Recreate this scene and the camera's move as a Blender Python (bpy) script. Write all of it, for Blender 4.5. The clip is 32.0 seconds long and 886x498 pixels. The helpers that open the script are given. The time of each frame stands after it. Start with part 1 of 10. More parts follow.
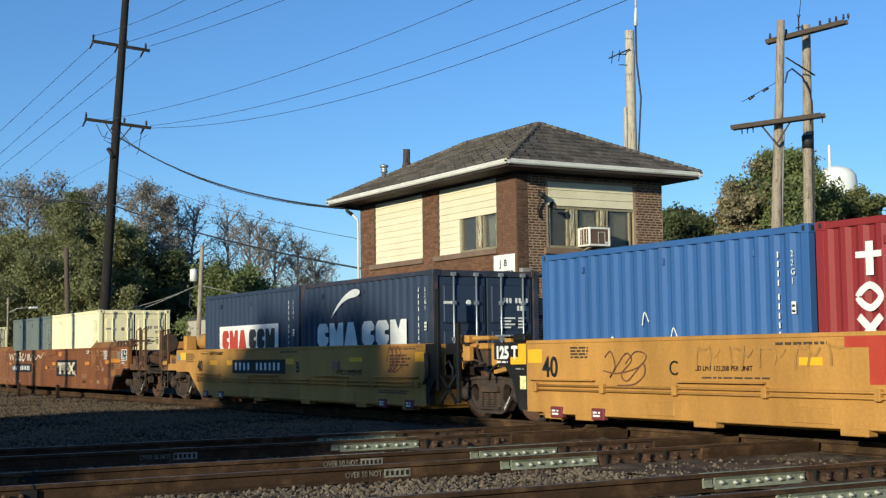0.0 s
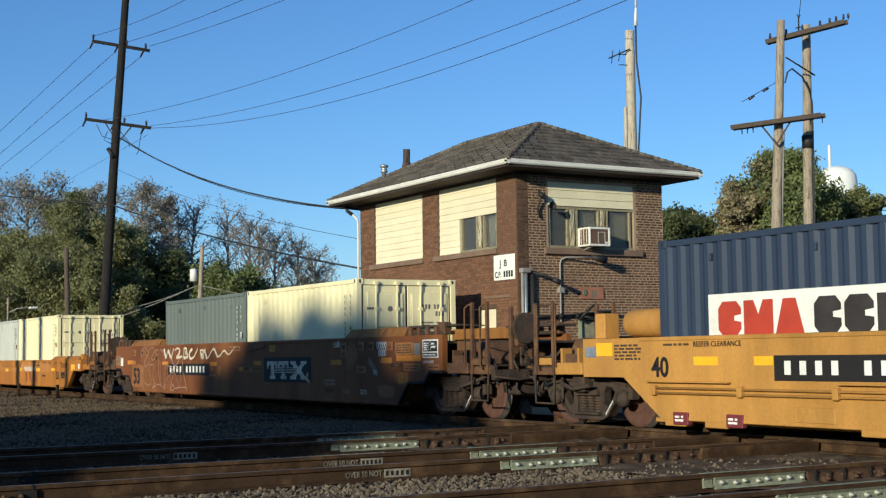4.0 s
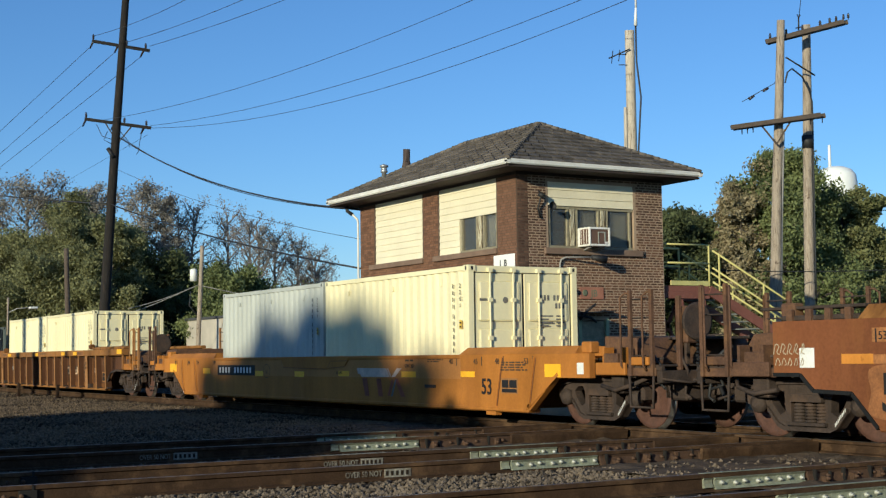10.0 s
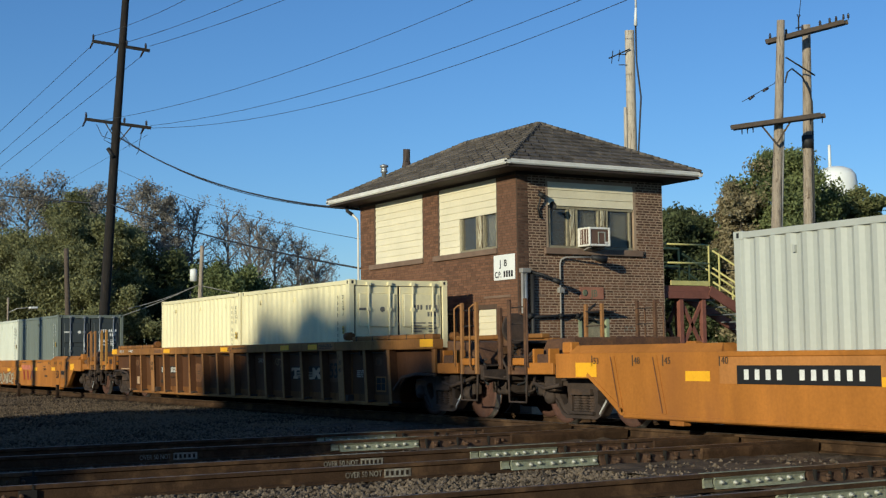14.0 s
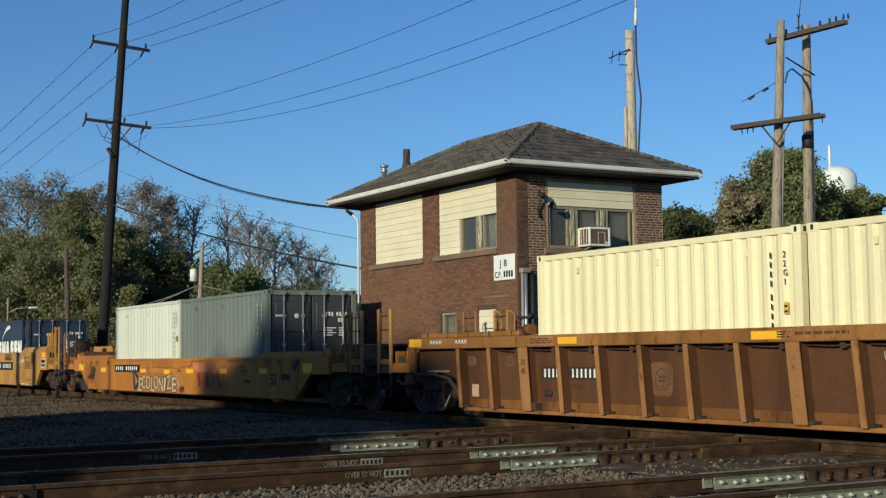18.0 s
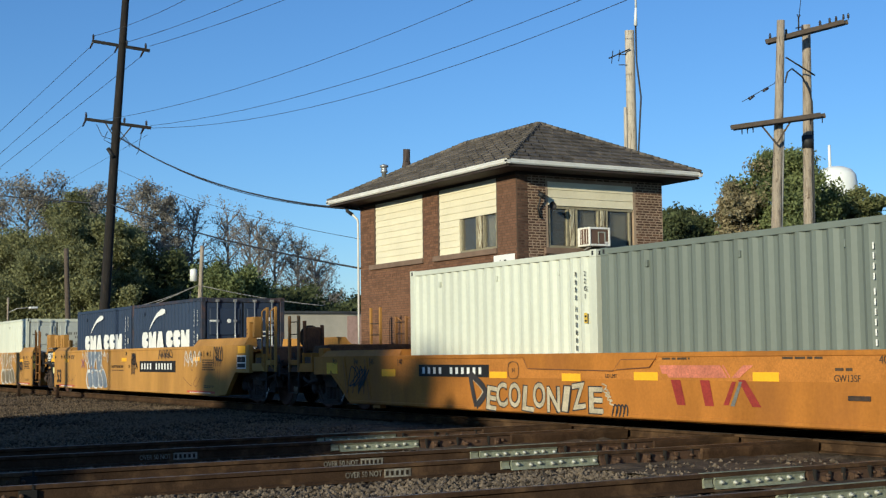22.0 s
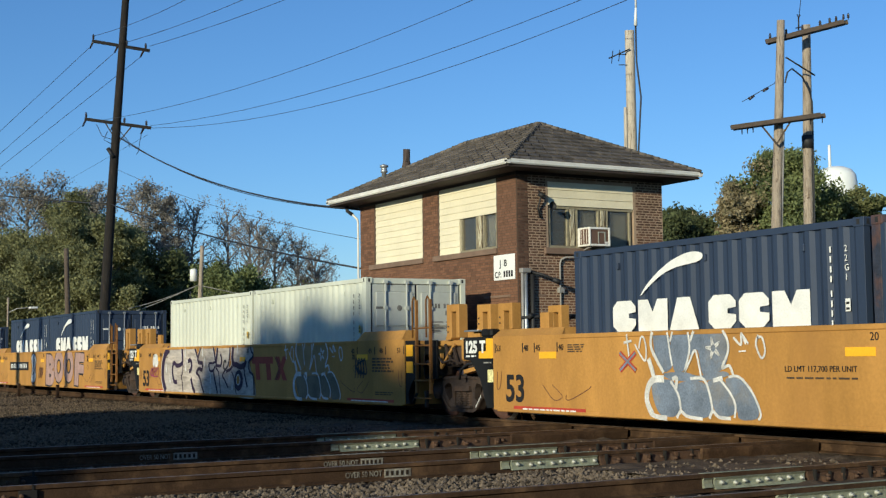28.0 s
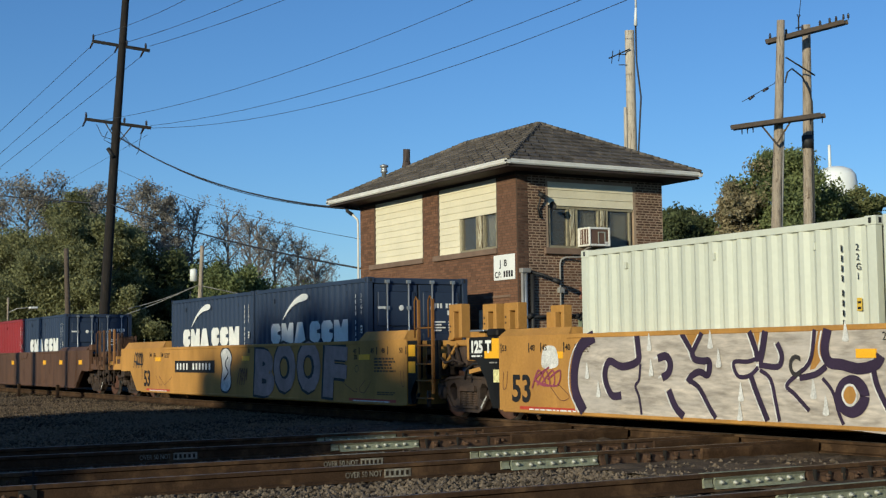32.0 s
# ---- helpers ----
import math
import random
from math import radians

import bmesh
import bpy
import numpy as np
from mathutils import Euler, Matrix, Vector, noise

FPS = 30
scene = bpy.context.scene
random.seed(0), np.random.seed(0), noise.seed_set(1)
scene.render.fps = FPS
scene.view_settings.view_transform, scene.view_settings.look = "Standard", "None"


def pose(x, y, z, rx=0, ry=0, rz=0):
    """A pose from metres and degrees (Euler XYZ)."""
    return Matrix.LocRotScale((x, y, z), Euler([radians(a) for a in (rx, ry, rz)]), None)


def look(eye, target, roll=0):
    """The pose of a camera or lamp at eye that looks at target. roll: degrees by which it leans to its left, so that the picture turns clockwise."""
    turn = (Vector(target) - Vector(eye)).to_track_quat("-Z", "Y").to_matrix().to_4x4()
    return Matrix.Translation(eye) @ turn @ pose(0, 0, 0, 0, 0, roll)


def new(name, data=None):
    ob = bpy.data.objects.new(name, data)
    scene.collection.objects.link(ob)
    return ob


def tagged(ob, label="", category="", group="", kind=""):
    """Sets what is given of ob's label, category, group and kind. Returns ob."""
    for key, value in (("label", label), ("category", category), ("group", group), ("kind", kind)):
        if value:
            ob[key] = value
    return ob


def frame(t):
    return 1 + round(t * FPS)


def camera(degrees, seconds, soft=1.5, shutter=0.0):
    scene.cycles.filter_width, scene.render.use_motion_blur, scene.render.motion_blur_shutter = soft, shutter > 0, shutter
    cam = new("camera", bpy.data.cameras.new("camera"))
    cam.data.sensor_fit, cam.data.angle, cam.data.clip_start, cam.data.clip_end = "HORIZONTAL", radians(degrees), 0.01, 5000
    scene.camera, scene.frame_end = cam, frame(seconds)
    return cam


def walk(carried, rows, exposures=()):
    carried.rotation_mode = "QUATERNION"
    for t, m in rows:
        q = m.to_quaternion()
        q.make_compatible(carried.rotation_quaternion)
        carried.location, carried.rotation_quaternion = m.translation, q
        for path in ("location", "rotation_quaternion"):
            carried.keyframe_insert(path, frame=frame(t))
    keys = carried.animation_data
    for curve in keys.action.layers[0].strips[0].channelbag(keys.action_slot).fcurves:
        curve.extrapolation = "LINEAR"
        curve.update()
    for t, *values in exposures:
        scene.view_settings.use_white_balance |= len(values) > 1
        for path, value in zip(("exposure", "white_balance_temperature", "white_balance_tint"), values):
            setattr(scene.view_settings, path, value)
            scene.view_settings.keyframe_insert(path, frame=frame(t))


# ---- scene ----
# x runs along the train's way, y away from the camera, z up; the train's rail tops lie at z = 0
EYE = Vector((0.0, 0.0, 1.177))
cam = camera(36.26, 32.0, soft=1.3)
turn = Matrix(((0.50584, 0.07363, 0.85948), (0.86253, -0.02808, -0.50523), (-0.01307, 0.99689, -0.07771)))
stand = Matrix.Translation(EYE) @ turn.to_quaternion().to_matrix().to_4x4()
walk(cam, [(0.0, stand), (32.0, stand)], exposures=[(t, e, 5470, 10) for t, e in ((0.0, 0.22), (3.0, 0.15), (6.0, 0.12), (7.0, -0.08), (8.0, -0.02), (9.0, 0.08), (10.0, 0.12), (11.0, -0.08), (12.0, -0.28), (13.0, -0.26), (14.0, -0.1), (17.0, -0.18), (18.0, -0.16), (19.0, 0.0), (20.0, 0.30), (22.0, 0.12), (23.0, 0.0), (24.0, 0.12), (25.0, 0.3), (28.0, 0.08), (30.0, 0.10), (31.0, 0.0), (32.0, -0.1))])

# ---- light: a low evening sun behind the camera ----
SUN = Vector((0.448, -0.867, 0.225)).normalized()
world = bpy.data.worlds.new("world")
scene.world = world
world.use_nodes = True
wn = world.node_tree
sky = wn.nodes.new("ShaderNodeTexSky")
sky.sky_type, sky.sun_disc = "NISHITA", False
sky.sun_elevation, sky.sun_rotation = math.asin(SUN.z), math.atan2(SUN.x, SUN.y)
sky.air_density, sky.dust_density, sky.ozone_density = 1.0, 0.0, 4.5
bg = wn.nodes["Background"]
wn.links.new(sky.outputs[0], bg.inputs[0])
bg.inputs[1].default_value = 0.113
sun = new("sun", bpy.data.lights.new("sun", "SUN"))
sun.data.energy, sun.data.angle, sun.data.color = 4.7, radians(0.6), (1.0, 0.865, 0.55)
sun.matrix_world = look(SUN * 60, (0, 0, 0))

# ---- materials ----
MATS = {}


def mat(name, col, rough=0.8, metal=0.0, var=0.25, scale=3.0, fine=40.0, bump=0.3, dirt=None, dirt_amt=0.0, stretch=(1, 1, 1), per=0.0, spec=0.4, even=False):
    """A painted, stony or woody surface: base colour, broad stains, fine grain, relief and dirt patches."""
    if name in MATS:
        return MATS[name]
    m = bpy.data.materials.new(name)
    m.use_nodes = True
    MATS[name] = m
    nt = m.node_tree
    N, Lk = nt.nodes, nt.links
    b = N["Principled BSDF"]
    b.inputs["Roughness"].default_value = rough
    b.inputs["Metallic"].default_value = metal
    b.inputs["Specular IOR Level"].default_value = spec
    tc = N.new("ShaderNodeTexCoord")
    mp = N.new("ShaderNodeMapping")
    mp.inputs["Scale"].default_value = stretch
    Lk.new(tc.outputs["Object"], mp.inputs[0])
    n1 = N.new("ShaderNodeTexNoise")
    n1.inputs["Scale"].default_value, n1.inputs["Detail"].default_value, n1.inputs["Roughness"].default_value = scale, 6, 0.65
    n2 = N.new("ShaderNodeTexNoise")
    n2.inputs["Scale"].default_value, n2.inputs["Detail"].default_value = fine, 4
    Lk.new(mp.outputs[0], n1.inputs[0])
    Lk.new(tc.outputs["Object"] if even else mp.outputs[0], n2.inputs[0])
    r1 = N.new("ShaderNodeMapRange")
    r1.inputs[1].default_value, r1.inputs[2].default_value = 0.3, 0.7
    r1.inputs[3].default_value, r1.inputs[4].default_value = 1 - var, 1 + var
    Lk.new(n1.outputs[0], r1.inputs[0])
    r2 = N.new("ShaderNodeMapRange")
    r2.inputs[1].default_value, r2.inputs[2].default_value = 0.3, 0.7
    r2.inputs[3].default_value, r2.inputs[4].default_value = 1 - var * (0.3 if even else 0.6), 1 + var * (0.3 if even else 0.6)
    Lk.new(n2.outputs[0], r2.inputs[0])
    mul = N.new("ShaderNodeMath")
    mul.operation = "MULTIPLY"
    Lk.new(r1.outputs[0], mul.inputs[0])
    Lk.new(r2.outputs[0], mul.inputs[1])
    last = mul.outputs[0]
    if per:
        oi = N.new("ShaderNodeObjectInfo")
        r3 = N.new("ShaderNodeMapRange")
        r3.inputs[3].default_value, r3.inputs[4].default_value = 1 - per, 1 + per
        Lk.new(oi.outputs["Random"], r3.inputs[0])
        m3 = N.new("ShaderNodeMath")
        m3.operation = "MULTIPLY"
        Lk.new(last, m3.inputs[0])
        Lk.new(r3.outputs[0], m3.inputs[1])
        last = m3.outputs[0]
    vm = N.new("ShaderNodeVectorMath")
    vm.operation = "SCALE"
    vm.inputs[0].default_value = col
    Lk.new(last, vm.inputs["Scale"])
    out = vm.outputs[0]
    if dirt:
        n4 = N.new("ShaderNodeTexNoise")
        n4.inputs["Scale"].default_value, n4.inputs["Detail"].default_value, n4.inputs["Roughness"].default_value = scale * 0.6, 8, 0.7
        mp2 = N.new("ShaderNodeMapping")
        mp2.inputs["Location"].default_value, mp2.inputs["Scale"].default_value = (7, 3, 1), stretch
        Lk.new(tc.outputs["Object"], mp2.inputs[0])
        Lk.new(mp2.outputs[0], n4.inputs[0])
        r4 = N.new("ShaderNodeMapRange")
        r4.inputs[1].default_value, r4.inputs[2].default_value = 0.62 - dirt_amt * 0.3, 0.8 - dirt_amt * 0.3
        r4.inputs[4].default_value = min(1.0, 0.45 + dirt_amt * 0.6)
        Lk.new(n4.outputs[0], r4.inputs[0])
        mx = N.new("ShaderNodeMix")
        mx.data_type = "RGBA"
        mx.inputs["B"].default_value = (*dirt, 1)
        Lk.new(r4.outputs[0], mx.inputs["Factor"])
        Lk.new(out, mx.inputs["A"])
        out = mx.outputs["Result"]
    Lk.new(out, b.inputs["Base Color"])
    if bump:
        bp = N.new("ShaderNodeBump")
        bp.inputs["Strength"].default_value, bp.inputs["Distance"].default_value = bump, 0.02
        Lk.new(n2.outputs[0], bp.inputs["Height"])
        Lk.new(bp.outputs[0], b.inputs["Normal"])
    return m


def brick_mat(name, along, c1, c2, mortar):
    """Brickwork, courses of 0.068 m, on a wall that runs along the given axis."""
    m = bpy.data.materials.new(name)
    m.use_nodes = True
    nt = m.node_tree
    N, Lk = nt.nodes, nt.links
    b = N["Principled BSDF"]
    b.inputs["Roughness"].default_value, b.inputs["Specular IOR Level"].default_value = 0.85, 0.25
    geo = N.new("ShaderNodeNewGeometry")
    sx = N.new("ShaderNodeSeparateXYZ")
    cx = N.new("ShaderNodeCombineXYZ")
    Lk.new(geo.outputs["Position"], sx.inputs[0])
    Lk.new(sx.outputs["X" if along == "x" else "Y"], cx.inputs["X"])
    Lk.new(sx.outputs["Z"], cx.inputs["Y"])
    bk = N.new("ShaderNodeTexBrick")
    bk.inputs["Color1"].default_value, bk.inputs["Color2"].default_value, bk.inputs["Mortar"].default_value = (*c1, 1), (*c2, 1), (*mortar, 1)
    bk.inputs["Scale"].default_value = 1.0
    bk.inputs["Brick Width"].default_value, bk.inputs["Row Height"].default_value = 0.205, 0.068
    bk.inputs["Mortar Size"].default_value, bk.inputs["Mortar Smooth"].default_value, bk.inputs["Bias"].default_value = 0.006, 0.3, -0.1
    Lk.new(cx.outputs[0], bk.inputs[0])
    nz = N.new("ShaderNodeTexNoise")
    nz.inputs["Scale"].default_value, nz.inputs["Detail"].default_value = 1.3, 8
    Lk.new(geo.outputs["Position"], nz.inputs[0])
    mr = N.new("ShaderNodeMapRange")
    mr.inputs[1].default_value, mr.inputs[2].default_value, mr.inputs[3].default_value, mr.inputs[4].default_value = 0.3, 0.7, 0.72, 1.25
    Lk.new(nz.outputs[0], mr.inputs[0])
    vm = N.new("ShaderNodeVectorMath")
    vm.operation = "SCALE"
    Lk.new(bk.outputs["Color"], vm.inputs[0])
    Lk.new(mr.outputs[0], vm.inputs["Scale"])
    Lk.new(vm.outputs[0], b.inputs["Base Color"])
    bp = N.new("ShaderNodeBump")
    bp.inputs["Strength"].default_value, bp.inputs["Distance"].default_value, bp.invert = 0.8, 0.008, True
    Lk.new(bk.outputs["Fac"], bp.inputs["Height"])
    Lk.new(bp.outputs[0], b.inputs["Normal"])
    return m


def weather(m, scale, stretch, lo, hi, tint):
    """Worn streaks, cracks or grime with a shape of their own, over a finished material."""
    nt = m.node_tree
    N, Lk = nt.nodes, nt.links
    b = N["Principled BSDF"]
    src = b.inputs["Base Color"].links[0].from_socket
    tc = N.new("ShaderNodeTexCoord")
    mp = N.new("ShaderNodeMapping")
    mp.inputs["Location"].default_value, mp.inputs["Scale"].default_value = (11, 5, 2), stretch
    Lk.new(tc.outputs["Object"], mp.inputs[0])
    nz = N.new("ShaderNodeTexNoise")
    nz.inputs["Scale"].default_value, nz.inputs["Detail"].default_value, nz.inputs["Roughness"].default_value = scale, 7, 0.62
    Lk.new(mp.outputs[0], nz.inputs[0])
    mr = N.new("ShaderNodeMapRange")
    mr.inputs[1].default_value, mr.inputs[2].default_value = lo, hi
    Lk.new(nz.outputs[0], mr.inputs[0])
    mx = N.new("ShaderNodeMix")
    mx.data_type, mx.blend_type = "RGBA", "MULTIPLY"
    mx.inputs["B"].default_value = (*tint, 1)
    Lk.new(mr.outputs[0], mx.inputs["Factor"])
    Lk.new(src, mx.inputs["A"])
    Lk.new(mx.outputs["Result"], b.inputs["Base Color"])
    return m


def leaf_mat(name, c1, c2, trans=0.25):
    """Foliage: each leaf clump takes its own shade between two greens."""
    m = bpy.data.materials.new(name)
    m.use_nodes = True
    nt = m.node_tree
    N, Lk = nt.nodes, nt.links
    b = N["Principled BSDF"]
    b.inputs["Roughness"].default_value, b.inputs["Specular IOR Level"].default_value = 0.7, 0.12
    geo = N.new("ShaderNodeNewGeometry")
    nz = N.new("ShaderNodeTexNoise")
    nz.inputs["Scale"].default_value, nz.inputs["Detail"].default_value = 0.35, 5
    Lk.new(geo.outputs["Position"], nz.inputs[0])
    ad = N.new("ShaderNodeMath")
    ad.operation = "ADD"
    Lk.new(geo.outputs["Random Per Island"], ad.inputs[0])
    wide = N.new("ShaderNodeMath")
    wide.operation = "MULTIPLY_ADD"
    wide.inputs[1].default_value, wide.inputs[2].default_value = 2.0, -0.5
    Lk.new(nz.outputs[0], wide.inputs[0])
    Lk.new(wide.outputs[0], ad.inputs[1])
    mr = N.new("ShaderNodeMapRange")
    mr.inputs[1].default_value, mr.inputs[2].default_value = 0.3, 1.3
    Lk.new(ad.outputs[0], mr.inputs[0])
    mx = N.new("ShaderNodeMix")
    mx.data_type = "RGBA"
    mx.inputs["A"].default_value, mx.inputs["B"].default_value = (*c1, 1), (*c2, 1)
    Lk.new(mr.outputs[0], mx.inputs["Factor"])
    Lk.new(mx.outputs["Result"], b.inputs["Base Color"])
    tr = N.new("ShaderNodeBsdfTranslucent")
    Lk.new(mx.outputs["Result"], tr.inputs[0])
    ms = N.new("ShaderNodeMixShader")
    ms.inputs[0].default_value = trans
    Lk.new(b.outputs[0], ms.inputs[1])
    Lk.new(tr.outputs[0], ms.inputs[2])
    Lk.new(ms.outputs[0], N["Material Output"].inputs[0])
    return m


def glass_mat(name, tint, rough=0.05):
    m = bpy.data.materials.new(name)
    m.use_nodes = True
    b = m.node_tree.nodes["Principled BSDF"]
    b.inputs["Base Color"].default_value = (*tint, 1)
    b.inputs["Roughness"].default_value = rough
    b.inputs["Specular IOR Level"].default_value = 0.22
    b.inputs["Transmission Weight"].default_value = 0.85
    b.inputs["IOR"].default_value = 1.45
    return m


GRAVEL = mat("gravel_bed", (0.048, 0.035, 0.023), 0.95, var=0.5, scale=1.2, fine=55, bump=1.0, dirt=(0.07, 0.052, 0.036), dirt_amt=0.45, spec=0.12)
EARTH = mat("grass_and_earth", (0.09, 0.10, 0.05), 0.95, var=0.4, scale=0.4, fine=14, bump=0.8, dirt=(0.16, 0.13, 0.09), dirt_amt=0.5, spec=0.12)
GAPBLACK = mat("greasy_black_gap", (0.012, 0.010, 0.008), 0.8, var=0.2, bump=0.1)
RAILDULL = mat("dull_rusty_rail_head", (0.15, 0.105, 0.07), 0.5, 0.35, var=0.35, scale=3, fine=30, bump=0.1, dirt=(0.09, 0.055, 0.035), dirt_amt=0.4)
STONE = leaf_mat("crushed_stone", (0.010, 0.0075, 0.0055), (0.175, 0.135, 0.095), 0.0)
# browner copy of the crushed stone, with shade put into its dark end
STONESHADED = leaf_mat("dusty_shaded_stone", (0.005, 0.0038, 0.0026), (0.155, 0.112, 0.07), 0.0)
OILDIRT = mat("oily_trodden_dirt", (0.08, 0.058, 0.04), 0.9, var=0.5, scale=2.2, fine=40, bump=0.9, dirt=(0.12, 0.088, 0.058), dirt_amt=0.35, spec=0.15)
RAILRUST = mat("rusty_rail_steel", (0.055, 0.032, 0.018), 0.8, 0.1, var=0.35, scale=4, fine=60, dirt=(0.17, 0.10, 0.05), dirt_amt=0.4, spec=0.12)
RAILTOP = mat("worn_rail_head", (0.32, 0.30, 0.28), 0.34, 0.85, var=0.3, scale=3, fine=30, bump=0.1)
CASTING = mat("rusty_casting", (0.078, 0.042, 0.022), 0.8, 0.1, var=0.35, scale=5, fine=50, dirt=(0.09, 0.055, 0.035), dirt_amt=0.4)
BARGREEN = mat("pale_green_joint_bar", (0.235, 0.248, 0.175), 0.75, var=0.3, scale=6, fine=40, dirt=(0.15, 0.11, 0.07), dirt_amt=0.35)
BOLT = mat("galvanised_bolt", (0.42, 0.42, 0.36), 0.6, 0.3, var=0.25, dirt=(0.15, 0.09, 0.05), dirt_amt=0.3)
TIE = mat("weathered_timber_tie", (0.032, 0.023, 0.016), 0.9, var=0.35, stretch=(1, 6, 6), bump=0.6, spec=0.12)
WHITEPAINT = mat("worn_white_paint", (0.27, 0.25, 0.20), 0.8, var=0.45, scale=8, dirt=(0.09, 0.07, 0.05), dirt_amt=0.6)
BRICKX = brick_mat("brown_brick_south", "x", (0.205, 0.112, 0.064), (0.15, 0.085, 0.052), (0.22, 0.15, 0.10))
BRICKY = brick_mat("brown_brick_east", "y", (0.255, 0.15, 0.09), (0.105, 0.068, 0.048), (0.47, 0.37, 0.27))
SIDING = mat("cream_siding", (0.74, 0.66, 0.46), 0.6, var=0.06, scale=2, fine=25, bump=0.05, per=0.03)
SILL = mat("brown_painted_sill", (0.19, 0.125, 0.085), 0.8, var=0.2)
WINFRAME = mat("weathered_window_frame", (0.27, 0.235, 0.15), 0.75, var=0.3, scale=7, dirt=(0.16, 0.13, 0.09), dirt_amt=0.4)
SOFFIT = mat("dark_brown_soffit", (0.04, 0.027, 0.021), 0.8, var=0.15)
GUTTER = mat("white_gutter", (0.72, 0.69, 0.62), 0.5, var=0.12, scale=2, dirt=(0.35, 0.3, 0.24), dirt_amt=0.25)
SHINGLE = mat("grey_brown_shingle", (0.118, 0.098, 0.078), 0.9, var=0.4, scale=3, fine=60, bump=0.6, per=0.30)
GLASSDARK = glass_mat("window_glass", (0.27, 0.26, 0.235))
GRILLEDARK = mat("dark_weathered_wood", (0.075, 0.06, 0.042), 0.8, var=0.3, scale=6)
PEELING = weather(mat("peeling_cream_paint", (0.50, 0.45, 0.31), 0.8, var=0.2, scale=6, stretch=(1, 1, 0.4)), 9, (3, 3, 0.5), 0.48, 0.56, (0.30, 0.24, 0.18))
INTERIOR = mat("dim_interior", (0.10, 0.09, 0.08), 0.9, var=0.3)
BLIND = mat("pale_blind", (0.34, 0.34, 0.28), 0.8, var=0.1)
POLEDARK = mat("creosoted_pole", (0.015, 0.012, 0.010), 0.9, var=0.4, scale=3, fine=30, stretch=(6, 6, 0.5), bump=0.6, dirt=(0.085, 0.055, 0.036), dirt_amt=0.22)
POLEGREY = mat("weathered_grey_pole", (0.37, 0.30, 0.225), 0.9, var=0.3, scale=3, fine=30, stretch=(8, 8, 0.4), bump=0.7, dirt=(0.12, 0.09, 0.07), dirt_amt=0.3)
POLEPALE = mat("pale_new_pole", (0.50, 0.43, 0.33), 0.85, var=0.2, scale=3, fine=30, stretch=(8, 8, 0.5), bump=0.4, dirt=(0.24, 0.19, 0.14), dirt_amt=0.2)
for m in (POLEGREY, POLEPALE):
    weather(m, 5, (7, 7, 0.3), 0.54, 0.64, (0.42, 0.38, 0.35))
    weather(m, 7, (1, 1, 1), 0.62, 0.68, (0.35, 0.3, 0.27))
ARMWOOD = mat("weathered_crossarm", (0.095, 0.07, 0.052), 0.9, var=0.3, stretch=(4, 1, 4), bump=0.5)
WIRE = mat("dark_wire", (0.03, 0.03, 0.032), 0.6, var=0.1, bump=0)
INSUL = mat("dark_insulator", (0.035, 0.03, 0.035), 0.25, var=0.1, bump=0)
YELLOWRAIL = mat("yellow_railing_paint", (0.54, 0.48, 0.17), 0.6, var=0.12, dirt=(0.35, 0.3, 0.15), dirt_amt=0.2)
REDSTEEL = mat("dull_red_steel", (0.20, 0.075, 0.05), 0.75, var=0.2, dirt=(0.12, 0.06, 0.04), dirt_amt=0.25)
GALV = mat("galvanised_steel", (0.42, 0.43, 0.43), 0.45, 0.7, var=0.15, bump=0.05)
PIPEGREY = mat("grey_conduit", (0.30, 0.28, 0.25), 0.6, 0.2, var=0.2)
BLACKIRON = mat("black_iron", (0.025, 0.024, 0.024), 0.6, 0.2, var=0.3)
SIGNWHITE = mat("white_sign_face", (0.78, 0.77, 0.72), 0.6, var=0.05, bump=0)
INK = mat("black_lettering", (0.013, 0.012, 0.012), 0.7, var=0.1, bump=0)
TANKWHITE = mat("white_tank_paint", (0.78, 0.78, 0.74), 0.5, var=0.05, scale=0.05)
WALLPALE = mat("pale_concrete_wall", (0.45, 0.40, 0.32), 0.85, var=0.15, scale=0.6)
ROOFDARK = mat("dark_flat_roof", (0.06, 0.06, 0.06), 0.8, var=0.2)
BARK = mat("tree_bark", (0.11, 0.09, 0.07), 0.9, var=0.35, scale=4, fine=30, bump=0.8)
TWIG = mat("grey_twig", (0.185, 0.16, 0.14), 0.9, var=0.3)
LEAF = leaf_mat("green_leaf", (0.06, 0.08, 0.032), (0.25, 0.28, 0.11), 0.35)
LEAFDARK = leaf_mat("dark_leaf", (0.045, 0.058, 0.028), (0.13, 0.145, 0.06), 0.3)
LEAFOLIVE = leaf_mat("olive_leaf", (0.095, 0.103, 0.048), (0.33, 0.325, 0.15), 0.45)
LEAFMID = leaf_mat("mid_green_leaf", (0.055, 0.07, 0.026), (0.26, 0.26, 0.11), 0.3)
LEAFDRY = leaf_mat("dry_leaf", (0.17, 0.155, 0.13), (0.38, 0.345, 0.285), 0.4)
BRICKPIECE = mat("fired_brick", (0.11, 0.06, 0.038), 0.85, var=0.25, scale=2.0, fine=60, bump=0.3, per=0.42, spec=0.25)
LEAFTAN = leaf_mat("turning_leaf", (0.15, 0.135, 0.07), (0.38, 0.31, 0.18))


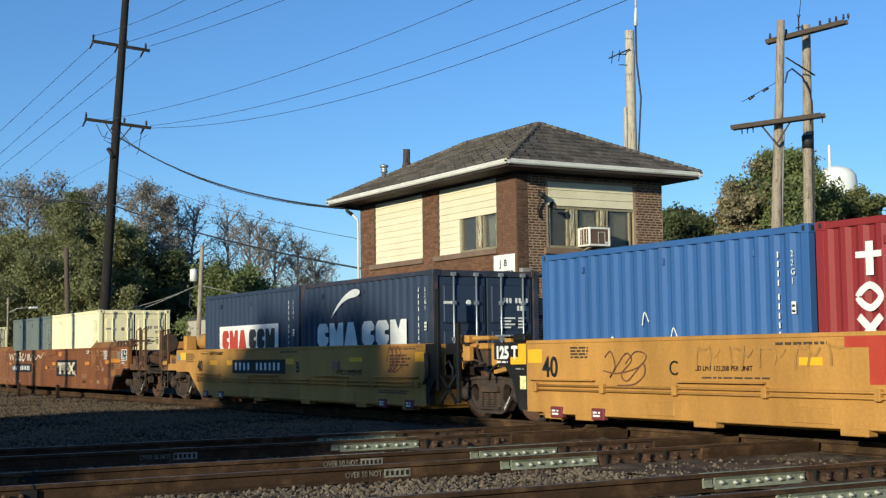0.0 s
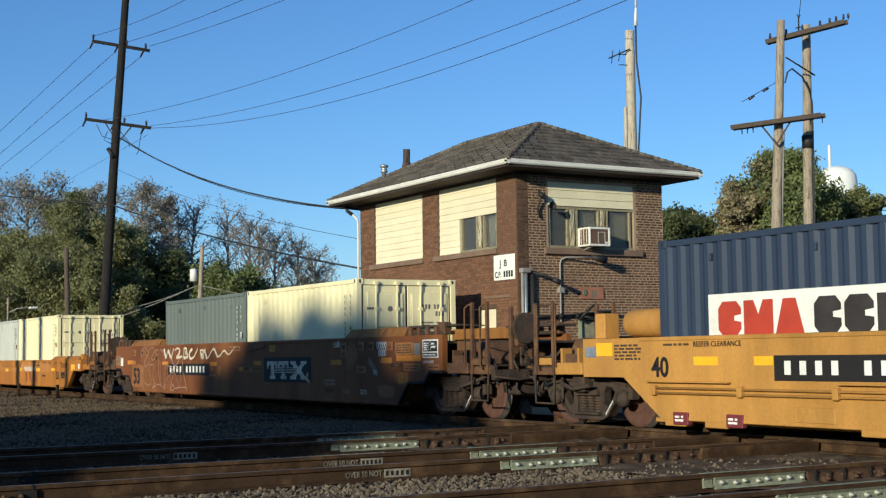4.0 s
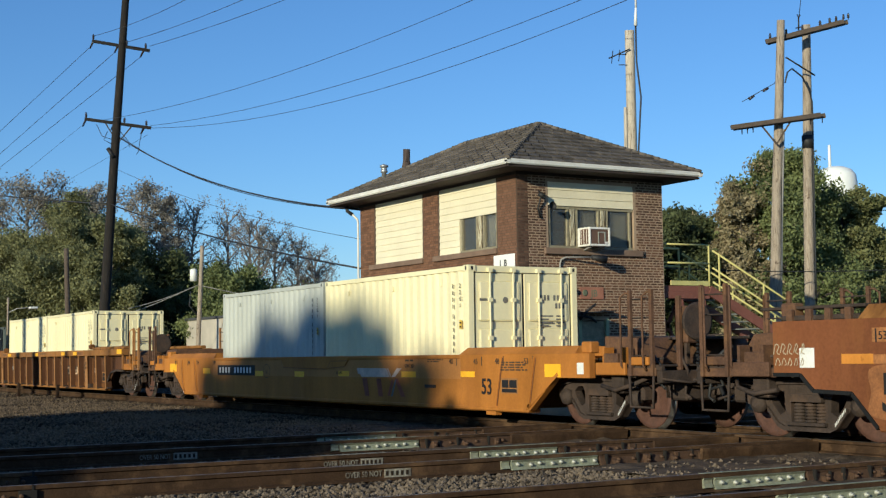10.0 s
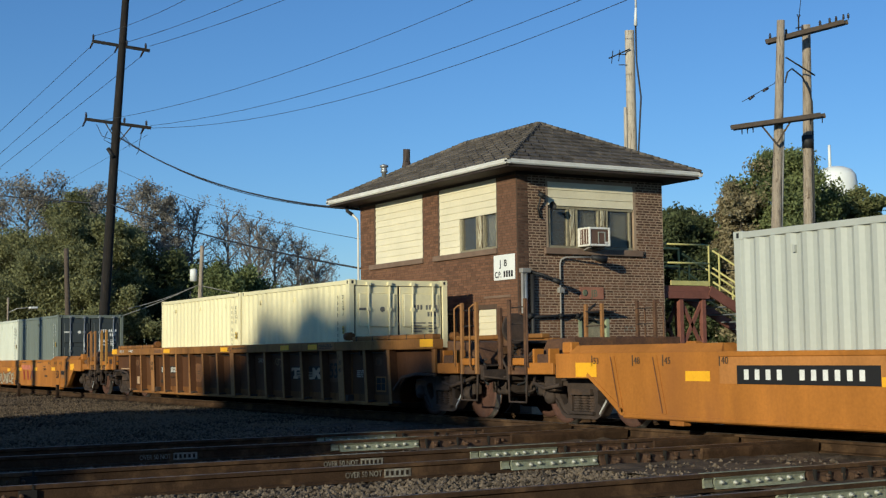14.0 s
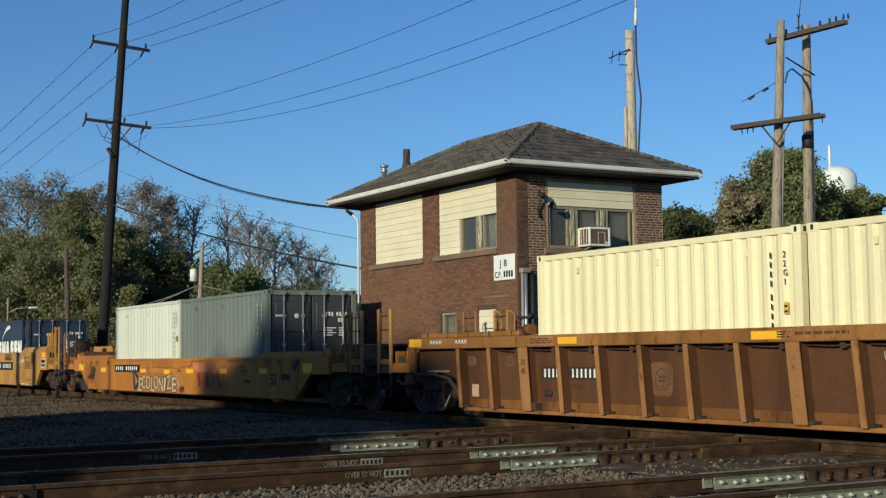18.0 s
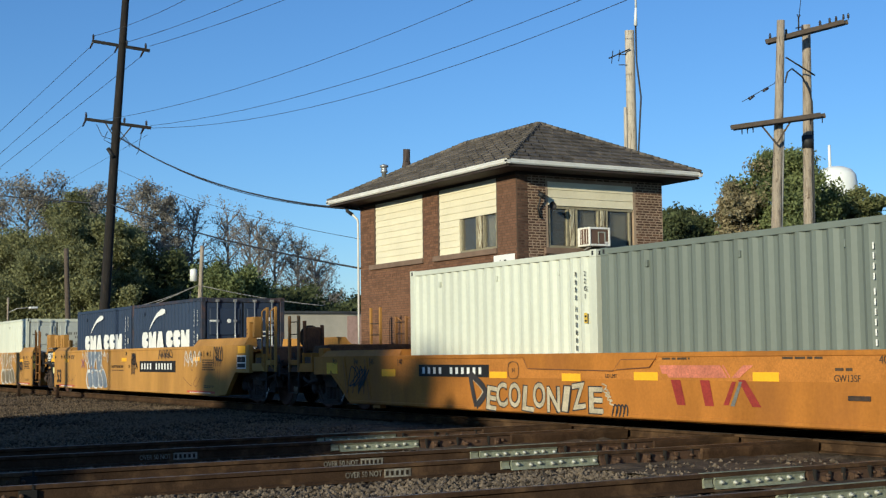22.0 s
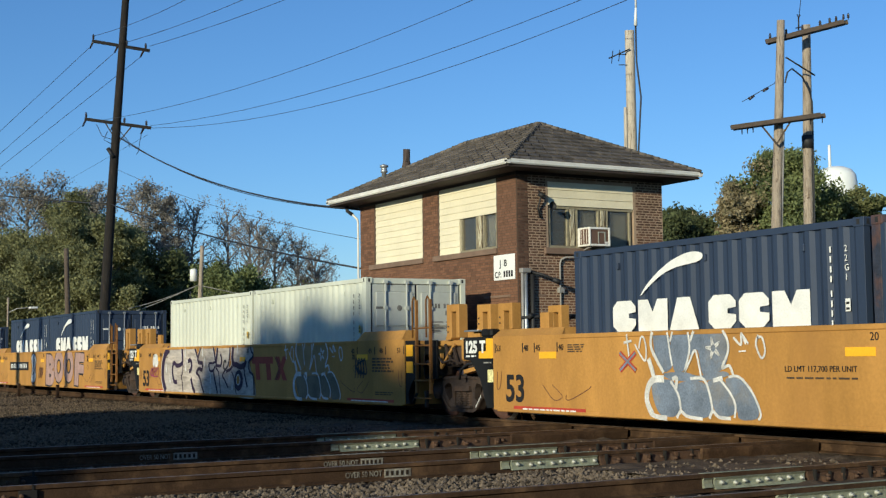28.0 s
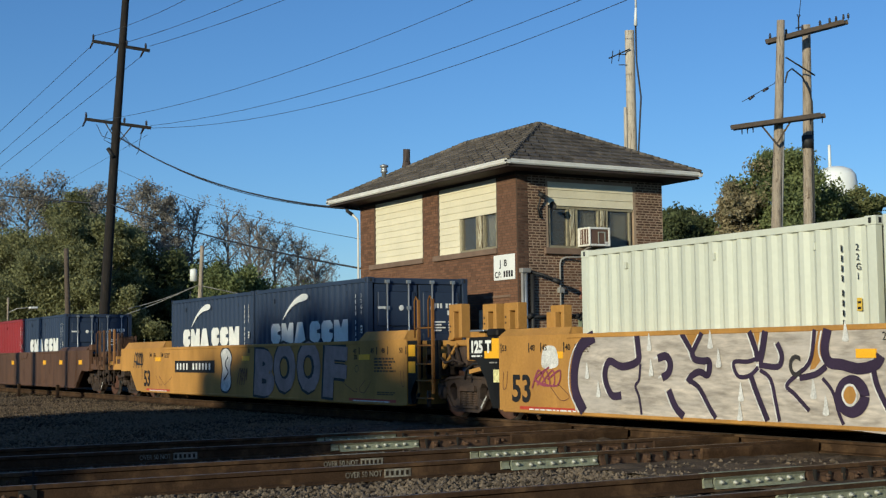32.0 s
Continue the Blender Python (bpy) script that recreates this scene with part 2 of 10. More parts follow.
# ---- mesh helpers ----
def box(bm, x0, x1, y0, y1, z0, z1):
    vs = [bm.verts.new(p) for p in ((x0, y0, z0), (x1, y0, z0), (x1, y1, z0), (x0, y1, z0), (x0, y0, z1), (x1, y0, z1), (x1, y1, z1), (x0, y1, z1))]
    for f in ((0, 3, 2, 1), (4, 5, 6, 7), (0, 1, 5, 4), (1, 2, 6, 5), (2, 3, 7, 6), (3, 0, 4, 7)):
        bm.faces.new([vs[i] for i in f])
    return vs


def prism(bm, pts, axis, a, b):
    """A polygon drawn in the plane across an axis, drawn out from a to b along it."""
    def at(p, v):
        return {"x": (v, p[0], p[1]), "y": (p[0], v, p[1]), "z": (p[0], p[1], v)}[axis]
    lo, hi = [bm.verts.new(at(p, a)) for p in pts], [bm.verts.new(at(p, b)) for p in pts]
    n = len(pts)
    fs = [bm.faces.new(lo), bm.faces.new(hi)]
    for i in range(n):
        fs.append(bm.faces.new((lo[i], lo[(i + 1) % n], hi[(i + 1) % n], hi[i])))
    bmesh.ops.recalc_face_normals(bm, faces=fs)


def tube(bm, p, q, r, r2=None, n=8, caps=True):
    p, q = Vector(p), Vector(q)
    r2 = r if r2 is None else r2
    d = (q - p).normalized()
    a = d.orthogonal().normalized()
    c = d.cross(a)
    ring = []
    for o, rr in ((p, r), (q, r2)):
        ring.append([bm.verts.new(o + (a * math.cos(2 * math.pi * i / n) + c * math.sin(2 * math.pi * i / n)) * rr) for i in range(n)])
    for i in range(n):
        f = bm.faces.new((ring[0][i], ring[0][(i + 1) % n], ring[1][(i + 1) % n], ring[1][i]))
        f.smooth = n > 5
    if caps:
        bm.faces.new(ring[0][::-1])
        bm.faces.new(ring[1])


def loft(bm, pts, radii, n=8):
    """One unbroken tube through points, with a radius at each."""
    pts = [Vector(p) for p in pts]
    a = None
    rings = []
    for i, p in enumerate(pts):
        d = (pts[min(i + 1, len(pts) - 1)] - pts[max(i - 1, 0)]).normalized()
        a = d.orthogonal().normalized() if a is None else (a - d * a.dot(d)).normalized()
        c = d.cross(a)
        rings.append([bm.verts.new(p + (a * math.cos(2 * math.pi * k / n) + c * math.sin(2 * math.pi * k / n)) * radii[i]) for k in range(n)])
    for u, v in zip(rings, rings[1:]):
        for k in range(n):
            f = bm.faces.new((u[k], u[(k + 1) % n], v[(k + 1) % n], v[k]))
            f.smooth = True
    bm.faces.new(rings[0][::-1])
    bm.faces.new(rings[-1])


def path(bm, pts, r, n=6):
    loft(bm, pts, [r] * len(pts), n)


def beam(bm, p, q, w, h):
    """A straight bar of section w by h between two points, h measured upwards."""
    p, q = Vector(p), Vector(q)
    d = (q - p).normalized()
    s = d.cross(Vector((0, 0, 1)))
    s = s.normalized() if s.length > 1e-4 else Vector((1, 0, 0))
    u = s.cross(d).normalized()
    vs = [bm.verts.new(o + s * a * w / 2 + u * b * h / 2) for o in (p, q) for a, b in ((-1, -1), (1, -1), (1, 1), (-1, 1))]
    fs = [bm.faces.new([vs[i] for i in f]) for f in ((3, 2, 1, 0), (4, 5, 6, 7), (0, 1, 5, 4), (1, 2, 6, 5), (2, 3, 7, 6), (3, 0, 4, 7))]
    bmesh.ops.recalc_face_normals(bm, faces=fs)


def lathe(bm, prof, centre, axis="z", n=16):
    """A profile of (radius, height) pairs turned about an axis."""
    rings = []
    for r, h in prof:
        ring = []
        for i in range(n):
            a = 2 * math.pi * i / n
            c, s = r * math.cos(a), r * math.sin(a)
            p = {"z": (c, s, h), "y": (c, h, s), "x": (h, c, s)}[axis]
            ring.append(bm.verts.new(Vector(centre) + Vector(p)))
        rings.append(ring)
    fs = []
    for u, v in zip(rings, rings[1:]):
        for i in range(n):
            f = bm.faces.new((u[i], u[(i + 1) % n], v[(i + 1) % n], v[i]))
            f.smooth = True
            fs.append(f)
    fs += [bm.faces.new(rings[0]), bm.faces.new(rings[-1])]
    bmesh.ops.recalc_face_normals(bm, faces=fs)


def bevelled(bm, w, segments=1):
    bmesh.ops.bevel(bm, geom=list(bm.edges), offset=w, segments=segments, affect="EDGES", profile=0.7)


def part(name, bm, material, parent, label=""):
    """Links a bmesh as one mesh object under a thing or a part."""
    me = bpy.data.meshes.new(name)
    bm.to_mesh(me)
    bm.free()
    me.materials.append(material)
    ob = new(name, me)
    ob.parent = parent
    if label:
        tagged(ob, label)
    return ob


def piece(name, me, parent, x, y, z, rot=None):
    ob = new(name, me)
    ob.parent = parent
    ob.location = (x, y, z)
    if rot:
        ob.rotation_euler = rot
    return ob


def boxpart(name, material, parent, x0, x1, y0, y1, z0, z1, bev=0.0, label=""):
    bm = bmesh.new()
    box(bm, x0, x1, y0, y1, z0, z1)
    if bev:
        bevelled(bm, bev)
    return part(name, bm, material, parent, label)


def thing(name, label, category, at=(0, 0, 0), group="", kind=""):
    ob = new(name)
    ob.location = at
    ob.empty_display_size = 0.3
    return tagged(ob, label, category, group, kind)


def lettering(name, text, size, material, parent, m, label="", squeeze=1.0, bold=0.0):
    """Flat raised characters; m places them: x to the right of the text, y up, z out of the surface."""
    cu = bpy.data.curves.new(name, "FONT")
    cu.body, cu.size, cu.extrude, cu.offset, cu.resolution_u = text, size, 0.002, bold, 3
    ob = bpy.data.objects.new(name, cu)
    me = bpy.data.meshes.new_from_object(ob)
    bpy.data.objects.remove(ob)
    bpy.data.curves.remove(cu)
    me.transform(m @ Matrix.Diagonal((squeeze, 1, 1, 1)))
    me.materials.clear()
    me.materials.append(material)
    o = new(name, me)
    o.parent = parent
    if label:
        tagged(o, label)
    return o


def face_y(x, y, z):
    """Surface that looks towards -y: text runs along +x."""
    return pose(x, y, z, 90, 0, 0)


def face_x(x, y, z):
    """Surface that looks towards +x: text runs along +y."""
    return pose(x, y, z, 90, 0, 90)


# ---- ground, gravel and rails ----
def sheet(name, x0, x1, y0, y1, step, z, amp, material, seed=0):
    nx, ny = int((x1 - x0) / step) + 1, int((y1 - y0) / step) + 1
    rng = np.random.default_rng(seed)
    xs, ys = np.linspace(x0, x1, nx), np.linspace(y0, y1, ny)
    gx, gy = np.meshgrid(xs, ys)
    gz = z + rng.normal(0, amp, gx.shape)
    v = np.stack([gx, gy, gz], -1).reshape(-1, 3)
    i = (np.arange(ny - 1)[:, None] * nx + np.arange(nx - 1)[None]).reshape(-1)
    f = np.stack([i, i + 1, i + nx + 1, i + nx], -1)
    me = bpy.data.meshes.new(name)
    me.from_pydata(v.tolist(), [], f.tolist())
    me.materials.append(material)
    return new(name, me)


bm = bmesh.new()
for f in [[(-2500, -2500), (2500, -2500), (2500, 2500), (-2500, 2500)]]:
    bm.faces.new([bm.verts.new((x, y, -0.34)) for x, y in f])
ground = part("ground", bm, EARTH, None)
tagged(ground, "rough grass and bare earth beside the tracks", "ground", kind="structure")
gravel = tagged(sheet("gravel_bed", -110, 14, -4, 22, 0.22, -0.2, 0.018, GRAVEL, 3), "grey crushed stone bed under the crossing tracks", "gravel", kind="structure")


def stones(name, regions, size, material, seed):
    """Loose crushed stone as many small uneven octahedra in one mesh."""
    rng = np.random.default_rng(seed)
    pts = []
    for x0, x1, y0, y1, n, z, lump in regions:
        p = np.stack([rng.uniform(x0, x1, n), rng.uniform(y0, y1, n), np.full(n, z)], -1)
        p[:, 2] += rng.uniform(-0.03, 0.012, n) + lump * np.exp(-((p[:, 1] - (y0 + y1) / 2) / ((y1 - y0) * 0.3)) ** 2)
        pts.append(p)
    p = np.concatenate(pts)
    n = len(p)
    base = np.array([(1, 0, 0), (-1, 0, 0), (0, 1, 0), (0, -1, 0), (0, 0, 1), (0, 0, -1)], float)
    v = base[None] * rng.uniform(0.55, 1.3, (n, 6, 1)) * (size * rng.uniform(0.55, 1.35, (n, 1, 1))) + rng.normal(0, size * 0.18, (n, 6, 3))
    a = rng.uniform(0, 6.28, n)
    c, s = np.cos(a)[:, None], np.sin(a)[:, None]
    v = np.stack([v[..., 0] * c - v[..., 1] * s, v[..., 0] * s + v[..., 1] * c, v[..., 2] * 0.8], -1) + p[:, None]
    f = np.array([(0, 2, 4), (2, 1, 4), (1, 3, 4), (3, 0, 4), (2, 0, 5), (1, 2, 5), (3, 1, 5), (0, 3, 5)])
    f = (f[None] + (np.arange(n) * 6)[:, None, None]).reshape(-1, 3)
    me = bpy.data.meshes.new(name)
    me.from_pydata(v.reshape(-1, 3).tolist(), [], f.tolist())
    me.materials.append(material)
    return new(name, me)


# near gaps between the crossing tracks get the most stone; towards the train the ground is trodden oily dirt
loose = stones("loose_stone", [(-12.9, -10.3, 1.5, 8.7, 11000, -0.172, 0), (-12.9, -11.0, 8.7, 9.6, 900, -0.17, 0), (-16.9, -14.8, 2.5, 9.4, 7000, -0.185, 0), (-8.3, -5, 4, 10.5, 5000, -0.18, 0), (-9.9, -8.7, 2, 9.0, 3500, -0.19, 0),
                               (-14.4, -13.3, 2, 9.0, 3000, -0.19, 0), (-12.7, -10.4, 9.6, 12.4, 260, -0.15, 0), (-16.6, -15.0, 9.4, 12.4, 300, -0.16, 0)], 0.027, STONE, 5)
tagged(loose, "loose grey crushed stone between the rails", "gravel", kind="stuff")
# stone left of the crossing: the shade lying there is darkened into its colour
dirty = stones("dirty_stone", [(-22.0, -18.8, 3.0, 13.0, 13000, -0.18, 0.03), (-30, -22, 4.5, 13.0, 20000, -0.18, 0.03), (-50, -30, 6.0, 13.0, 26000, -0.18, 0.03), (-70, -50, 8, 13.2, 8000, -0.18, 0.02)], 0.028, STONESHADED, 6)
tagged(dirty, "brown dusty crushed stone beside the track, coloured darker for shade", "gravel", kind="stuff")
dirt_bed = tagged(sheet("dirt_bed", -24.0, -5.0, 9.3, 13.1, 0.16, -0.158, 0.014, OILDIRT, 8), "dark oily trodden dirt round the rail crossing", "dirt", kind="structure")

RAILPROF = [(-0.07, -0.172), (0.07, -0.172), (0.07, -0.160), (0.012, -0.142), (0.009, -0.05), (0.036, -0.038), (0.036, -0.008), (0.026, 0.0), (-0.026, 0.0), (-0.036, -0.008), (-0.036, -0.038), (-0.009, -0.05), (-0.012, -0.142), (-0.07, -0.160)]


def rail(name, axis, at, a, b, label, z=0.0, group="", head=None):
    """A steel rail; its running surface is a bright strip of its own."""
    bm = bmesh.new()
    prism(bm, [(at + p[0], z + p[1]) for p in RAILPROF], axis, a, b)
    ob = part(name, bm, RAILRUST, None)
    tagged(ob, label, "rail", group, "structure")
    bm = bmesh.new()
    prism(bm, [(at - 0.024, z + 0.0005), (at + 0.024, z + 0.0005), (at + 0.022, z + 0.003), (at - 0.022, z + 0.003)], axis, a, b)
    part("running_surface", bm, head or RAILTOP, ob, "worn strip on the rail head")
    return ob


YC = 14.10
for y in (YC - 0.7525, YC + 0.7525):
    rail("train_rail", "x", y, -400, 60, "rust-brown steel rail under the train", group="rails under the train")
CROSS = (-18.62, -17.12, -14.62, -13.11, -10.08, -8.55)
BARS = (8.83, 8.34, 9.07, 8.55, 8.90, 8.37)
BARLEN = (1.2, 1.25, 1.18, 1.22, 1.19, 1.28)


def bolt_mesh():
    bm = bmesh.new()
    lathe(bm, [(0.024, 0), (0.024, -0.02), (0.013, -0.022), (0.012, -0.042)], (0, 0, 0), "x", 7)
    me = bpy.data.meshes.new("bolt")
    for v in bm.verts:
        v.co.x = -v.co.x
    bmesh.ops.recalc_face_normals(bm, faces=bm.faces)
    bm.to_mesh(me)
    bm.free()
    return me


BOLTME = bolt_mesh()
BOLTME.materials.append(BOLT)
BOLTRUST = bolt_mesh()
BOLTRUST.materials.append(CASTING)
for x, y0, ln in zip(CROSS, BARS, BARLEN):
    r = rail("crossing_rail", "y", x, -40, 60, "rust-brown steel rail of the crossing line", group="rails of the crossing lines", head=RAILDULL)
    # pale joint bar with bolts on the side that faces the camera, then a rusty bolted casting
    bm = bmesh.new()
    prism(bm, [(x + 0.01, -0.155), (x + 0.075, -0.15), (x + 0.045, -0.125), (x + 0.04, -0.065), (x + 0.062, -0.042), (x + 0.02, -0.04)], "y", y0, y0 + ln)
    bar = part("joint_bar", bm, BARGREEN, r, "pale green bolted joint bar")
    bm = bmesh.new()
    box(bm, x - 0.03, x + 0.034, y0 - 0.14, y0 + ln, 0.003, 0.007)
    part("painted_head", bm, BARGREEN, r, "pale painted rail head over the joint")
    bm = bmesh.new()
    prism(bm, [(x + 0.005, -0.14), (x + 0.055, -0.13), (x + 0.03, -0.1), (x + 0.03, -0.06), (x + 0.05, -0.042), (x + 0.005, -0.042)], "y", y0 - 0.13, y0 - 0.02)
    part("bar_end", bm, BARGREEN, r, "pale green bar end")
    for i in range(8):
        piece("bolt", BOLTME, r, x + 0.04, y0 + 0.08 + i * (ln - 0.16) / 7 + (0.03 if i % 2 else 0), -0.088 - (0.012 if i % 2 else 0))
    bm = bmesh.new()
    prism(bm, [(x - 0.03, -0.165), (x + 0.085, -0.165), (x + 0.07, -0.12), (x + 0.05, -0.07), (x + 0.06, -0.045), (x - 0.02, -0.045)], "y", y0 + ln + 0.03, y0 + ln + 1.15)
    part("casting", bm, CASTING, r, "rusty bolted casting")
    for i in range(4):
        piece("bolt", BOLTRUST, r, x + 0.055, y0 + ln + 0.3 + i * 0.22, -0.10)
    bm = bmesh.new()
    box(bm, x - 0.06, x + 0.09, y0 + ln + 1.16, YC - 0.85, -0.165, -0.05)
    part("frog_casting", bm, CASTING, r, "rusty crossing casting")
    for i in range(6):
        piece("bolt", BOLTRUST, r, x + 0.09, y0 + ln + 1.4 + i * 0.42 + (0.12 if i % 2 else 0), -0.10)
rj = random.Random(19)
for k, x in enumerate(CROSS):
    r = bpy.data.objects["crossing_rail" + ("" if k == 0 else ".%03d" % k)]
    y = BARS[k] + BARLEN[k] + 0.1
    while y < YC - 1.0:
        boxpart("joint_gap", GAPBLACK, r, x + 0.05, x + 0.096, y, y + 0.022, -0.166, -0.03)
        boxpart("clamp", CASTING, r, x + 0.06, x + 0.125, y + 0.10, y + 0.17, -0.165, -0.06 - rj.uniform(0, 0.05), 0.006)
        piece("bolt", BOLTRUST, r, x + 0.12, y + 0.135, -0.12)
        if rj.random() < 0.6:
            boxpart("joint_gap", GAPBLACK, r, x + 0.06, x + 0.095, y + 0.21, y + 0.225, -0.15, -0.055)
        y += rj.uniform(0.38, 0.75)
    # inner guard rail head beside the running rail, close to the crossing
    bm = bmesh.new()
    prism(bm, [(x + 0.15, -0.06), (x + 0.155, -0.022), (x + 0.20, -0.022), (x + 0.205, -0.06), (x + 0.185, -0.165), (x + 0.165, -0.165)], "y", BARS[k] + BARLEN[k] + 1.5, YC - 0.85)
    part("guard_rail", bm, RAILRUST, r, "low guard rail beside the running rail")
for k, y in ((2, 3.53), (3, 3.16)):
    r = bpy.data.objects["crossing_rail.%03d" % k]
    boxpart("joint_gap", GAPBLACK, r, CROSS[k] - 0.04, CROSS[k] + 0.045, y, y + 0.02, -0.16, 0.0045)
    boxpart("joint_strap", GAPBLACK, r, CROSS[k] + 0.012, CROSS[k] + 0.05, y - 0.12, y + 0.05, -0.15, -0.045, 0.004, "greasy black joint strap")
    for i in range(3):
        piece("bolt", BOLTRUST, r, CROSS[k] + 0.05, y - 0.1 - 0.16 * i, -0.095)
# pale painted tags low on the rail webs; the number on each plate stands as plain bars
for x, name, y0, y1, p1, h0, h1 in ((-17.12, "crossing_rail.001", 5.49, 5.93, 6.27, 5.95, 6.25), (-14.62, "crossing_rail.002", 6.91, 7.39, 7.70, 6.89, 7.72), (-13.11, "crossing_rail.003", 6.45, 6.91, 7.25, 6.45, 6.92)):
    p = bpy.data.objects[name]
    o = lettering("painted_writing", "OVER 50 NOT", 0.088, WHITEPAINT, p, face_x(x + 0.022, y0, -0.125), "faded white stencilled words on the rail web")
    wide = max(v.co.y for v in o.data.vertices) - y0
    for v in o.data.vertices:
        v.co.y = y0 + (v.co.y - y0) * (y1 - y0 - 0.02) / wide
    boxpart("paint_patch", WHITEPAINT, p, x + 0.012, x + 0.02, y1 + 0.015, p1, -0.145, -0.055, 0, "white paint patch with a dark number")
    for k in range(5):
        yy = y1 + 0.03 + k * (p1 - y1 - 0.03) / 5
        boxpart("number_bar", TIE, p, x + 0.02, x + 0.0225, yy, yy + 0.032, -0.125, -0.075)
    boxpart("paint_strip", WHITEPAINT, p, x - 0.036, x + 0.037, h0, h1, 0.003, 0.006, 0, "white paint strip on the rail head")
boxpart("paint_strip", WHITEPAINT, bpy.data.objects["crossing_rail"], -18.656, -18.583, 5.98, 6.6, 0.003, 0.006, 0, "white paint strip on the rail head")
bm = bmesh.new()
box(bm, -1.3, 1.3, -0.11, 0.11, -0.17, 0)
bevelled(bm, 0.008)
TIEME = bpy.data.meshes.new("tie")
bm.to_mesh(TIEME)
bm.free()
TIEME.materials.append(TIE)
crossing_ties = tagged(new("ties_crossing"), "weathered timber ties of the crossing lines", "tie", kind="structure")
for xc in (-17.87, -13.86, -9.31):
    for i in range(26):
        piece("tie", TIEME, crossing_ties, xc, 1.0 + i * 0.5, -0.172)
train_ties = tagged(new("ties_train"), "weathered timber ties under the train", "tie", kind="structure")
for i in range(110):
    piece("tie", TIEME, train_ties, -62 + i * 0.52, YC, -0.178, (0, 0, math.pi / 2))
# dark timbers fill the crossing between the rails
fill = tagged(new("crossing_planks"), "dark worn planks filling the rail crossing", "planks", kind="structure")
for xc in (-17.87, -13.86, -9.31):
    for i in range(6):
        boxpart("plank", TIE, fill, xc - 0.58, xc + 0.58, 10.9 + i * 0.33, 11.2 + i * 0.33, -0.19, -0.14 - 0.01 * (i % 2), 0.006)

# ---- signal tower ----
X0, X1, Y0, Y1 = -32.06, -24.53, 16.30, 20.38
OV, ZE = 0.68, 5.32
tower = thing("signal_tower", "two-storey brown brick railway signal tower with hipped roof and boarded windows", "tower", (0, 0, 0))


def wall_with(name, along, at, inner, a, b, z0, z1, holes, material, label=""):
    """A wall of real thickness, pieced round its openings, as one mesh."""
    bm = bmesh.new()
    us = sorted({a, b, *[h[0] for h in holes], *[h[1] for h in holes]})
    zs = sorted({z0, z1, *[h[2] for h in holes], *[h[3] for h in holes]})
    lo, hi = min(at, inner), max(at, inner)
    for u, v in zip(us, us[1:]):
        run = None
        for p, q in zip(zs, zs[1:]):
            solid = not any(h[0] <= u and v <= h[1] and h[2] <= p and q <= h[3] for h in holes)
            if solid:
                if along == "x":
                    box(bm, u, v, lo, hi, p, q)
                else:
                    box(bm, lo, hi, u, v, p, q)
    mids = [tuple(round(c, 4) for c in f.calc_center_median()) for f in bm.faces]
    twice = {m for m in mids if mids.count(m) > 1}
    shared = [f for f, m in zip(bm.faces, mids) if m in twice]
    bmesh.ops.delete(bm, geom=shared, context="FACES_ONLY")
    bmesh.ops.remove_doubles(bm, verts=bm.verts, dist=1e-5)
    bmesh.ops.recalc_face_normals(bm, faces=bm.faces)
    return part(name, bm, material, tower, label)


WT = 0.30
BRICKPLAIN = mat("plain_brown_brick", (0.16, 0.083, 0.049), 0.85, var=0.2, scale=2.0, fine=60, bump=0.3, per=0.16, spec=0.25)
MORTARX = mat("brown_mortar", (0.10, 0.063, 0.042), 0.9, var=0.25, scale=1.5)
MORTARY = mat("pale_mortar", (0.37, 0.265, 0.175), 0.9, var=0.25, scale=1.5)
BRICKREST = leaf_mat("fired_bricks", (0.05, 0.028, 0.02), (0.17, 0.088, 0.052), 0.0)
BRICKSOUTH = leaf_mat("even_brown_bricks", (0.115, 0.06, 0.037), (0.205, 0.105, 0.06), 0.0)
holes_s = [(-31.21, -28.70, 3.52, 5.12), (-27.90, -25.35, 3.52, 5.12), (-27.87, -27.15, 0.9, 2.17), (-26.17, -25.43, 1.3, 2.18)]
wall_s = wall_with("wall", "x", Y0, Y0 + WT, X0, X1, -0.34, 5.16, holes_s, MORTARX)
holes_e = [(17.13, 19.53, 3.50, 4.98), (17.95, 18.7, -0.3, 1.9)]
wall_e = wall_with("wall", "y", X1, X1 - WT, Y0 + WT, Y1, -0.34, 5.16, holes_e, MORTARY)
wall_with("wall", "x", Y1, Y1 - WT, X0, X1 - WT, -0.34, 5.16, [], BRICKX)
wall_with("wall", "y", X0, X0 + WT, Y0 + WT, Y1 - WT, -0.34, 5.16, [], BRICKY)
boxpart("floor_slab", INTERIOR, tower, X0 + WT, X1 - WT, Y0 + WT, Y1 - WT, 2.7, 2.85)
# single bricks stand proud of the mortar; those near the tower corner are pieces of their own
def brick_mesh(w, axis):
    bm = bmesh.new()
    d = 0.008
    if axis == "y":
        box(bm, -0.004, d, -w / 2, w / 2, -0.0185, 0.0185)
    else:
        box(bm, -w / 2, w / 2, -d, 0.004, -0.0245, 0.0245)
    me = bpy.data.meshes.new("brick")
    bm.to_mesh(me)
    bm.free()
    me.materials.append(BRICKPIECE if axis == "y" else BRICKPLAIN)
    return me


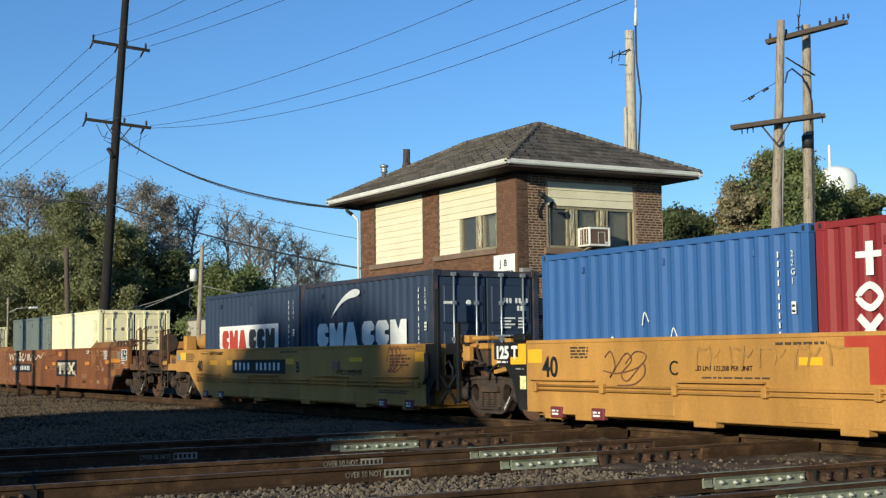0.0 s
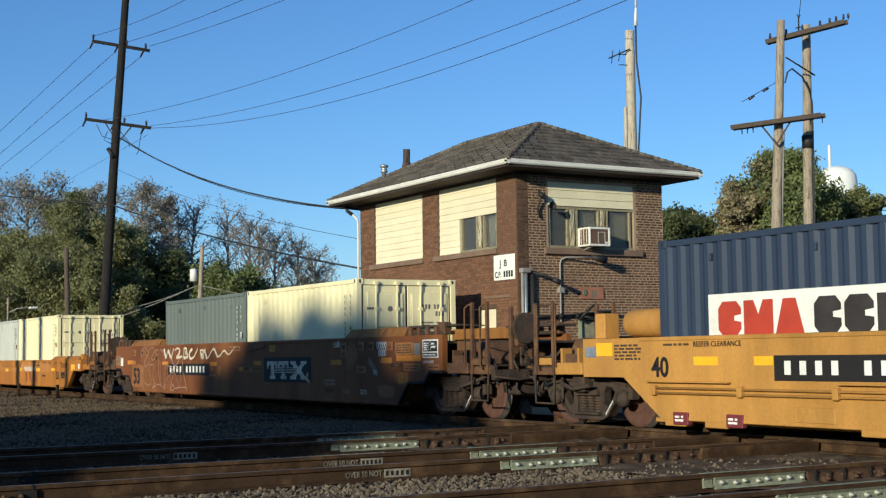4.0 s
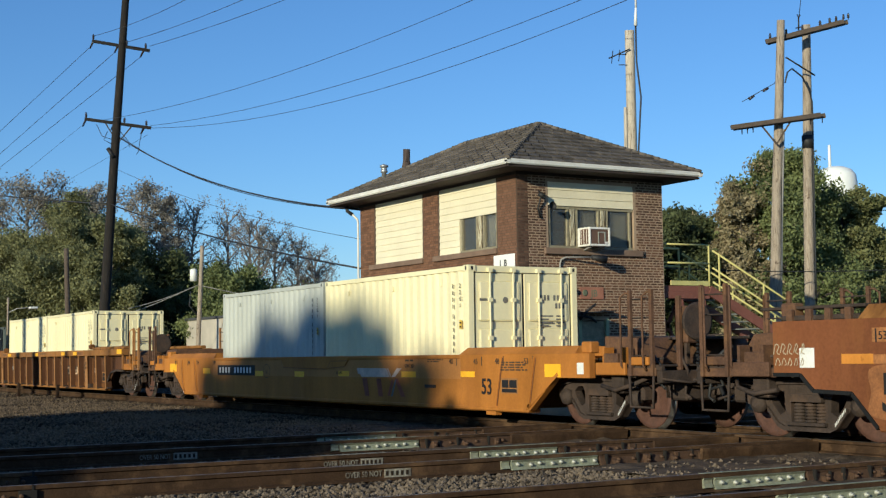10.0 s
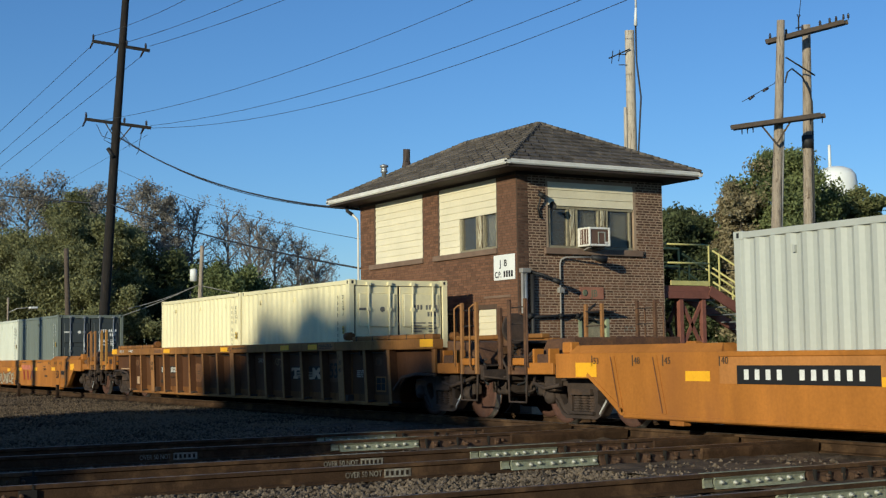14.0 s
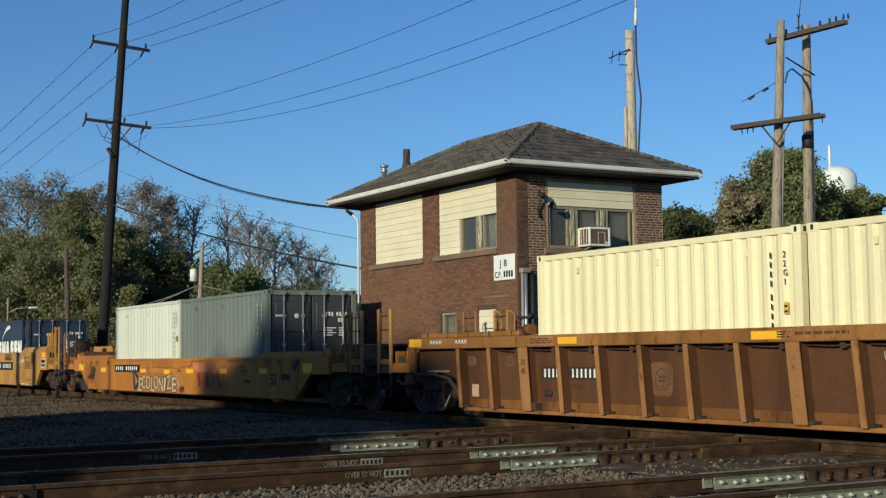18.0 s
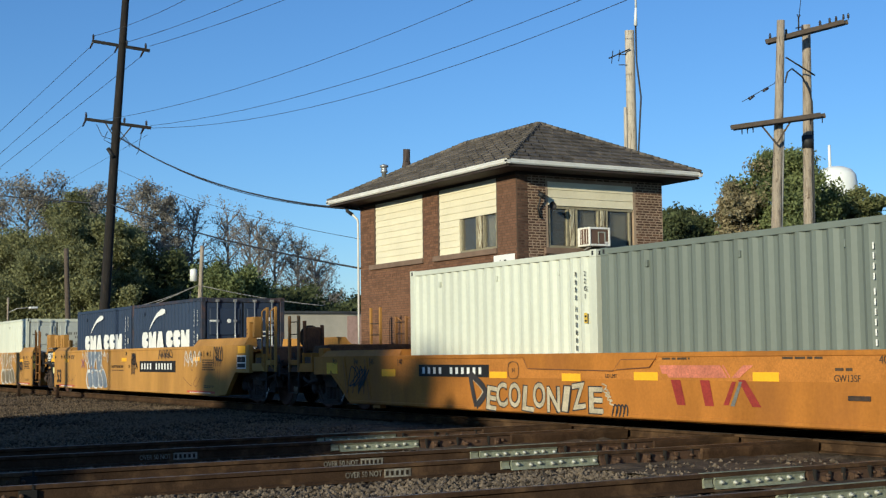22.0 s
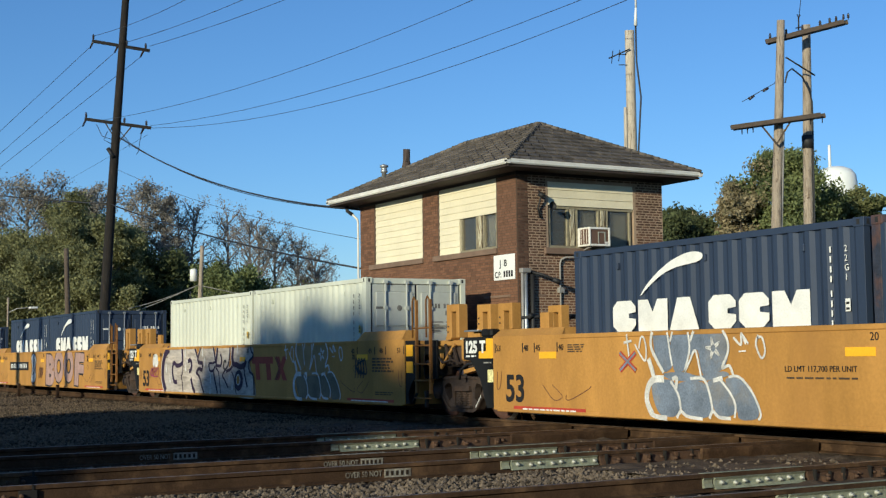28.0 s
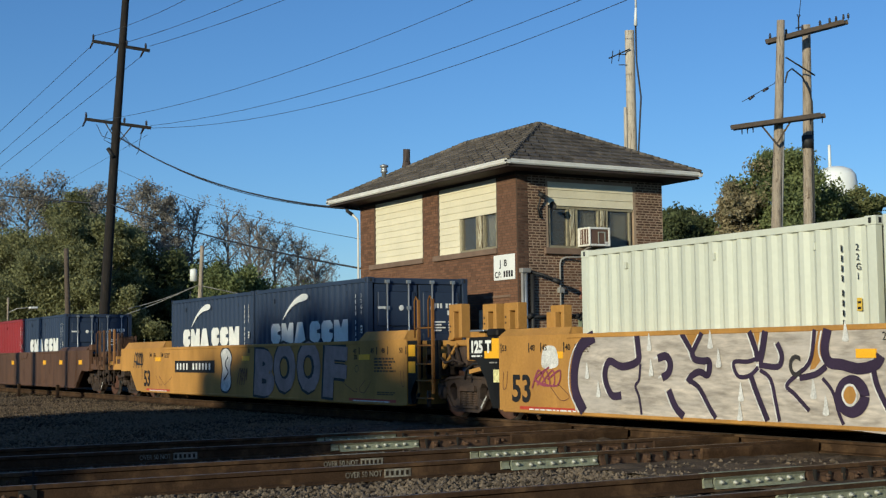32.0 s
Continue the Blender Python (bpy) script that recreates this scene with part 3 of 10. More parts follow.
def lay_bricks(wall, axis, at, a, b, z0, z1, holes, single, seed):
    """Courses of 60 mm; the east wall has dark bricks in wide pale joints, the south wall close brown ones."""
    rng = random.Random(seed)
    rest = bmesh.new()
    meshes = {}
    rows = int((z1 - z0) / 0.060)
    made = 0
    gap = 0.016 if axis == "y" else 0.007
    for r in range(rows):
        z = z0 + 0.03 + r * 0.060
        u = a + (0.0 if r % 2 else -0.10) - (0.04 if r % 3 == 0 and axis == "y" else 0)
        while u < b - 0.03:
            w = rng.choice((0.18, 0.19, 0.195)) if r % 6 else 0.095
            lo, hi = max(u, a) + gap, min(u + w + 0.01, b) - gap
            u += w + 0.01
            bad = False
            for h in holes:
                if h[2] - 0.03 < z < h[3] + 0.03 and lo < h[1] and hi > h[0]:
                    if lo < h[0] - 0.03:
                        hi = h[0] - 0.004
                    elif hi > h[1] + 0.03:
                        lo = h[1] + 0.004
                    else:
                        bad = True
            if bad or hi - lo < 0.03:
                continue
            m = (lo + hi) / 2
            if made < 300 and single(m, z):
                key = round(hi - lo, 2)
                if key not in meshes:
                    meshes[key] = brick_mesh(key, axis)
                made += 1
                piece("brick", meshes[key], wall, *((at, m, z) if axis == "y" else (m, at, z)))
            else:
                d = 0.008 + rng.uniform(-0.003, 0.003)
                if axis == "y":
                    box(rest, at - 0.004, at + d, lo, hi, z - 0.0185, z + 0.0185)
                else:
                    box(rest, lo, hi, at - d, at + 0.004, z - 0.0245, z + 0.0245)
    tagged(part("bricks", rest, BRICKREST if axis == "y" else BRICKSOUTH, wall), kind="stuff")


def hipped(h, g):
    return (h[0] - g, h[1] + g, h[2] - g * 1.6, h[3] + g)


lay_bricks(wall_e, "y", X1, Y0 + 0.01, Y1 - 0.01, 0.3, 5.1, [hipped(h, 0.06) for h in holes_e], lambda u, z: z > 3.0 and u < 17.2 or z > 3.9 and u > 19.5, 4)
lay_bricks(wall_s, "x", Y0, X0 + 0.01, X1 - 0.01, 0.3, 5.1, [hipped(h, 0.05) for h in holes_s], lambda u, z: z > 3.0 and u > -25.4, 5)
# soffit, gutter, roof
boxpart("soffit", SOFFIT, tower, X0 - OV + 0.06, X1 + OV - 0.06, Y0 - OV + 0.06, Y1 + OV - 0.06, 5.162, 5.20)
boxpart("frieze", SOFFIT, tower, X0 - 0.02, X1 + 0.02, Y0 - 0.02, Y1 + 0.02, 5.10, 5.16)
for n, (a, b) in enumerate((((X0 - OV, Y0 - OV), (X1 + OV, Y0 - OV)), ((X1 + OV, Y0 - OV), (X1 + OV, Y1 + OV)), ((X1 + OV, Y1 + OV), (X0 - OV, Y1 + OV)), ((X0 - OV, Y1 + OV), (X0 - OV, Y0 - OV)))):
    bm = bmesh.new()
    ax = "x" if n % 2 == 0 else "y"
    s = (-1, 1, 1, -1)[n]
    c = a[1] if ax == "x" else a[0]
    lo, hi = sorted((a[0], b[0]) if ax == "x" else (a[1], b[1]))
    e = 0.0 if ax == "x" else -0.005
    prism(bm, [(c - s * 0.10, 5.215), (c - s * 0.03, 5.215), (c - s * 0.005, 5.245), (c - s * 0.005, 5.285), (c, 5.29), (c, ZE), (c - s * 0.10, ZE)], ax, lo - e, hi + e)
    part("gutter", bm, GUTTER, tower, "white metal gutter")
    bm = bmesh.new()
    box(bm, *((lo + .06, hi - .06, *sorted((c - s * 0.13, c - s * 0.102))) if ax == "x" else (*sorted((c - s * 0.13, c - s * 0.102)), lo + .06, hi - .06)), 5.165, 5.30)
    part("fascia", bm, SOFFIT, tower)
H = (Y1 - Y0) / 2 + OV
YM, RZ = (Y0 + Y1) / 2, 6.66
EX0, EX1, EY0, EY1 = X0 - OV + 0.03, X1 + OV - 0.03, Y0 - OV + 0.03, Y1 + OV - 0.03
RX0, RX1 = X0 - OV + H, X1 + OV - H
bm = bmesh.new()
vs = [bm.verts.new(p) for p in ((EX0, EY0, 5.30), (EX1, EY0, 5.30), (EX1, EY1, 5.30), (EX0, EY1, 5.30), (RX0, YM, RZ - 0.02), (RX1, YM, RZ - 0.02))]
for f in ((0, 1, 5, 4), (1, 2, 5), (2, 3, 4, 5), (3, 0, 4)):
    bm.faces.new([vs[i] for i in f])
roof = part("roof", bm, SHINGLE, tower, "grey-brown shingled hipped roof")


def slope(a, b, c, d, nrows, width, real):
    """Shingles laid in lapped rows on the slope from eave a-b up to ridge c-d."""
    a, b, c, d = map(Vector, (a, b, c, d))
    rest = bmesh.new()
    nrm = (b - a).cross((c + d) / 2 - (a + b) / 2).normalized()
    if nrm.z < 0:
        nrm = -nrm
    up = ((c + d) / 2 - (a + b) / 2).normalized()
    for r in range(nrows):
        t0, t1 = r / nrows, (r + 1) / nrows
        l, rr = a.lerp(c, t0), b.lerp(d, t0)
        l1, r1 = a.lerp(c, t1), b.lerp(d, t1)
        n = max(1, round((rr - l).length / width))
        for k in range(n):
            sh = (r % 2) * 0.5
            u0, u1 = max(0, (k - sh) / n), min(1, (k + 1 - sh) / n)
            if k == n - 1:
                u1 = 1
            if u1 - u0 < 0.01:
                continue
            j = random.uniform(-0.004, 0.006)
            q = [l.lerp(rr, u0 + 0.07 / n), l.lerp(rr, u1 - 0.07 / n), l1.lerp(r1, u1), l1.lerp(r1, u0)]
            q[2] = q[2] + up * 0.03
            q[3] = q[3] + up * 0.03
            bmx = bmesh.new() if real else rest
            lo = [bmx.verts.new(p + nrm * h) for p, h in zip(q, (0.004, 0.004, 0.002, 0.002))]
            hi = [bmx.verts.new(p + nrm * h) for p, h in zip(q, (0.042 + j, 0.042 + j, 0.008, 0.008))]
            bmx.faces.new(hi)
            for i in range(4):
                bmx.faces.new((lo[i], lo[(i + 1) % 4], hi[(i + 1) % 4], hi[i]))
            if real:
                bmesh.ops.recalc_face_normals(bmx, faces=bmx.faces)
                part("shingle", bmx, SHINGLE, roof)
    if real:
        rest.free()
    else:
        tagged(part("shingles", rest, SHINGLE, roof), kind="stuff")


slope((EX1, EY0, 5.30), (EX1, EY1, 5.30), (RX1, YM, RZ), (RX1, YM + 0.02, RZ), 11, 0.30, True)
slope((EX0, EY0, 5.30), (EX1, EY0, 5.30), (RX0, YM, RZ), (RX1, YM, RZ), 11, 0.42, True)
slope((EX1, EY1, 5.30), (EX0, EY1, 5.30), (RX1, YM, RZ), (RX0, YM, RZ), 13, 0.5, False)
slope((EX0, EY1, 5.30), (EX0, EY0, 5.30), (RX0, YM + 0.02, RZ), (RX0, YM, RZ), 13, 0.5, False)
for p, q in (((EX1, EY0, 5.32), (RX1, YM, RZ + 0.02)), ((EX1, EY1, 5.32), (RX1, YM, RZ + 0.02)), ((EX0, EY0, 5.32), (RX0, YM, RZ + 0.02)), ((EX0, EY1, 5.32), (RX0, YM, RZ + 0.02)), ((RX0, YM, RZ + 0.02), (RX1, YM, RZ + 0.02))):
    p, q = Vector(p), Vector(q)
    n = max(2, round((q - p).length / 0.17))
    for i in range(n):
        bm = bmesh.new()
        tube(bm, p.lerp(q, i / n) + Vector((0, 0, 0.004)), p.lerp(q, (i + 1.08) / n) - Vector((0, 0, 0.006)), 0.062, 0.054, n=7)
        part("ridge_cap", bm, SHINGLE, roof)


def siding(u0, u1, z0, z1, n, along, at, skip=None):
    """Lapped boards over an opening; each board a piece."""
    hgt = (z1 - z0) / n
    for i in range(n):
        za, zb = z0 + i * hgt, z0 + (i + 1) * hgt
        ub = u1
        if skip and zb <= skip[1] + 0.02:
            ub = skip[0]
        bm = bmesh.new()
        if along == "x":
            prism(bm, [(at - 0.03, za), (at - 0.012, zb), (at + 0.05, zb), (at + 0.05, za)], "x", u0, ub)
        else:
            prism(bm, [(at + 0.03, za), (at + 0.012, zb), (at - 0.05, zb), (at - 0.05, za)], "y", u0, ub)
        part("board", bm, SIDING, tower)


siding(-31.19, -28.73, 3.53, 5.12, 10, "x", Y0 + 0.03)
siding(-27.89, -25.36, 3.53, 5.12, 10, "x", Y0 + 0.03, (-26.97, 4.40))
siding(17.14, 19.52, 4.45, 4.98, 3, "y", X1 - 0.03)
siding(-26.16, -25.44, 1.3, 2.17, 6, "x", Y0 + 0.03)
for s0, s1, z in ((-31.46, -28.64, 3.52), (-28.12, -25.31, 3.52)):
    boxpart("window_sill", SILL, tower, s0, s1, Y0 - 0.07, Y0 - 0.002, z - 0.12, z + 0.005, 0.008, "brown stone sill")
boxpart("window_sill", SILL, tower, X1 + 0.002, X1 + 0.08, 17.0, 19.73, 3.36, 3.50, 0.008, "brown stone sill")
boxpart("band_course", SILL, tower, -25.9, -24.8, Y0 - 0.025, Y0 - 0.001, 2.42, 2.47)


def window(along, at, u0, u1, z0, z1, panes, sign, backing):
    """A window of several sashes: frame, mullions, panes, something pale or dark behind."""
    w = thing("window", "weathered wooden window with dark panes", "window")
    w.parent = tower
    w["category"] = ""
    del w["category"]

    def bx(name, m, a, b, d0, d1, p, q, bev=0.004):
        lo, hi = sorted((at + sign * d0, at + sign * d1))
        return boxpart(name, m, w, *((a, b, lo, hi) if along == "x" else (lo, hi, a, b)), p, q, bev)
    t = 0.055
    bx("frame", WINFRAME, u0, u1, -0.03, -0.12, z0, z0 + t)
    bx("frame", WINFRAME, u0, u1, -0.03, -0.12, z1 - t, z1)
    n = len(panes)
    for i in range(n):
        a, b = panes[i]
        bx("frame", WINFRAME, a, a + t * 0.9, -0.028, -0.118, z0 + t, z1 - t)
        bx("frame", WINFRAME, b - t * 0.9, b, -0.028, -0.118, z0 + t, z1 - t)
        g = bx("pane", GLASSDARK, a + t * 0.9, b - t * 0.9, -0.075, -0.079, z0 + t, z1 - t, 0)
        g.visible_shadow = False
        if backing[i]:
            bx("blind", BLIND, a + t, b - t, -0.16, -0.17, z0 + 0.06 + (z1 - z0) * backing[i][0], z1 - t - 0.01, 0)
    for i in range(n - 1):
        a, b = panes[i][1], panes[i + 1][0]
        c = (a + b) / 2 - (b - a) * 0.06
        bx("mullion_back", GRILLEDARK, a + 0.002, b - 0.002, -0.05, -0.11, z0 + t, z1 - t)
        bx("mullion", PEELING, c - (b - a) * 0.3, c + (b - a) * 0.3, -0.018, -0.052, z0 + t, z1 - t)
    return w


window("y", X1, 17.14, 19.52, 3.505, 4.44, [(17.16, 17.71), (17.91, 18.57), (18.76, 19.46)], 1, [None, (0.45, 1), (0.02, 1)])
window("x", Y0, -26.95, -25.36, 3.525, 4.39, [(-26.93, -26.23), (-25.97, -25.38)], -1, [None, (0.02, 1)])
window("x", Y0, -27.86, -27.16, 0.9, 2.16, [(-27.84, -27.18)], -1, [(0.3, 1)])
bm = bmesh.new()
box(bm, X1 - 0.1, X1 - 0.05, 17.97, 18.68, -0.28, 1.88)
part("door", bm, WINFRAME, tower, "weathered ground-floor door")


# ---- poles, masts and wires ----
def crossarm(name, parent, p, q, w, h, material, label=""):
    bm = bmesh.new()
    beam(bm, p, q, w, h)
    bevelled(bm, 0.006)
    return part(name, bm, material, parent, label)


def insulator(parent, p, r=0.05, h=0.16, material=None):
    bm = bmesh.new()
    lathe(bm, [(r * 0.3, -0.04), (r * 0.35, 0), (r, h * 0.2), (r * 0.7, h * 0.45), (r * 0.95, h * 0.55), (r * 0.6, h * 0.85), (r * 0.3, h)], p, "z", 8)
    return part("insulator", bm, material or INSUL, parent)


def pole(name, label, base, top, r0, r1, material, category="pole", wob=0.0):
    base, top = Vector(base), Vector(top)
    t = thing(name, label, category, base)
    d = top - base
    bm = bmesh.new()
    n = 9
    ks = [i / n for i in range(n + 1)]
    loft(bm, [d * k + Vector((math.sin(k * 5) * wob, math.cos(k * 7) * wob, 0)) for k in ks], [r0 + (r1 - r0) * k for k in ks], 12)
    part("shaft", bm, material, t)
    return t


lp = pole("utility_pole", "tall dark creosoted utility pole carrying two crossarms behind the train", (-57.77, 16.74, -0.34), (-55.72, 17.32, 18.6), 0.24, 0.14, POLEDARK, wob=0.015)
LB = Vector((-57.77, 16.74, -0.34))
arms = [((-56.80, 16.08, 14.77), (-55.58, 18.22, 14.32)), ((-57.21, 15.9, 11.44), (-55.80, 18.36, 11.02))]
for p, q in arms:
    p, q = Vector(p) - LB, Vector(q) - LB
    crossarm("crossarm", lp, p, q, 0.10, 0.13, POLEDARK, "dark wooden crossarm")
    for k in (0.02, 0.6, 0.93):
        insulator(lp, p.lerp(q, k) + Vector((0, 0, 0.08)), 0.06, 0.22)
    for k in (0.02, 0.45, 0.9):
        bm = bmesh.new()
        o = p.lerp(q, k)
        tube(bm, o, o + Vector((-0.30, -0.06, -0.26)), 0.05, 0.035, n=7)
        part("strain_insulator", bm, INSUL, lp)
for k in (0.3, 0.72):
    bm = bmesh.new()
    p, q = Vector(arms[1][0]) - LB, Vector(arms[1][1]) - LB
    beam(bm, p.lerp(q, k), p.lerp(q, 0.5) + Vector((0, 0, -0.85)), 0.03, 0.05)
    part("brace", bm, BLACKIRON, lp, "iron arm brace")
for pts in (((-56.0, 18.05, 11.1), (-56.1, 17.9, 10.0), (-55.9, 17.75, 9.85)), ((-56.7, 16.75, 10.9), (-56.6, 16.55, 10.5), (-56.55, 16.85, 10.35)), ((-56.45, 17.2, 10.9), (-56.3, 17.5, 10.5), (-56.2, 17.55, 10.2)), ((-57.0, 16.35, 11.2), (-56.85, 16.55, 10.7), (-56.6, 16.85, 10.55))):
    bm = bmesh.new()
    path(bm, [Vector(p) - LB for p in pts], 0.016, 5)
    part("jumper_wire", bm, WIRE, lp, "drooping black jumper wire")
bm = bmesh.new()
tube(bm, Vector((-56.65, 16.75, 10.15)) - LB, Vector((-56.5, 16.95, 9.75)) - LB, 0.09, 0.09, n=8)
part("cable_box", bm, BLACKIRON, lp)

r1 = pole("utility_pole", "leaning weathered grey wooden pole joined by crossarms to its neighbour", (-31.26, 30.18, -0.34), (-30.27, 30.07, 11.39), 0.19, 0.12, POLEGREY, wob=0.03)
R1B = Vector((-31.26, 30.18, -0.34))
r2 = pole("utility_pole", "weathered grey wooden pole with a dark metal band", (-31.39, 31.94, -0.34), (-30.59, 31.48, 11.47), 0.18, 0.13, POLEGREY, wob=0.02)
R2B = Vector((-31.39, 31.94, -0.34))
hi = (Vector((-30.73, 29.97, 10.79)) - R1B, Vector((-29.41, 32.13, 11.41)) - R1B)
lo = (Vector((-31.02, 28.71, 8.03)) - R1B, Vector((-29.55, 31.15, 8.39)) - R1B)
for (p, q), off in ((hi, 0.14), (hi, -0.16), (lo, 0.14), (lo, -0.16)):
    s = Vector((0.86, -0.5, 0)) * off
    sh = (q - p) * (0.05 if off > 0 else 0)
    crossarm("crossarm", r1, p + s - sh, q + s - sh * 1.6, 0.09, 0.14, ARMWOOD, "heavy weathered crossarm timber")
for k in (0.02, 0.22, 0.42, 0.64, 0.76, 0.84, 0.93, 0.99):
    insulator(r1, hi[0].lerp(hi[1], k) + Vector((0, 0, 0.09)), 0.045, 0.17)
for k in (0.08, 0.14, 0.2, 0.82, 0.95):
    bm = bmesh.new()
    o = lo[0].lerp(lo[1], k)
    tube(bm, o - Vector((0, 0, 0.06)), o - Vector((0, 0, 0.24)), 0.022, 0.014, n=6)
    part("pin", bm, BLACKIRON, r1, "hanging iron pin")
for k, s in ((0.28, -1), (0.62, 1)):
    bm = bmesh.new()
    beam(bm, lo[0].lerp(lo[1], k), lo[0].lerp(lo[1], 0.45) + Vector((0, 0, -0.7)), 0.03, 0.05)
    part("brace", bm, ARMWOOD, r1)
def curve_tube(name, pts, r, parent, material=None, n=5, label=""):
    bm = bmesh.new()
    path(bm, [Vector(p) for p in pts], r, n)
    return part(name, bm, material or WIRE, parent, label)


a, b = Vector((-30.36, 30.15, 10.2)) - R1B, Vector((-30.62, 31.5, 9.75)) - R1B
curve_tube("link_bar", [a + Vector((0.12, 0.05, 0.02)), b + Vector((0.25, 0.05, 0.06))], 0.025, r1, BLACKIRON, 6, "iron bar between the poles")
LOOP = ((-30.36, 30.25, 9.45), (-30.4, 30.4, 9.8), (-30.4, 30.6, 9.94), (-30.46, 31.1, 9.73), (-30.55, 31.5, 9.3), (-30.57, 31.6, 8.98), (-30.72, 31.74, 7.8), (-30.80, 31.79, 6.5), (-30.94, 31.89, 4.2), (-31.04, 31.97, 2.6))
curve_tube("loop_cable", [Vector(v) - R1B for v in LOOP], 0.026, r1, WIRE, 6, "black cable loop")
curve_tube("guy_wire", [Vector((-30.55, 30.12, 9.6)) - R1B, Vector((-30.68, 30.1, 9.47)) - R1B, Vector((-31.06, 29.1, 8.88)) - R1B], 0.012, r1, WIRE, 5)
for v in ((-30.75, 29.8, 9.27), (-30.96, 29.4, 9.02)):
    bm = bmesh.new()
    v = Vector(v) - R1B
    tube(bm, v - Vector((0.03, 0.08, 0.05)), v + Vector((0.03, 0.08, 0.05)), 0.05, 0.04, n=8)
    part("guy_insulator", bm, INSUL, r1)
curve_tube("riser", [Vector(v) - R1B for v in ((-30.45, 30.21, 8.0), (-30.69, 30.25, 5.2), (-30.88, 30.28, 2.6), (-31.08, 30.3, 0.2))], 0.035, r1, PIPEGREY, 6, "grey conduit down the pole")
bm = bmesh.new()
lathe(bm, [(0.185, 7.9), (0.185, 8.3)], (0.56, -0.33, 0), "z", 12)
part("band", bm, BLACKIRON, r2, "dark metal band")
bm = bmesh.new()
for p, q, r in (((-30.75, 31.3, 11.3), (-30.73, 31.3, 11.74), 0.025), ((-30.73, 31.3, 11.72), (-30.79, 31.3, 11.82), 0.02), ((-30.73, 31.3, 11.72), (-30.66, 31.3, 11.79), 0.02), ((-30.71, 31.3, 11.75), (-30.59, 31.3, 12.4), 0.012), ((-30.87, 31.3, 11.40), (-30.58, 31.42, 11.42), 0.02)):
    tube(bm, Vector(p) - R2B, Vector(q) - R2B, r, n=6)
part("antenna", bm, BLACKIRON, r2, "small whip aerial")

mast = pole("radio_mast", "pale wooden radio mast with a whip aerial behind the tower", (-30.21, 24.05, -0.34), (-29.56, 23.54, 10.18), 0.17, 0.13, POLEPALE, "mast", wob=0.01)
MB = Vector((-30.21, 24.05, -0.34))
curve_tube("feed_cable", [Vector((-29.45, 23.68, 10.6)) - MB, Vector((-29.5, 23.72, 9.3)) - MB, Vector((-29.5, 23.85, 8.3)) - MB, Vector((-29.7, 23.85, 6.5)) - MB, Vector((-29.8, 23.95, 4)) - MB], 0.025, mast, WIRE, 6, "black feed cable")
bm = bmesh.new()
tube(bm, Vector((-29.43, 23.66, 10.3)) - MB, Vector((-29.40, 23.66, 10.8)) - MB, 0.05, 0.03)
tube(bm, Vector((-29.40, 23.66, 10.8)) - MB, Vector((-29.38, 23.66, 12.8)) - MB, 0.03, 0.025)
part("whip_aerial", bm, SIGNWHITE, mast, "white fibreglass whip aerial")
bm = bmesh.new()
for p, q, r in (((-29.90, 23.05, 9.40), (-29.45, 23.45, 9.62), 0.02), ((-29.86, 23.12, 9.25), (-29.83, 23.15, 9.62), 0.012), ((-29.7, 23.25, 9.3), (-29.68, 23.28, 9.62), 0.012), ((-29.7, 23.25, 9.5), (-29.6, 23.5, 9.5), 0.014), ((-29.7, 23.25, 9.2), (-29.6, 23.5, 9.2), 0.014)):
    tube(bm, Vector(p) - MB, Vector(q) - MB, r, n=6)
part("yagi_aerial", bm, BLACKIRON, mast, "small black directional aerial")
m2 = pole("conduit_mast", "pale slender mast standing beside the radio mast", (-29.54, 23.21, -0.34), (-28.99, 22.89, 7.85), 0.07, 0.05, POLEPALE, "mast")
STUBWOOD = mat("grey_brown_split_wood", (0.075, 0.055, 0.045), 0.9, var=0.45, scale=9, fine=40, bump=0.8, stretch=(1, 1, 0.2))
stub = pole("old_mast", "split grey-brown wooden mast top behind the tower roof", (-39.4, 21.56, -0.34), (-39.06, 21.60, 8.0), 0.17, 0.12, STUBWOOD, "mast", wob=0.03)
rs = random.Random(21)
for k in range(16):
    f = 0.80 + 0.16 * k / 16
    o = Vector((0.34, 0.04, 8.34)) * f + Vector((rs.uniform(-0.07, 0.07), rs.uniform(-0.10, 0.10), 0))
    bm = bmesh.new()
    tube(bm, o, o + Vector((rs.uniform(-0.03, 0.03), rs.uniform(0.0, 0.05), rs.uniform(0.35, 0.62))), 0.05, 0.016, n=5)
    part("splinter", bm, STUBWOOD, stub)
bm = bmesh.new()
path(bm, [Vector((0.42, 0.16, 6.6)), Vector((0.45, 0.18, 7.3)), Vector((0.42, 0.13, 7.9))], 0.014, 5)
part("loose_wire", bm, BLACKIRON, stub)
bm = bmesh.new()
path(bm, [Vector((0.28, -0.12, 6.75)), Vector((0.24, -0.24, 6.95)), Vector((0.2, -0.36, 7.0)), Vector((0.2, -0.34, 6.85)), Vector((0.26, -0.2, 6.65))], 0.016, 5)
part("loose_wire", bm, BLACKIRON, stub)
sp = pole("small_pole", "short pole with a white transformer can", (-71.93, 26.31, -0.34), (-71.2, 26.38, 7.37), 0.15, 0.11, POLEGREY)
bm = bmesh.new()
lathe(bm, [(0.02, 0), (0.2, 0), (0.2, 0.6), (0.16, 0.66), (0.05, 0.7)], (0.3, -0.28, 5.75), "z", 14)
part("transformer", bm, TANKWHITE, sp, "white transformer can")
bm = bmesh.new()
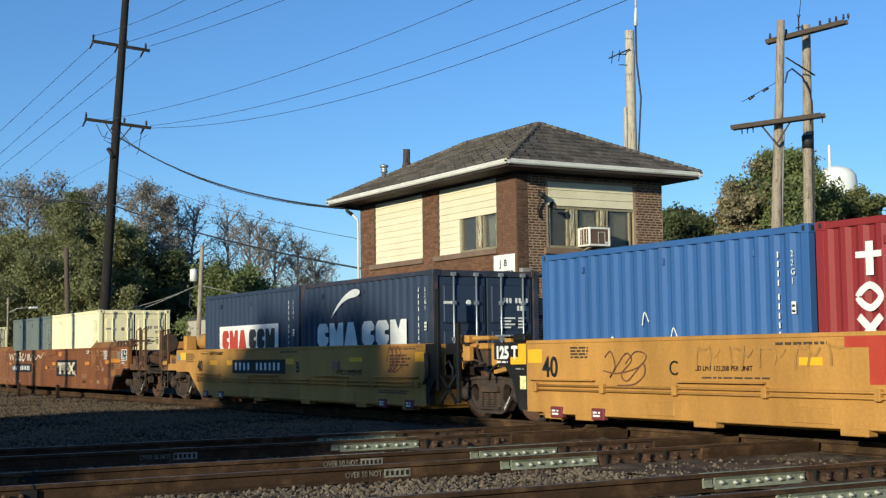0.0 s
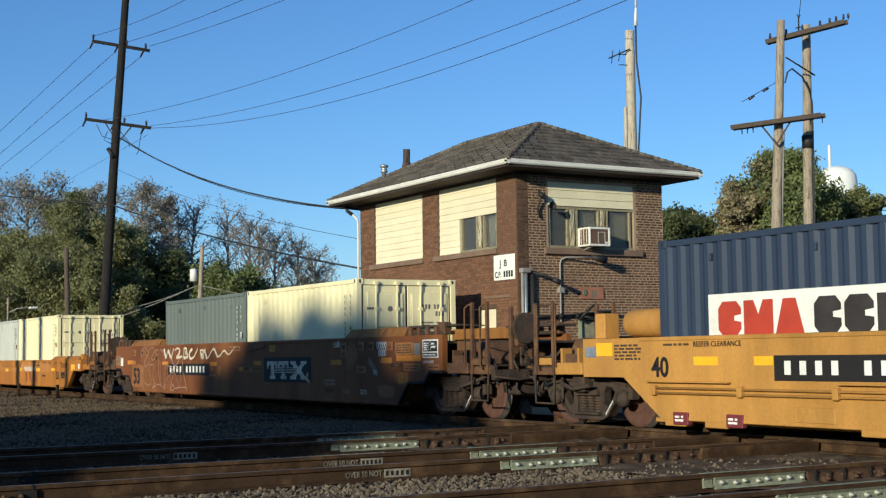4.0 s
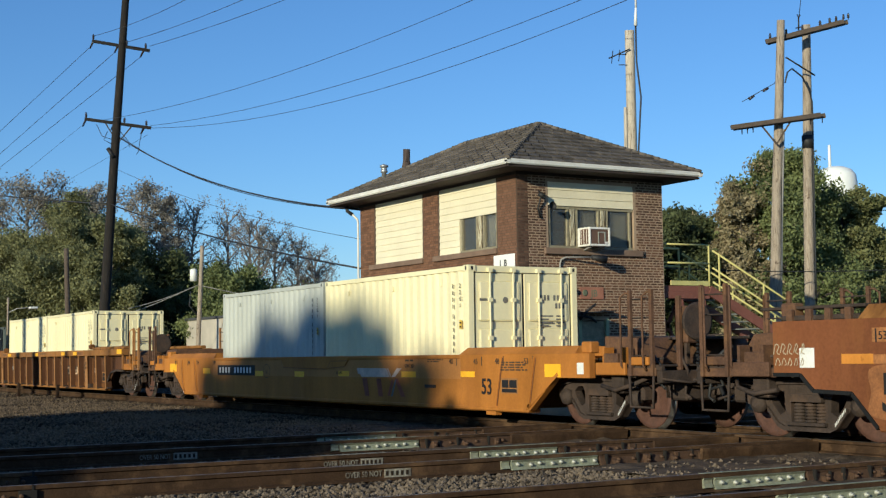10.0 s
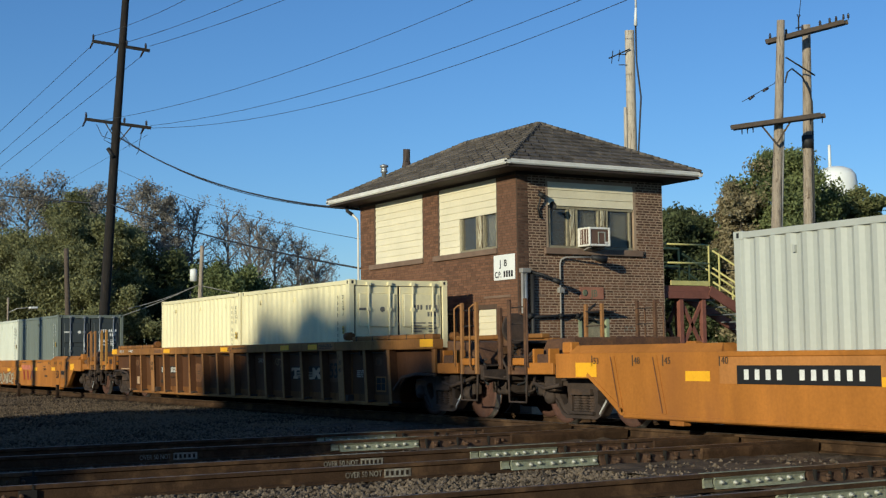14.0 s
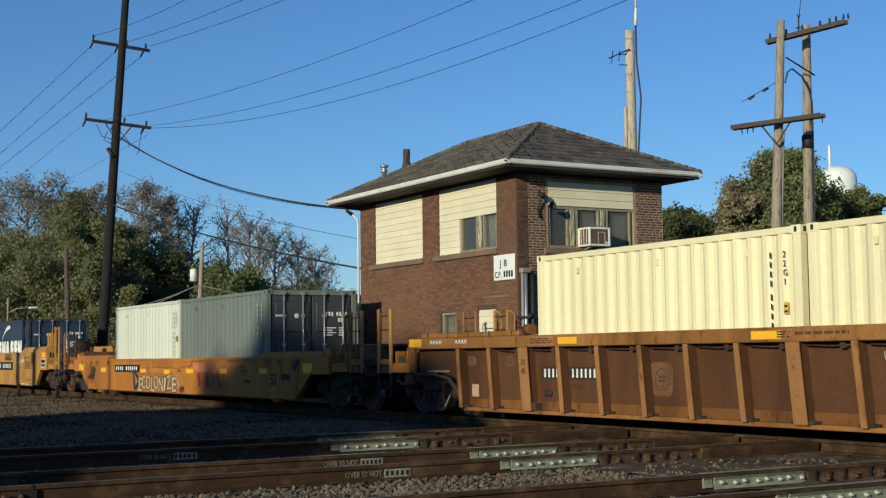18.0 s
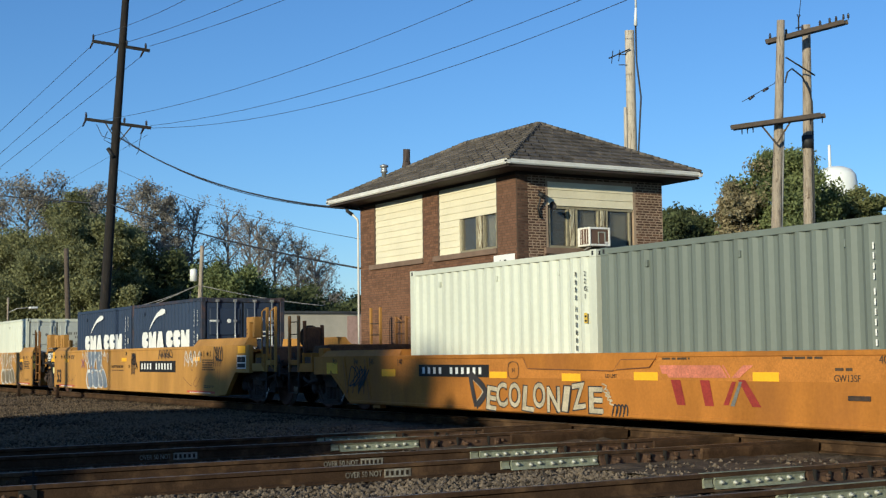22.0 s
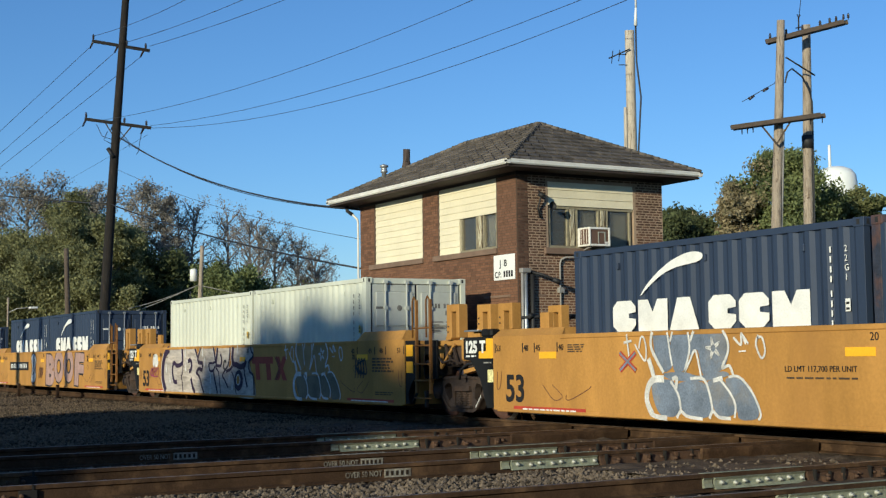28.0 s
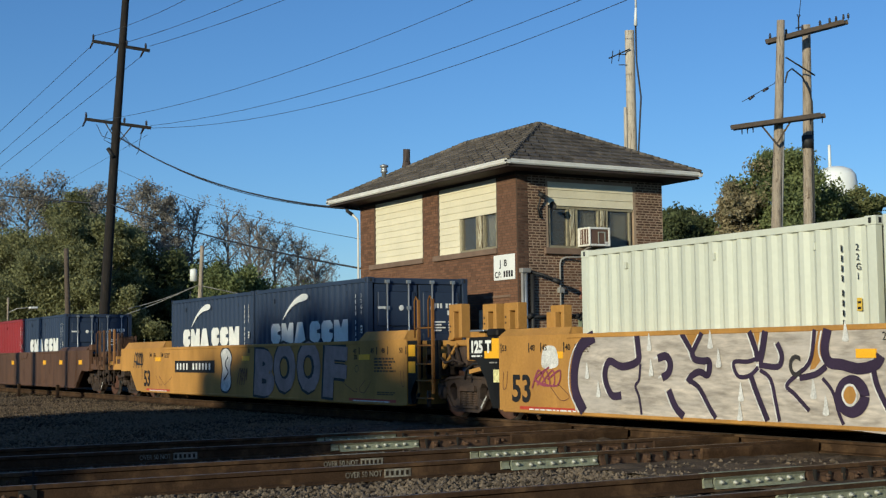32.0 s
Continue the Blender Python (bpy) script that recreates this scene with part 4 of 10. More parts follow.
path(bm, [Vector((0.2, -0.4, 5.2)), Vector((0.1, -0.45, 4.4)), Vector((0.3, -0.1, 3.9))], 0.03)
part("cable", bm, WIRE, sp)
pole("old_post", "old weathered wooden post before the trees", (-70.47, 18.9, -0.34), (-70.03, 18.55, 6.9), 0.16, 0.12, ARMWOOD)


def wire(name, label, p, q, sag, r=0.014, m=None):
    p, q = Vector(p), Vector(q)
    bm = bmesh.new()
    n = 14
    pts = [p.lerp(q, i / n) - Vector((0, 0, 4 * sag * (i / n) * (1 - i / n))) for i in range(n + 1)]
    path(bm, pts, r, 5)
    return tagged(part(name, bm, m or WIRE, None), label, "wire", "overhead wires")


A0, A1 = (Vector(v) for v in arms[0])
B0, B1 = (Vector(v) for v in arms[1])
# towards the camera
for p, q, sag in (((-56.8, 16.08, 14.97), (-34.22, 18.67, 16.11), 0.85), ((-56.07, 17.36, 14.7), (-34.38, 18.73, 13.85), 0.3), ((-55.58, 18.22, 14.52), (-34.45, 18.75, 12.98), 0.15)):
    q = Vector(p).lerp(Vector(q), 1.0)
    wire("power_line", "thin overhead power line", p, q, sag, 0.011)
for p, q, sag in (((-56.79, 16.64, 11.40), (-22.25, 19.97, 11.34), 0.75), ((-55.8, 18.36, 11.12), (-22.34, 20.01, 10.09), 0.65), ((-55.8, 18.36, 11.02), (-22.37, 20.02, 9.69), 0.9)):
    wire("power_line", "thin overhead power line", p, q, sag, 0.009)
# away along the line of the track
for p, q in (((-57.1, 16.02, 14.51), (-94.92, 15.12, 11.22)), ((-56.55, 16.98, 14.31), (-95.01, 15.15, 10.01)), ((-56.0, 17.95, 14.1), (-95.03, 15.16, 9.68))):
    wire("power_line", "thin overhead power line", p, q, 0.02, 0.012)
for p, q in (((-57.51, 15.84, 11.18), (-95.17, 15.21, 7.86)), ((-56.1, 18.3, 10.76), (-95.17, 15.9, 7.88))):
    wire("power_line", "thin overhead power line", p, q, 0.02, 0.007)
wire("service_cable", "thick black service cable to the tower eave", (-56.3, 17.18, 10.57), (-32.07, 16.3, 5.06), 0.58, 0.028)
wire("service_cable", "thin black wire hung beside the service cable", (-56.25, 17.2, 10.62), (-32.07, 16.32, 5.05), 0.66, 0.012)
wire("service_cable", "black cable from the pole to the tower wall", (-56.95, 16.94, 7.8), (-32.08, 16.3, 3.49), 0.22, 0.028)
wire("service_cable", "black cable running off along the line", (-56.95, 16.94, 7.8), (-66.0, 9.8, 9.38), 0.12, 0.028)
wire("telephone_wire", "thin wire from the pole to the tower wall", (-56.7, 17.1, 9.3), (-32.07, 16.3, 4.27), 0.3, 0.008)
wire("telephone_wire", "thin wire behind the tower", (-31.5, 25.0, 3.7), (-29.0, 38.0, 3.9), 0.2, 0.015)
for q in ((-66.5, 31.5, 3.9), (-72.5, 22.6, 3.9), (-73.5, 21.5, 3.2)):
    wire("telephone_wire", "pale wire from the transformer pole", (-71.5, 26.25, 5.2), q, 0.12, 0.022, PIPEGREY)


# ---- trees ----
def tubes_mesh(name, segs, material, n=5):
    """Tapered limbs from (p, q, r0, r1) rows as one mesh."""
    P = np.array([s[0] for s in segs], float)
    Q = np.array([s[1] for s in segs], float)
    r0 = np.array([s[2] for s in segs])[:, None]
    r1 = np.array([s[3] for s in segs])[:, None]
    d = Q - P
    d /= np.linalg.norm(d, axis=1, keepdims=True) + 1e-9
    h = np.where(np.abs(d[:, 2:3]) < 0.9, np.array([[0, 0, 1.0]]), np.array([[1.0, 0, 0]]))
    a = np.cross(d, h)
    a /= np.linalg.norm(a, axis=1, keepdims=True)
    c = np.cross(d, a)
    V = []
    for k in range(n):
        t = 2 * math.pi * k / n
        V.append(P + (a * math.cos(t) + c * math.sin(t)) * r0)
    for k in range(n):
        t = 2 * math.pi * k / n
        V.append(Q + (a * math.cos(t) + c * math.sin(t)) * r1)
    V = np.stack(V, 1).reshape(-1, 3)
    F = np.array([(k, (k + 1) % n, n + (k + 1) % n, n + k) for k in range(n)])
    F = (F[None] + (np.arange(len(segs)) * 2 * n)[:, None, None]).reshape(-1, 4)
    me = bpy.data.meshes.new(name)
    me.from_pydata(V.tolist(), [], F.tolist())
    me.materials.append(material)
    return me


def leaves_mesh(name, centres, per, spread, size, material, rng):
    c = np.repeat(np.array(centres, float), per, 0)
    c = c + rng.normal(0, spread, c.shape) * np.array([1, 1, 0.75])
    n = len(c)
    u = rng.normal(0, 1, (n, 3))
    u /= np.linalg.norm(u, axis=1, keepdims=True)
    v = np.cross(u, rng.normal(0, 1, (n, 3)))
    v /= np.linalg.norm(v, axis=1, keepdims=True) + 1e-9
    s = size * rng.uniform(0.6, 1.4, (n, 1))
    V = np.stack([c - u * s, c + v * s * 1.1, c + u * s], 1).reshape(-1, 3)
    F = np.arange(n * 3).reshape(-1, 3)
    me = bpy.data.meshes.new(name)
    me.from_pydata(V.tolist(), [], F.tolist())
    me.materials.append(material)
    return me


def tree(name, label, at, height, spread, seed, leafmat, limbs=14, per=16, size=0.22, low=0.25, leafy=1.0, barktop=0.0, trunk=0.3, tan=None, clump=0.10, twig=0.0, topleaf=0.25, cone=0.0):
    """A trunk with limbs, branches and twigs; leaf clumps at the twig ends. barktop: how much of the top stands bare."""
    rng = np.random.default_rng(seed)
    t = thing(name, label, "tree", at)
    segs, ends = [], []
    p = np.zeros(3)
    n = 7
    tr = [p]
    for i in range(n):
        p = p + np.array([rng.normal(0, 0.03 * height / n), rng.normal(0, 0.03 * height / n), height * 0.9 / n])
        tr.append(p)
    for i in range(n):
        segs.append((tr[i], tr[i + 1], trunk * (1 - 0.85 * i / n), trunk * (1 - 0.85 * (i + 1) / n)))
    for i in range(limbs):
        f = low + (0.97 - low) * (i + rng.uniform(0, 1)) / limbs
        k = min(n - 1, int(f * n))
        o = tr[k] + (tr[k + 1] - tr[k]) * (f * n - k)
        az = rng.uniform(0, 2 * math.pi) if i else 0
        az = i * 2.4 + rng.normal(0, 0.4)
        reach = spread * (1.05 - 0.75 * max(0, (f - 0.45) / 0.55) ** 1.5) * rng.uniform(0.7, 1.12) * (1 - cone * f)
        el = rng.uniform(0.25, 0.6) + 0.5 * f
        d = np.array([math.cos(az) * math.cos(el), math.sin(az) * math.cos(el), math.sin(el)])
        ln = reach / max(0.45, math.cos(el))
        ln = min(ln, (height * 1.02 - o[2]) / max(0.2, d[2]))
        q = o
        r = max(twig, trunk * 0.42 * (1 - 0.6 * f))
        m = 4
        for j in range(m):
            q2 = q + (d + rng.normal(0, 0.16, 3)) * ln / m
            segs.append((q, q2, r * (1 - j / m * 0.8), r * (1 - (j + 1) / m * 0.8)))
            for b in range(3 if j else 2):
                e = d + rng.normal(0, 0.65, 3) + np.array([0, 0, 0.2])
                e /= np.linalg.norm(e)
                l2 = ln * rng.uniform(0.2, 0.42) * (1 - 0.12 * j)
                w = q2 + e * l2
                segs.append((q2, w, r * 0.35, r * 0.12))
                for c in range(3):
                    g = e + rng.normal(0, 0.7, 3) + np.array([0, 0, 0.15])
                    g /= np.linalg.norm(g)
                    s0 = q2 + e * l2 * rng.uniform(0.4, 1.0)
                    x = s0 + g * l2 * rng.uniform(0.35, 0.7)
                    segs.append((s0, x, r * 0.16, r * 0.05))
                    ends.append(x)
                    if rng.uniform() < 0.5:
                        ends.append((s0 + x) / 2)
            q = q2
    me = tubes_mesh("trunk", segs, BARK if barktop < 0.5 else TWIG)
    ob = new("trunk", me)
    ob.parent = t
    ends = np.array(ends)
    keep = rng.uniform(0, 1, len(ends)) < leafy
    if barktop:
        keep &= (ends[:, 2] < height * (1 - barktop)) | (rng.uniform(0, 1, len(ends)) < topleaf)
    fol = ends[keep]
    if tan is not None and len(fol):
        side = fol @ np.array(tan[:3]) > tan[3]
        side &= rng.uniform(0, 1, len(fol)) < 0.5
        if side.any():
            ob = new("crown", leaves_mesh("crown", fol[side], per, spread * clump, size, LEAFTAN, rng))
            ob.parent = t
            tagged(ob, "turning tan leaves")
        fol = fol[~side]
    ob = new("crown", leaves_mesh("crown", fol, per, spread * clump, size, leafmat, rng))
    ob.parent = t
    return t


# ---- tower fittings ----
sign = thing("station_sign", "white enamel sign board with black letters on the brick wall", "sign")
bm = bmesh.new()
box(bm, -25.45, -24.60, Y0 - 0.035, Y0 - 0.012, 2.80, 3.36)
bevelled(bm, 0.008)
part("board", bm, SIGNWHITE, sign)
lettering("letters", "J  B", 0.21, INK, sign, face_y(-25.19, Y0 - 0.038, 3.10), bold=0.004)
lettering("letters", "C.P.", 0.19, INK, sign, face_y(-25.40, Y0 - 0.038, 2.86), squeeze=0.85, bold=0.003)
for k in range(4):
    boxpart("number_bar", INK, sign, -25.04 + k * 0.10, -24.975 + k * 0.10, Y0 - 0.039, Y0 - 0.034, 2.86, 3.0)
plaque = thing("name_plaque", "small faded orange plaque with green letters", "sign")
bm = bmesh.new()
box(bm, X1 + 0.01, X1 + 0.03, 17.94, 18.60, 2.37, 2.64)
bevelled(bm, 0.006)
part("board", bm, mat("faded_orange_plaque", (0.33, 0.14, 0.085), 0.7, var=0.15), plaque)
lettering("letters", "JB", 0.22, mat("faded_green_ink", (0.14, 0.15, 0.09), 0.7, var=0.1), plaque, face_x(X1 + 0.033, 18.24, 2.43), bold=0.003)
bm = bmesh.new()
lathe(bm, [(0.045, 0), (0.075, 0), (0.075, 0.004), (0.045, 0.004)], (X1 + 0.03, 18.08, 2.51), "x", 14)
part("emblem", bm, mat("faded_green_ink", (0.14, 0.15, 0.09)), plaque)
# painted street lettering on the wall, as plain bars
bm = bmesh.new()
for k in range(3):
    box(bm, X1 + 0.001, X1 + 0.004, 19.18 + k * 0.14, 19.28 + k * 0.14, 1.64, 1.76)
for k in range(12):
    if k != 10:
        box(bm, X1 + 0.001, X1 + 0.004, 18.72 + k * 0.105, 18.79 + k * 0.105, 1.40, 1.52)
tagged(part("wall_lettering", bm, WHITEPAINT, tower, "white painted marks on the brick"), kind="stuff")
# window air conditioner
ac = thing("air_conditioner", "cream-framed window air conditioner with a brown grille", "air conditioner")
AX = X1 + 0.41
AY, BY = 17.95, 18.53
for y0, y1, z0, z1 in ((AY, AY + 0.045, 3.54, 3.96), (BY - 0.045, BY, 3.54, 3.96), (AY + 0.045, BY - 0.045, 3.54, 3.585), (AY + 0.045, BY - 0.045, 3.915, 3.96)):
    boxpart("casing", GUTTER, ac, X1 - 0.12, AX, y0, y1, z0, z1, 0.006, "cream casing")
GRILLE = mat("brown_grille", (0.13, 0.075, 0.05), 0.7, var=0.2)
boxpart("grille", GRILLE, ac, X1 - 0.05, AX - 0.02, AY + 0.045, BY - 0.045, 3.585, 3.915)
boxpart("side_grille", GRILLE, ac, X1 + 0.06, AX - 0.04, AY - 0.004, AY + 0.001, 3.58, 3.92)
for k in range(3):
    boxpart("side_slat", GUTTER, ac, X1 + 0.10 + k * 0.1, X1 + 0.115 + k * 0.1, AY - 0.009, AY - 0.002, 3.59, 3.91)
for z0, z1, y0, y1 in ((3.60, 3.86, 18.20, 18.22), (3.60, 3.86, 18.38, 18.40), (3.84, 3.86, 18.22, 18.38)):
    boxpart("vent_frame", BLIND, ac, AX - 0.021, AX - 0.008, y0, y1, z0, z1)
boxpart("badge", GUTTER, ac, AX - 0.021, AX - 0.006, 18.38, 18.46, 3.60, 3.64)
for y in (AY + 0.1, BY - 0.1):
    bm = bmesh.new()
    beam(bm, (X1 + 0.085, y, 3.47), (AX - 0.06, y, 3.53), 0.04, 0.03)
    part("support", bm, PIPEGREY, ac)
# conduits, lamps and brackets on the east wall
lamp = thing("wall_lamp", "black gooseneck flood lamp on grey conduit", "lamp")
bm = bmesh.new()
path(bm, [Vector(p) for p in ((X1 + 0.04, 17.40, 0.6), (X1 + 0.04, 17.40, 3.15), (X1 + 0.05, 17.43, 3.24), (X1 + 0.08, 17.52, 3.29), (X1 + 0.30, 18.1, 3.29))], 0.022, 8)
part("conduit", bm, PIPEGREY, lamp, "grey conduit")
boxpart("junction_box", PIPEGREY, lamp, X1 + 0.005, X1 + 0.09, 17.33, 17.48, 2.5, 2.62, 0.008)
bm = bmesh.new()
tube(bm, (X1 + 0.30, 18.08, 3.30), (X1 + 0.36, 18.42, 3.24), 0.05, 0.10, n=10)
part("lamp_head", bm, BLACKIRON, lamp)
riser = thing("cable_riser", "pale and black cable risers near the tower corner", "conduit")
for y, r, m, z0, z1 in ((16.38, 0.035, PIPEGREY, 0.2, 2.95), (16.46, 0.045, GALV, 0.2, 3.02), (16.64, 0.05, BLACKIRON, 0.2, 2.9)):
    bm = bmesh.new()
    tube(bm, (X1 + 0.06, y, z0), (X1 + 0.06, y, z1), r, n=10)
    part("riser_pipe", bm, m, riser)
boxpart("riser_cap", PIPEGREY, riser, X1 + 0.0, X1 + 0.14, 16.33, 16.56, 2.93, 3.03, 0.01)
bm = bmesh.new()
path(bm, [Vector(p) for p in ((X1 + 0.06, 16.6, 2.95), (X1 + 0.25, 16.8, 2.88), (X1 + 0.4, 17.05, 2.75))], 0.03, 6)
tube(bm, (X1 + 0.36, 16.98, 2.78), (X1 + 0.44, 17.12, 2.71), 0.055, n=8)
part("bracket_arm", bm, BLACKIRON, riser)
bm = bmesh.new()
path(bm, [Vector(p) for p in ((X1 + 0.1, 16.2, 1.95), (X1 + 0.1, 18.0, 2.02))], 0.03, 6)
for y in (16.5, 17.3, 17.75):
    tube(bm, (X1 + 0.1, y, 1.98), (X1 + 0.1, y + 0.1, 2.0), 0.055, n=8)
part("cross_pipe", bm, BLACKIRON, riser, "black iron pipe along the wall")
for y, z in ((16.9, 2.42), (16.6, 1.75)):
    boxpart("band_course", SILL, tower, X1 + 0.001, X1 + 0.02, y - 0.25, y + 0.12, z, z + 0.05)
doorlamp = thing("door_lamp", "black lamp bracket above the ground-floor door", "lamp")
bm = bmesh.new()
beam(bm, (X1 + 0.15, 17.95, 2.06), (X1 + 0.15, 18.75, 2.10), 0.25, 0.03)
path(bm, [Vector(p) for p in ((X1 + 0.1, 17.85, 1.9), (X1 + 0.2, 18.0, 2.1), (X1 + 0.25, 18.2, 2.25))], 0.03)
path(bm, [Vector(p) for p in ((X1 + 0.1, 17.9, 2.0), (X1 + 0.2, 18.1, 1.95), (X1 + 0.2, 18.25, 1.85))], 0.03)
part("hood", bm, BLACKIRON, doorlamp)
for y in (17.9, 18.66):
    boxpart("door_jamb", mat("pale_green_jamb", (0.30, 0.33, 0.20), 0.7, var=0.2), tower, X1 - 0.08, X1 + 0.012, y, y + 0.09, -0.3, 1.95, 0.005)
horn = thing("loudspeaker", "black horn loudspeaker and cable under the eave", "loudspeaker")
bm = bmesh.new()
path(bm, [Vector(p) for p in ((X1 + 0.08, 16.84, 4.75), (X1 + 0.12, 16.86, 4.6), (X1 + 0.06, 16.82, 4.35), (X1 + 0.05, 16.88, 4.15))], 0.02, 6)
tube(bm, (X1 + 0.08, 16.84, 4.68), (X1 + 0.16, 16.92, 4.62), 0.06, n=8)
part("bracket", bm, BLACKIRON, horn)
bm = bmesh.new()
lathe(bm, [(0.035, 0.0), (0.05, 0.06), (0.09, 0.14), (0.095, 0.155), (0.085, 0.15), (0.04, 0.07)], (X1 + 0.14, 17.06, 4.40), "x", 14)
part("horn", bm, BLACKIRON, horn)
# downspout and roof vent
spout = thing("downspout", "white metal downspout with a black elbow at the tower corner", "downspout")
bm = bmesh.new()
path(bm, [Vector(p) for p in ((X0 - 0.22, Y0 - 0.28, 5.17), (X0 - 0.22, Y0 - 0.28, 5.03), (X0 - 0.13, Y0 - 0.17, 4.93))], 0.05, 8)
part("elbow", bm, BLACKIRON, spout, "black elbow under the gutter")
bm = bmesh.new()
path(bm, [Vector(p) for p in ((X0 - 0.13, Y0 - 0.17, 4.93), (X0 - 0.04, Y0 - 0.07, 4.8), (X0 - 0.035, Y0 - 0.05, 4.7), (X0 - 0.035, Y0 - 0.05, 0.0))], 0.03, 8)
part("pipe", bm, GUTTER, spout)
VX, VY, VZ = -31.55, 16.76, 5.88
vent = thing("roof_vent", "galvanised roof vent pipe with a cap", "vent", (VX, VY, VZ))
bm = bmesh.new()
lathe(bm, [(0.065, -0.25), (0.065, 0.13), (0.095, 0.14), (0.095, 0.2), (0.08, 0.21), (0.08, 0.27), (0.115, 0.28), (0.115, 0.33), (0.03, 0.36)], (0, 0, 0), "z", 14)
part("pipe", bm, GALV, vent)

# ---- outside stair ----
stair = thing("outside_stair", "red steel stair and landing with yellow railings behind the tower", "staircase")
SX0, SX1, SY = -24.65, -25.75, 21.87
boxpart("landing", REDSTEEL, stair, SX1, SX0, Y1 + 0.01, SY, 2.58, 2.72, 0.005)
boxpart("landing_beam", REDSTEEL, stair, SX0 - 0.06, SX0 + 0.01, Y1 + 0.01, SY, 2.42, 2.58, 0.004)
boxpart("toe_board", YELLOWRAIL, stair, SX0 - 0.02, SX0 + 0.012, Y1 + 0.3, SY, 2.73, 2.84, 0.003)


def bar(p, q, r=0.024, m=None, name="rail_bar"):
    bm = bmesh.new()
    tube(bm, p, q, r, n=7)
    return part(name, bm, m or YELLOWRAIL, stair)


for z in (3.70, 3.26):
    bar((SX0, Y1 + 0.02, z), (SX0, SY, z))
    bar((SX1, Y1 + 0.02, z), (SX1, SY, z))
for y in (SY, ):
    bar((SX0, y, 2.72), (SX0, y, 3.72), name="railing_post")
bar((SX1, Y1 + 0.7, 2.72), (SX1, Y1 + 0.7, 3.72), name="railing_post")
bar((SX1, SY, 2.72), (SX1, SY, 3.72), name="railing_post")
SLOPE = -0.49
YE = SY + 3.02 / 0.49
for xx in (SX0, SX1):
    bm = bmesh.new()
    beam(bm, (xx, SY, 2.62), (xx, YE, 2.62 + SLOPE * (YE - SY)), 0.05, 0.24)
    part("stringer", bm, REDSTEEL, stair)
    for dz in (0.92, 0.5, 0.16):
        bar((xx, SY + 0.12, 2.66 + dz), (xx, YE - 0.2, 2.66 + dz + SLOPE * (YE - SY - 0.32)))
    for k in range(5):
        y = SY + 0.32 + k * 1.42
        z = 2.66 + SLOPE * (y - SY)
        bar((xx, y, z - 0.05), (xx, y, z + 0.98), name="railing_post")
for k in range(16):
    y = SY + 0.2 + k * 0.36
    boxpart("tread", GALV, stair, SX1 + 0.03, SX0 - 0.03, y, y + 0.3, 2.5 + SLOPE * (y - SY), 2.53 + SLOPE * (y - SY))
for xx in (SX0 - 0.1, SX1 + 0.1):
    for y in (Y1 + 0.65, SY - 0.15):
        boxpart("leg", REDSTEEL, stair, xx - 0.06, xx + 0.06, y - 0.06, y + 0.06, -0.34, 2.58, 0.006)
    for p, q in (((Y1 + 0.65, 2.4), (SY - 0.15, 1.2)), ((Y1 + 0.65, 1.2), (SY - 0.15, 2.4))):
        bm = bmesh.new()
        beam(bm, (xx, p[0], p[1]), (xx, q[0], q[1]), 0.04, 0.09)
        part("brace", bm, REDSTEEL, stair)

# ---- far building, van, water tower, low posts ----
shed = thing("low_building", "long low pale block building with a flat roof", "building", (-66.8, 28.9, -0.34))
boxpart("wall", WALLPALE, shed, -14.0, 0.0, 0.0, 0.25, 0.0, 3.8)
boxpart("wall", WALLPALE, shed, -0.25, 0.0, 0.25, 11.0, 0.0, 3.8)
boxpart("wall", WALLPALE, shed, -14.0, -0.25, 10.75, 11.0, 0.0, 3.8)
boxpart("wall", WALLPALE, shed, -14.0, -13.75, 0.25, 10.75, 0.0, 3.8)
boxpart("roof", ROOFDARK, shed, -14.1, 0.1, -0.1, 11.1, 3.8, 3.95, 0.02)
boxpart("wall_patch", mat("pinkish_wall_paint", (0.42, 0.27, 0.22), 0.85, var=0.2), shed, 0.0, 0.012, 4.2, 10.9, 0.0, 3.7)
van = thing("parked_van", "white van parked beyond the tracks", "van", (-41.5, 46.6, -0.34))
bm = bmesh.new()
prism(bm, [(-2.4, 0.45), (2.4, 0.45), (2.4, 1.25), (1.7, 1.5), (1.2, 2.35), (-2.4, 2.4)], "x", -0.95, 0.95)
for v in bm.verts:
    v.co.x, v.co.y = v.co.x * 0.9, v.co.y
bevelled(bm, 0.05, 2)
part("body", bm, TANKWHITE, van)
for y in (-1.5, 1.5):
    for x in (-0.85, 0.7):
        bm = bmesh.new()
        tube(bm, (x, y, 0.33), (x + 0.18, y, 0.33), 0.33, n=14)
        part("wheel", bm, BLACKIRON, van)
boxpart("windscreen", GLASSDARK, van, 0.86, 0.875, 0.4, 1.3, 1.45, 2.05)
boxpart("side_window", GLASSDARK, van, 0.86, 0.875, -1.8, 0.1, 1.5, 2.05)
wt = thing("water_tower", "white water tower tank far behind the trees", "water tower", (-248, 264, -0.34))
bm = bmesh.new()
lathe(bm, [(0.3, 35.5), (4.2, 36.2), (5.2, 38), (5.3, 44.4), (5.0, 46.4), (3.9, 47.8), (1.8, 48.6), (0.2, 48.8)], (0, 0, 0), "z", 32)
part("tank", bm, TANKWHITE, wt)
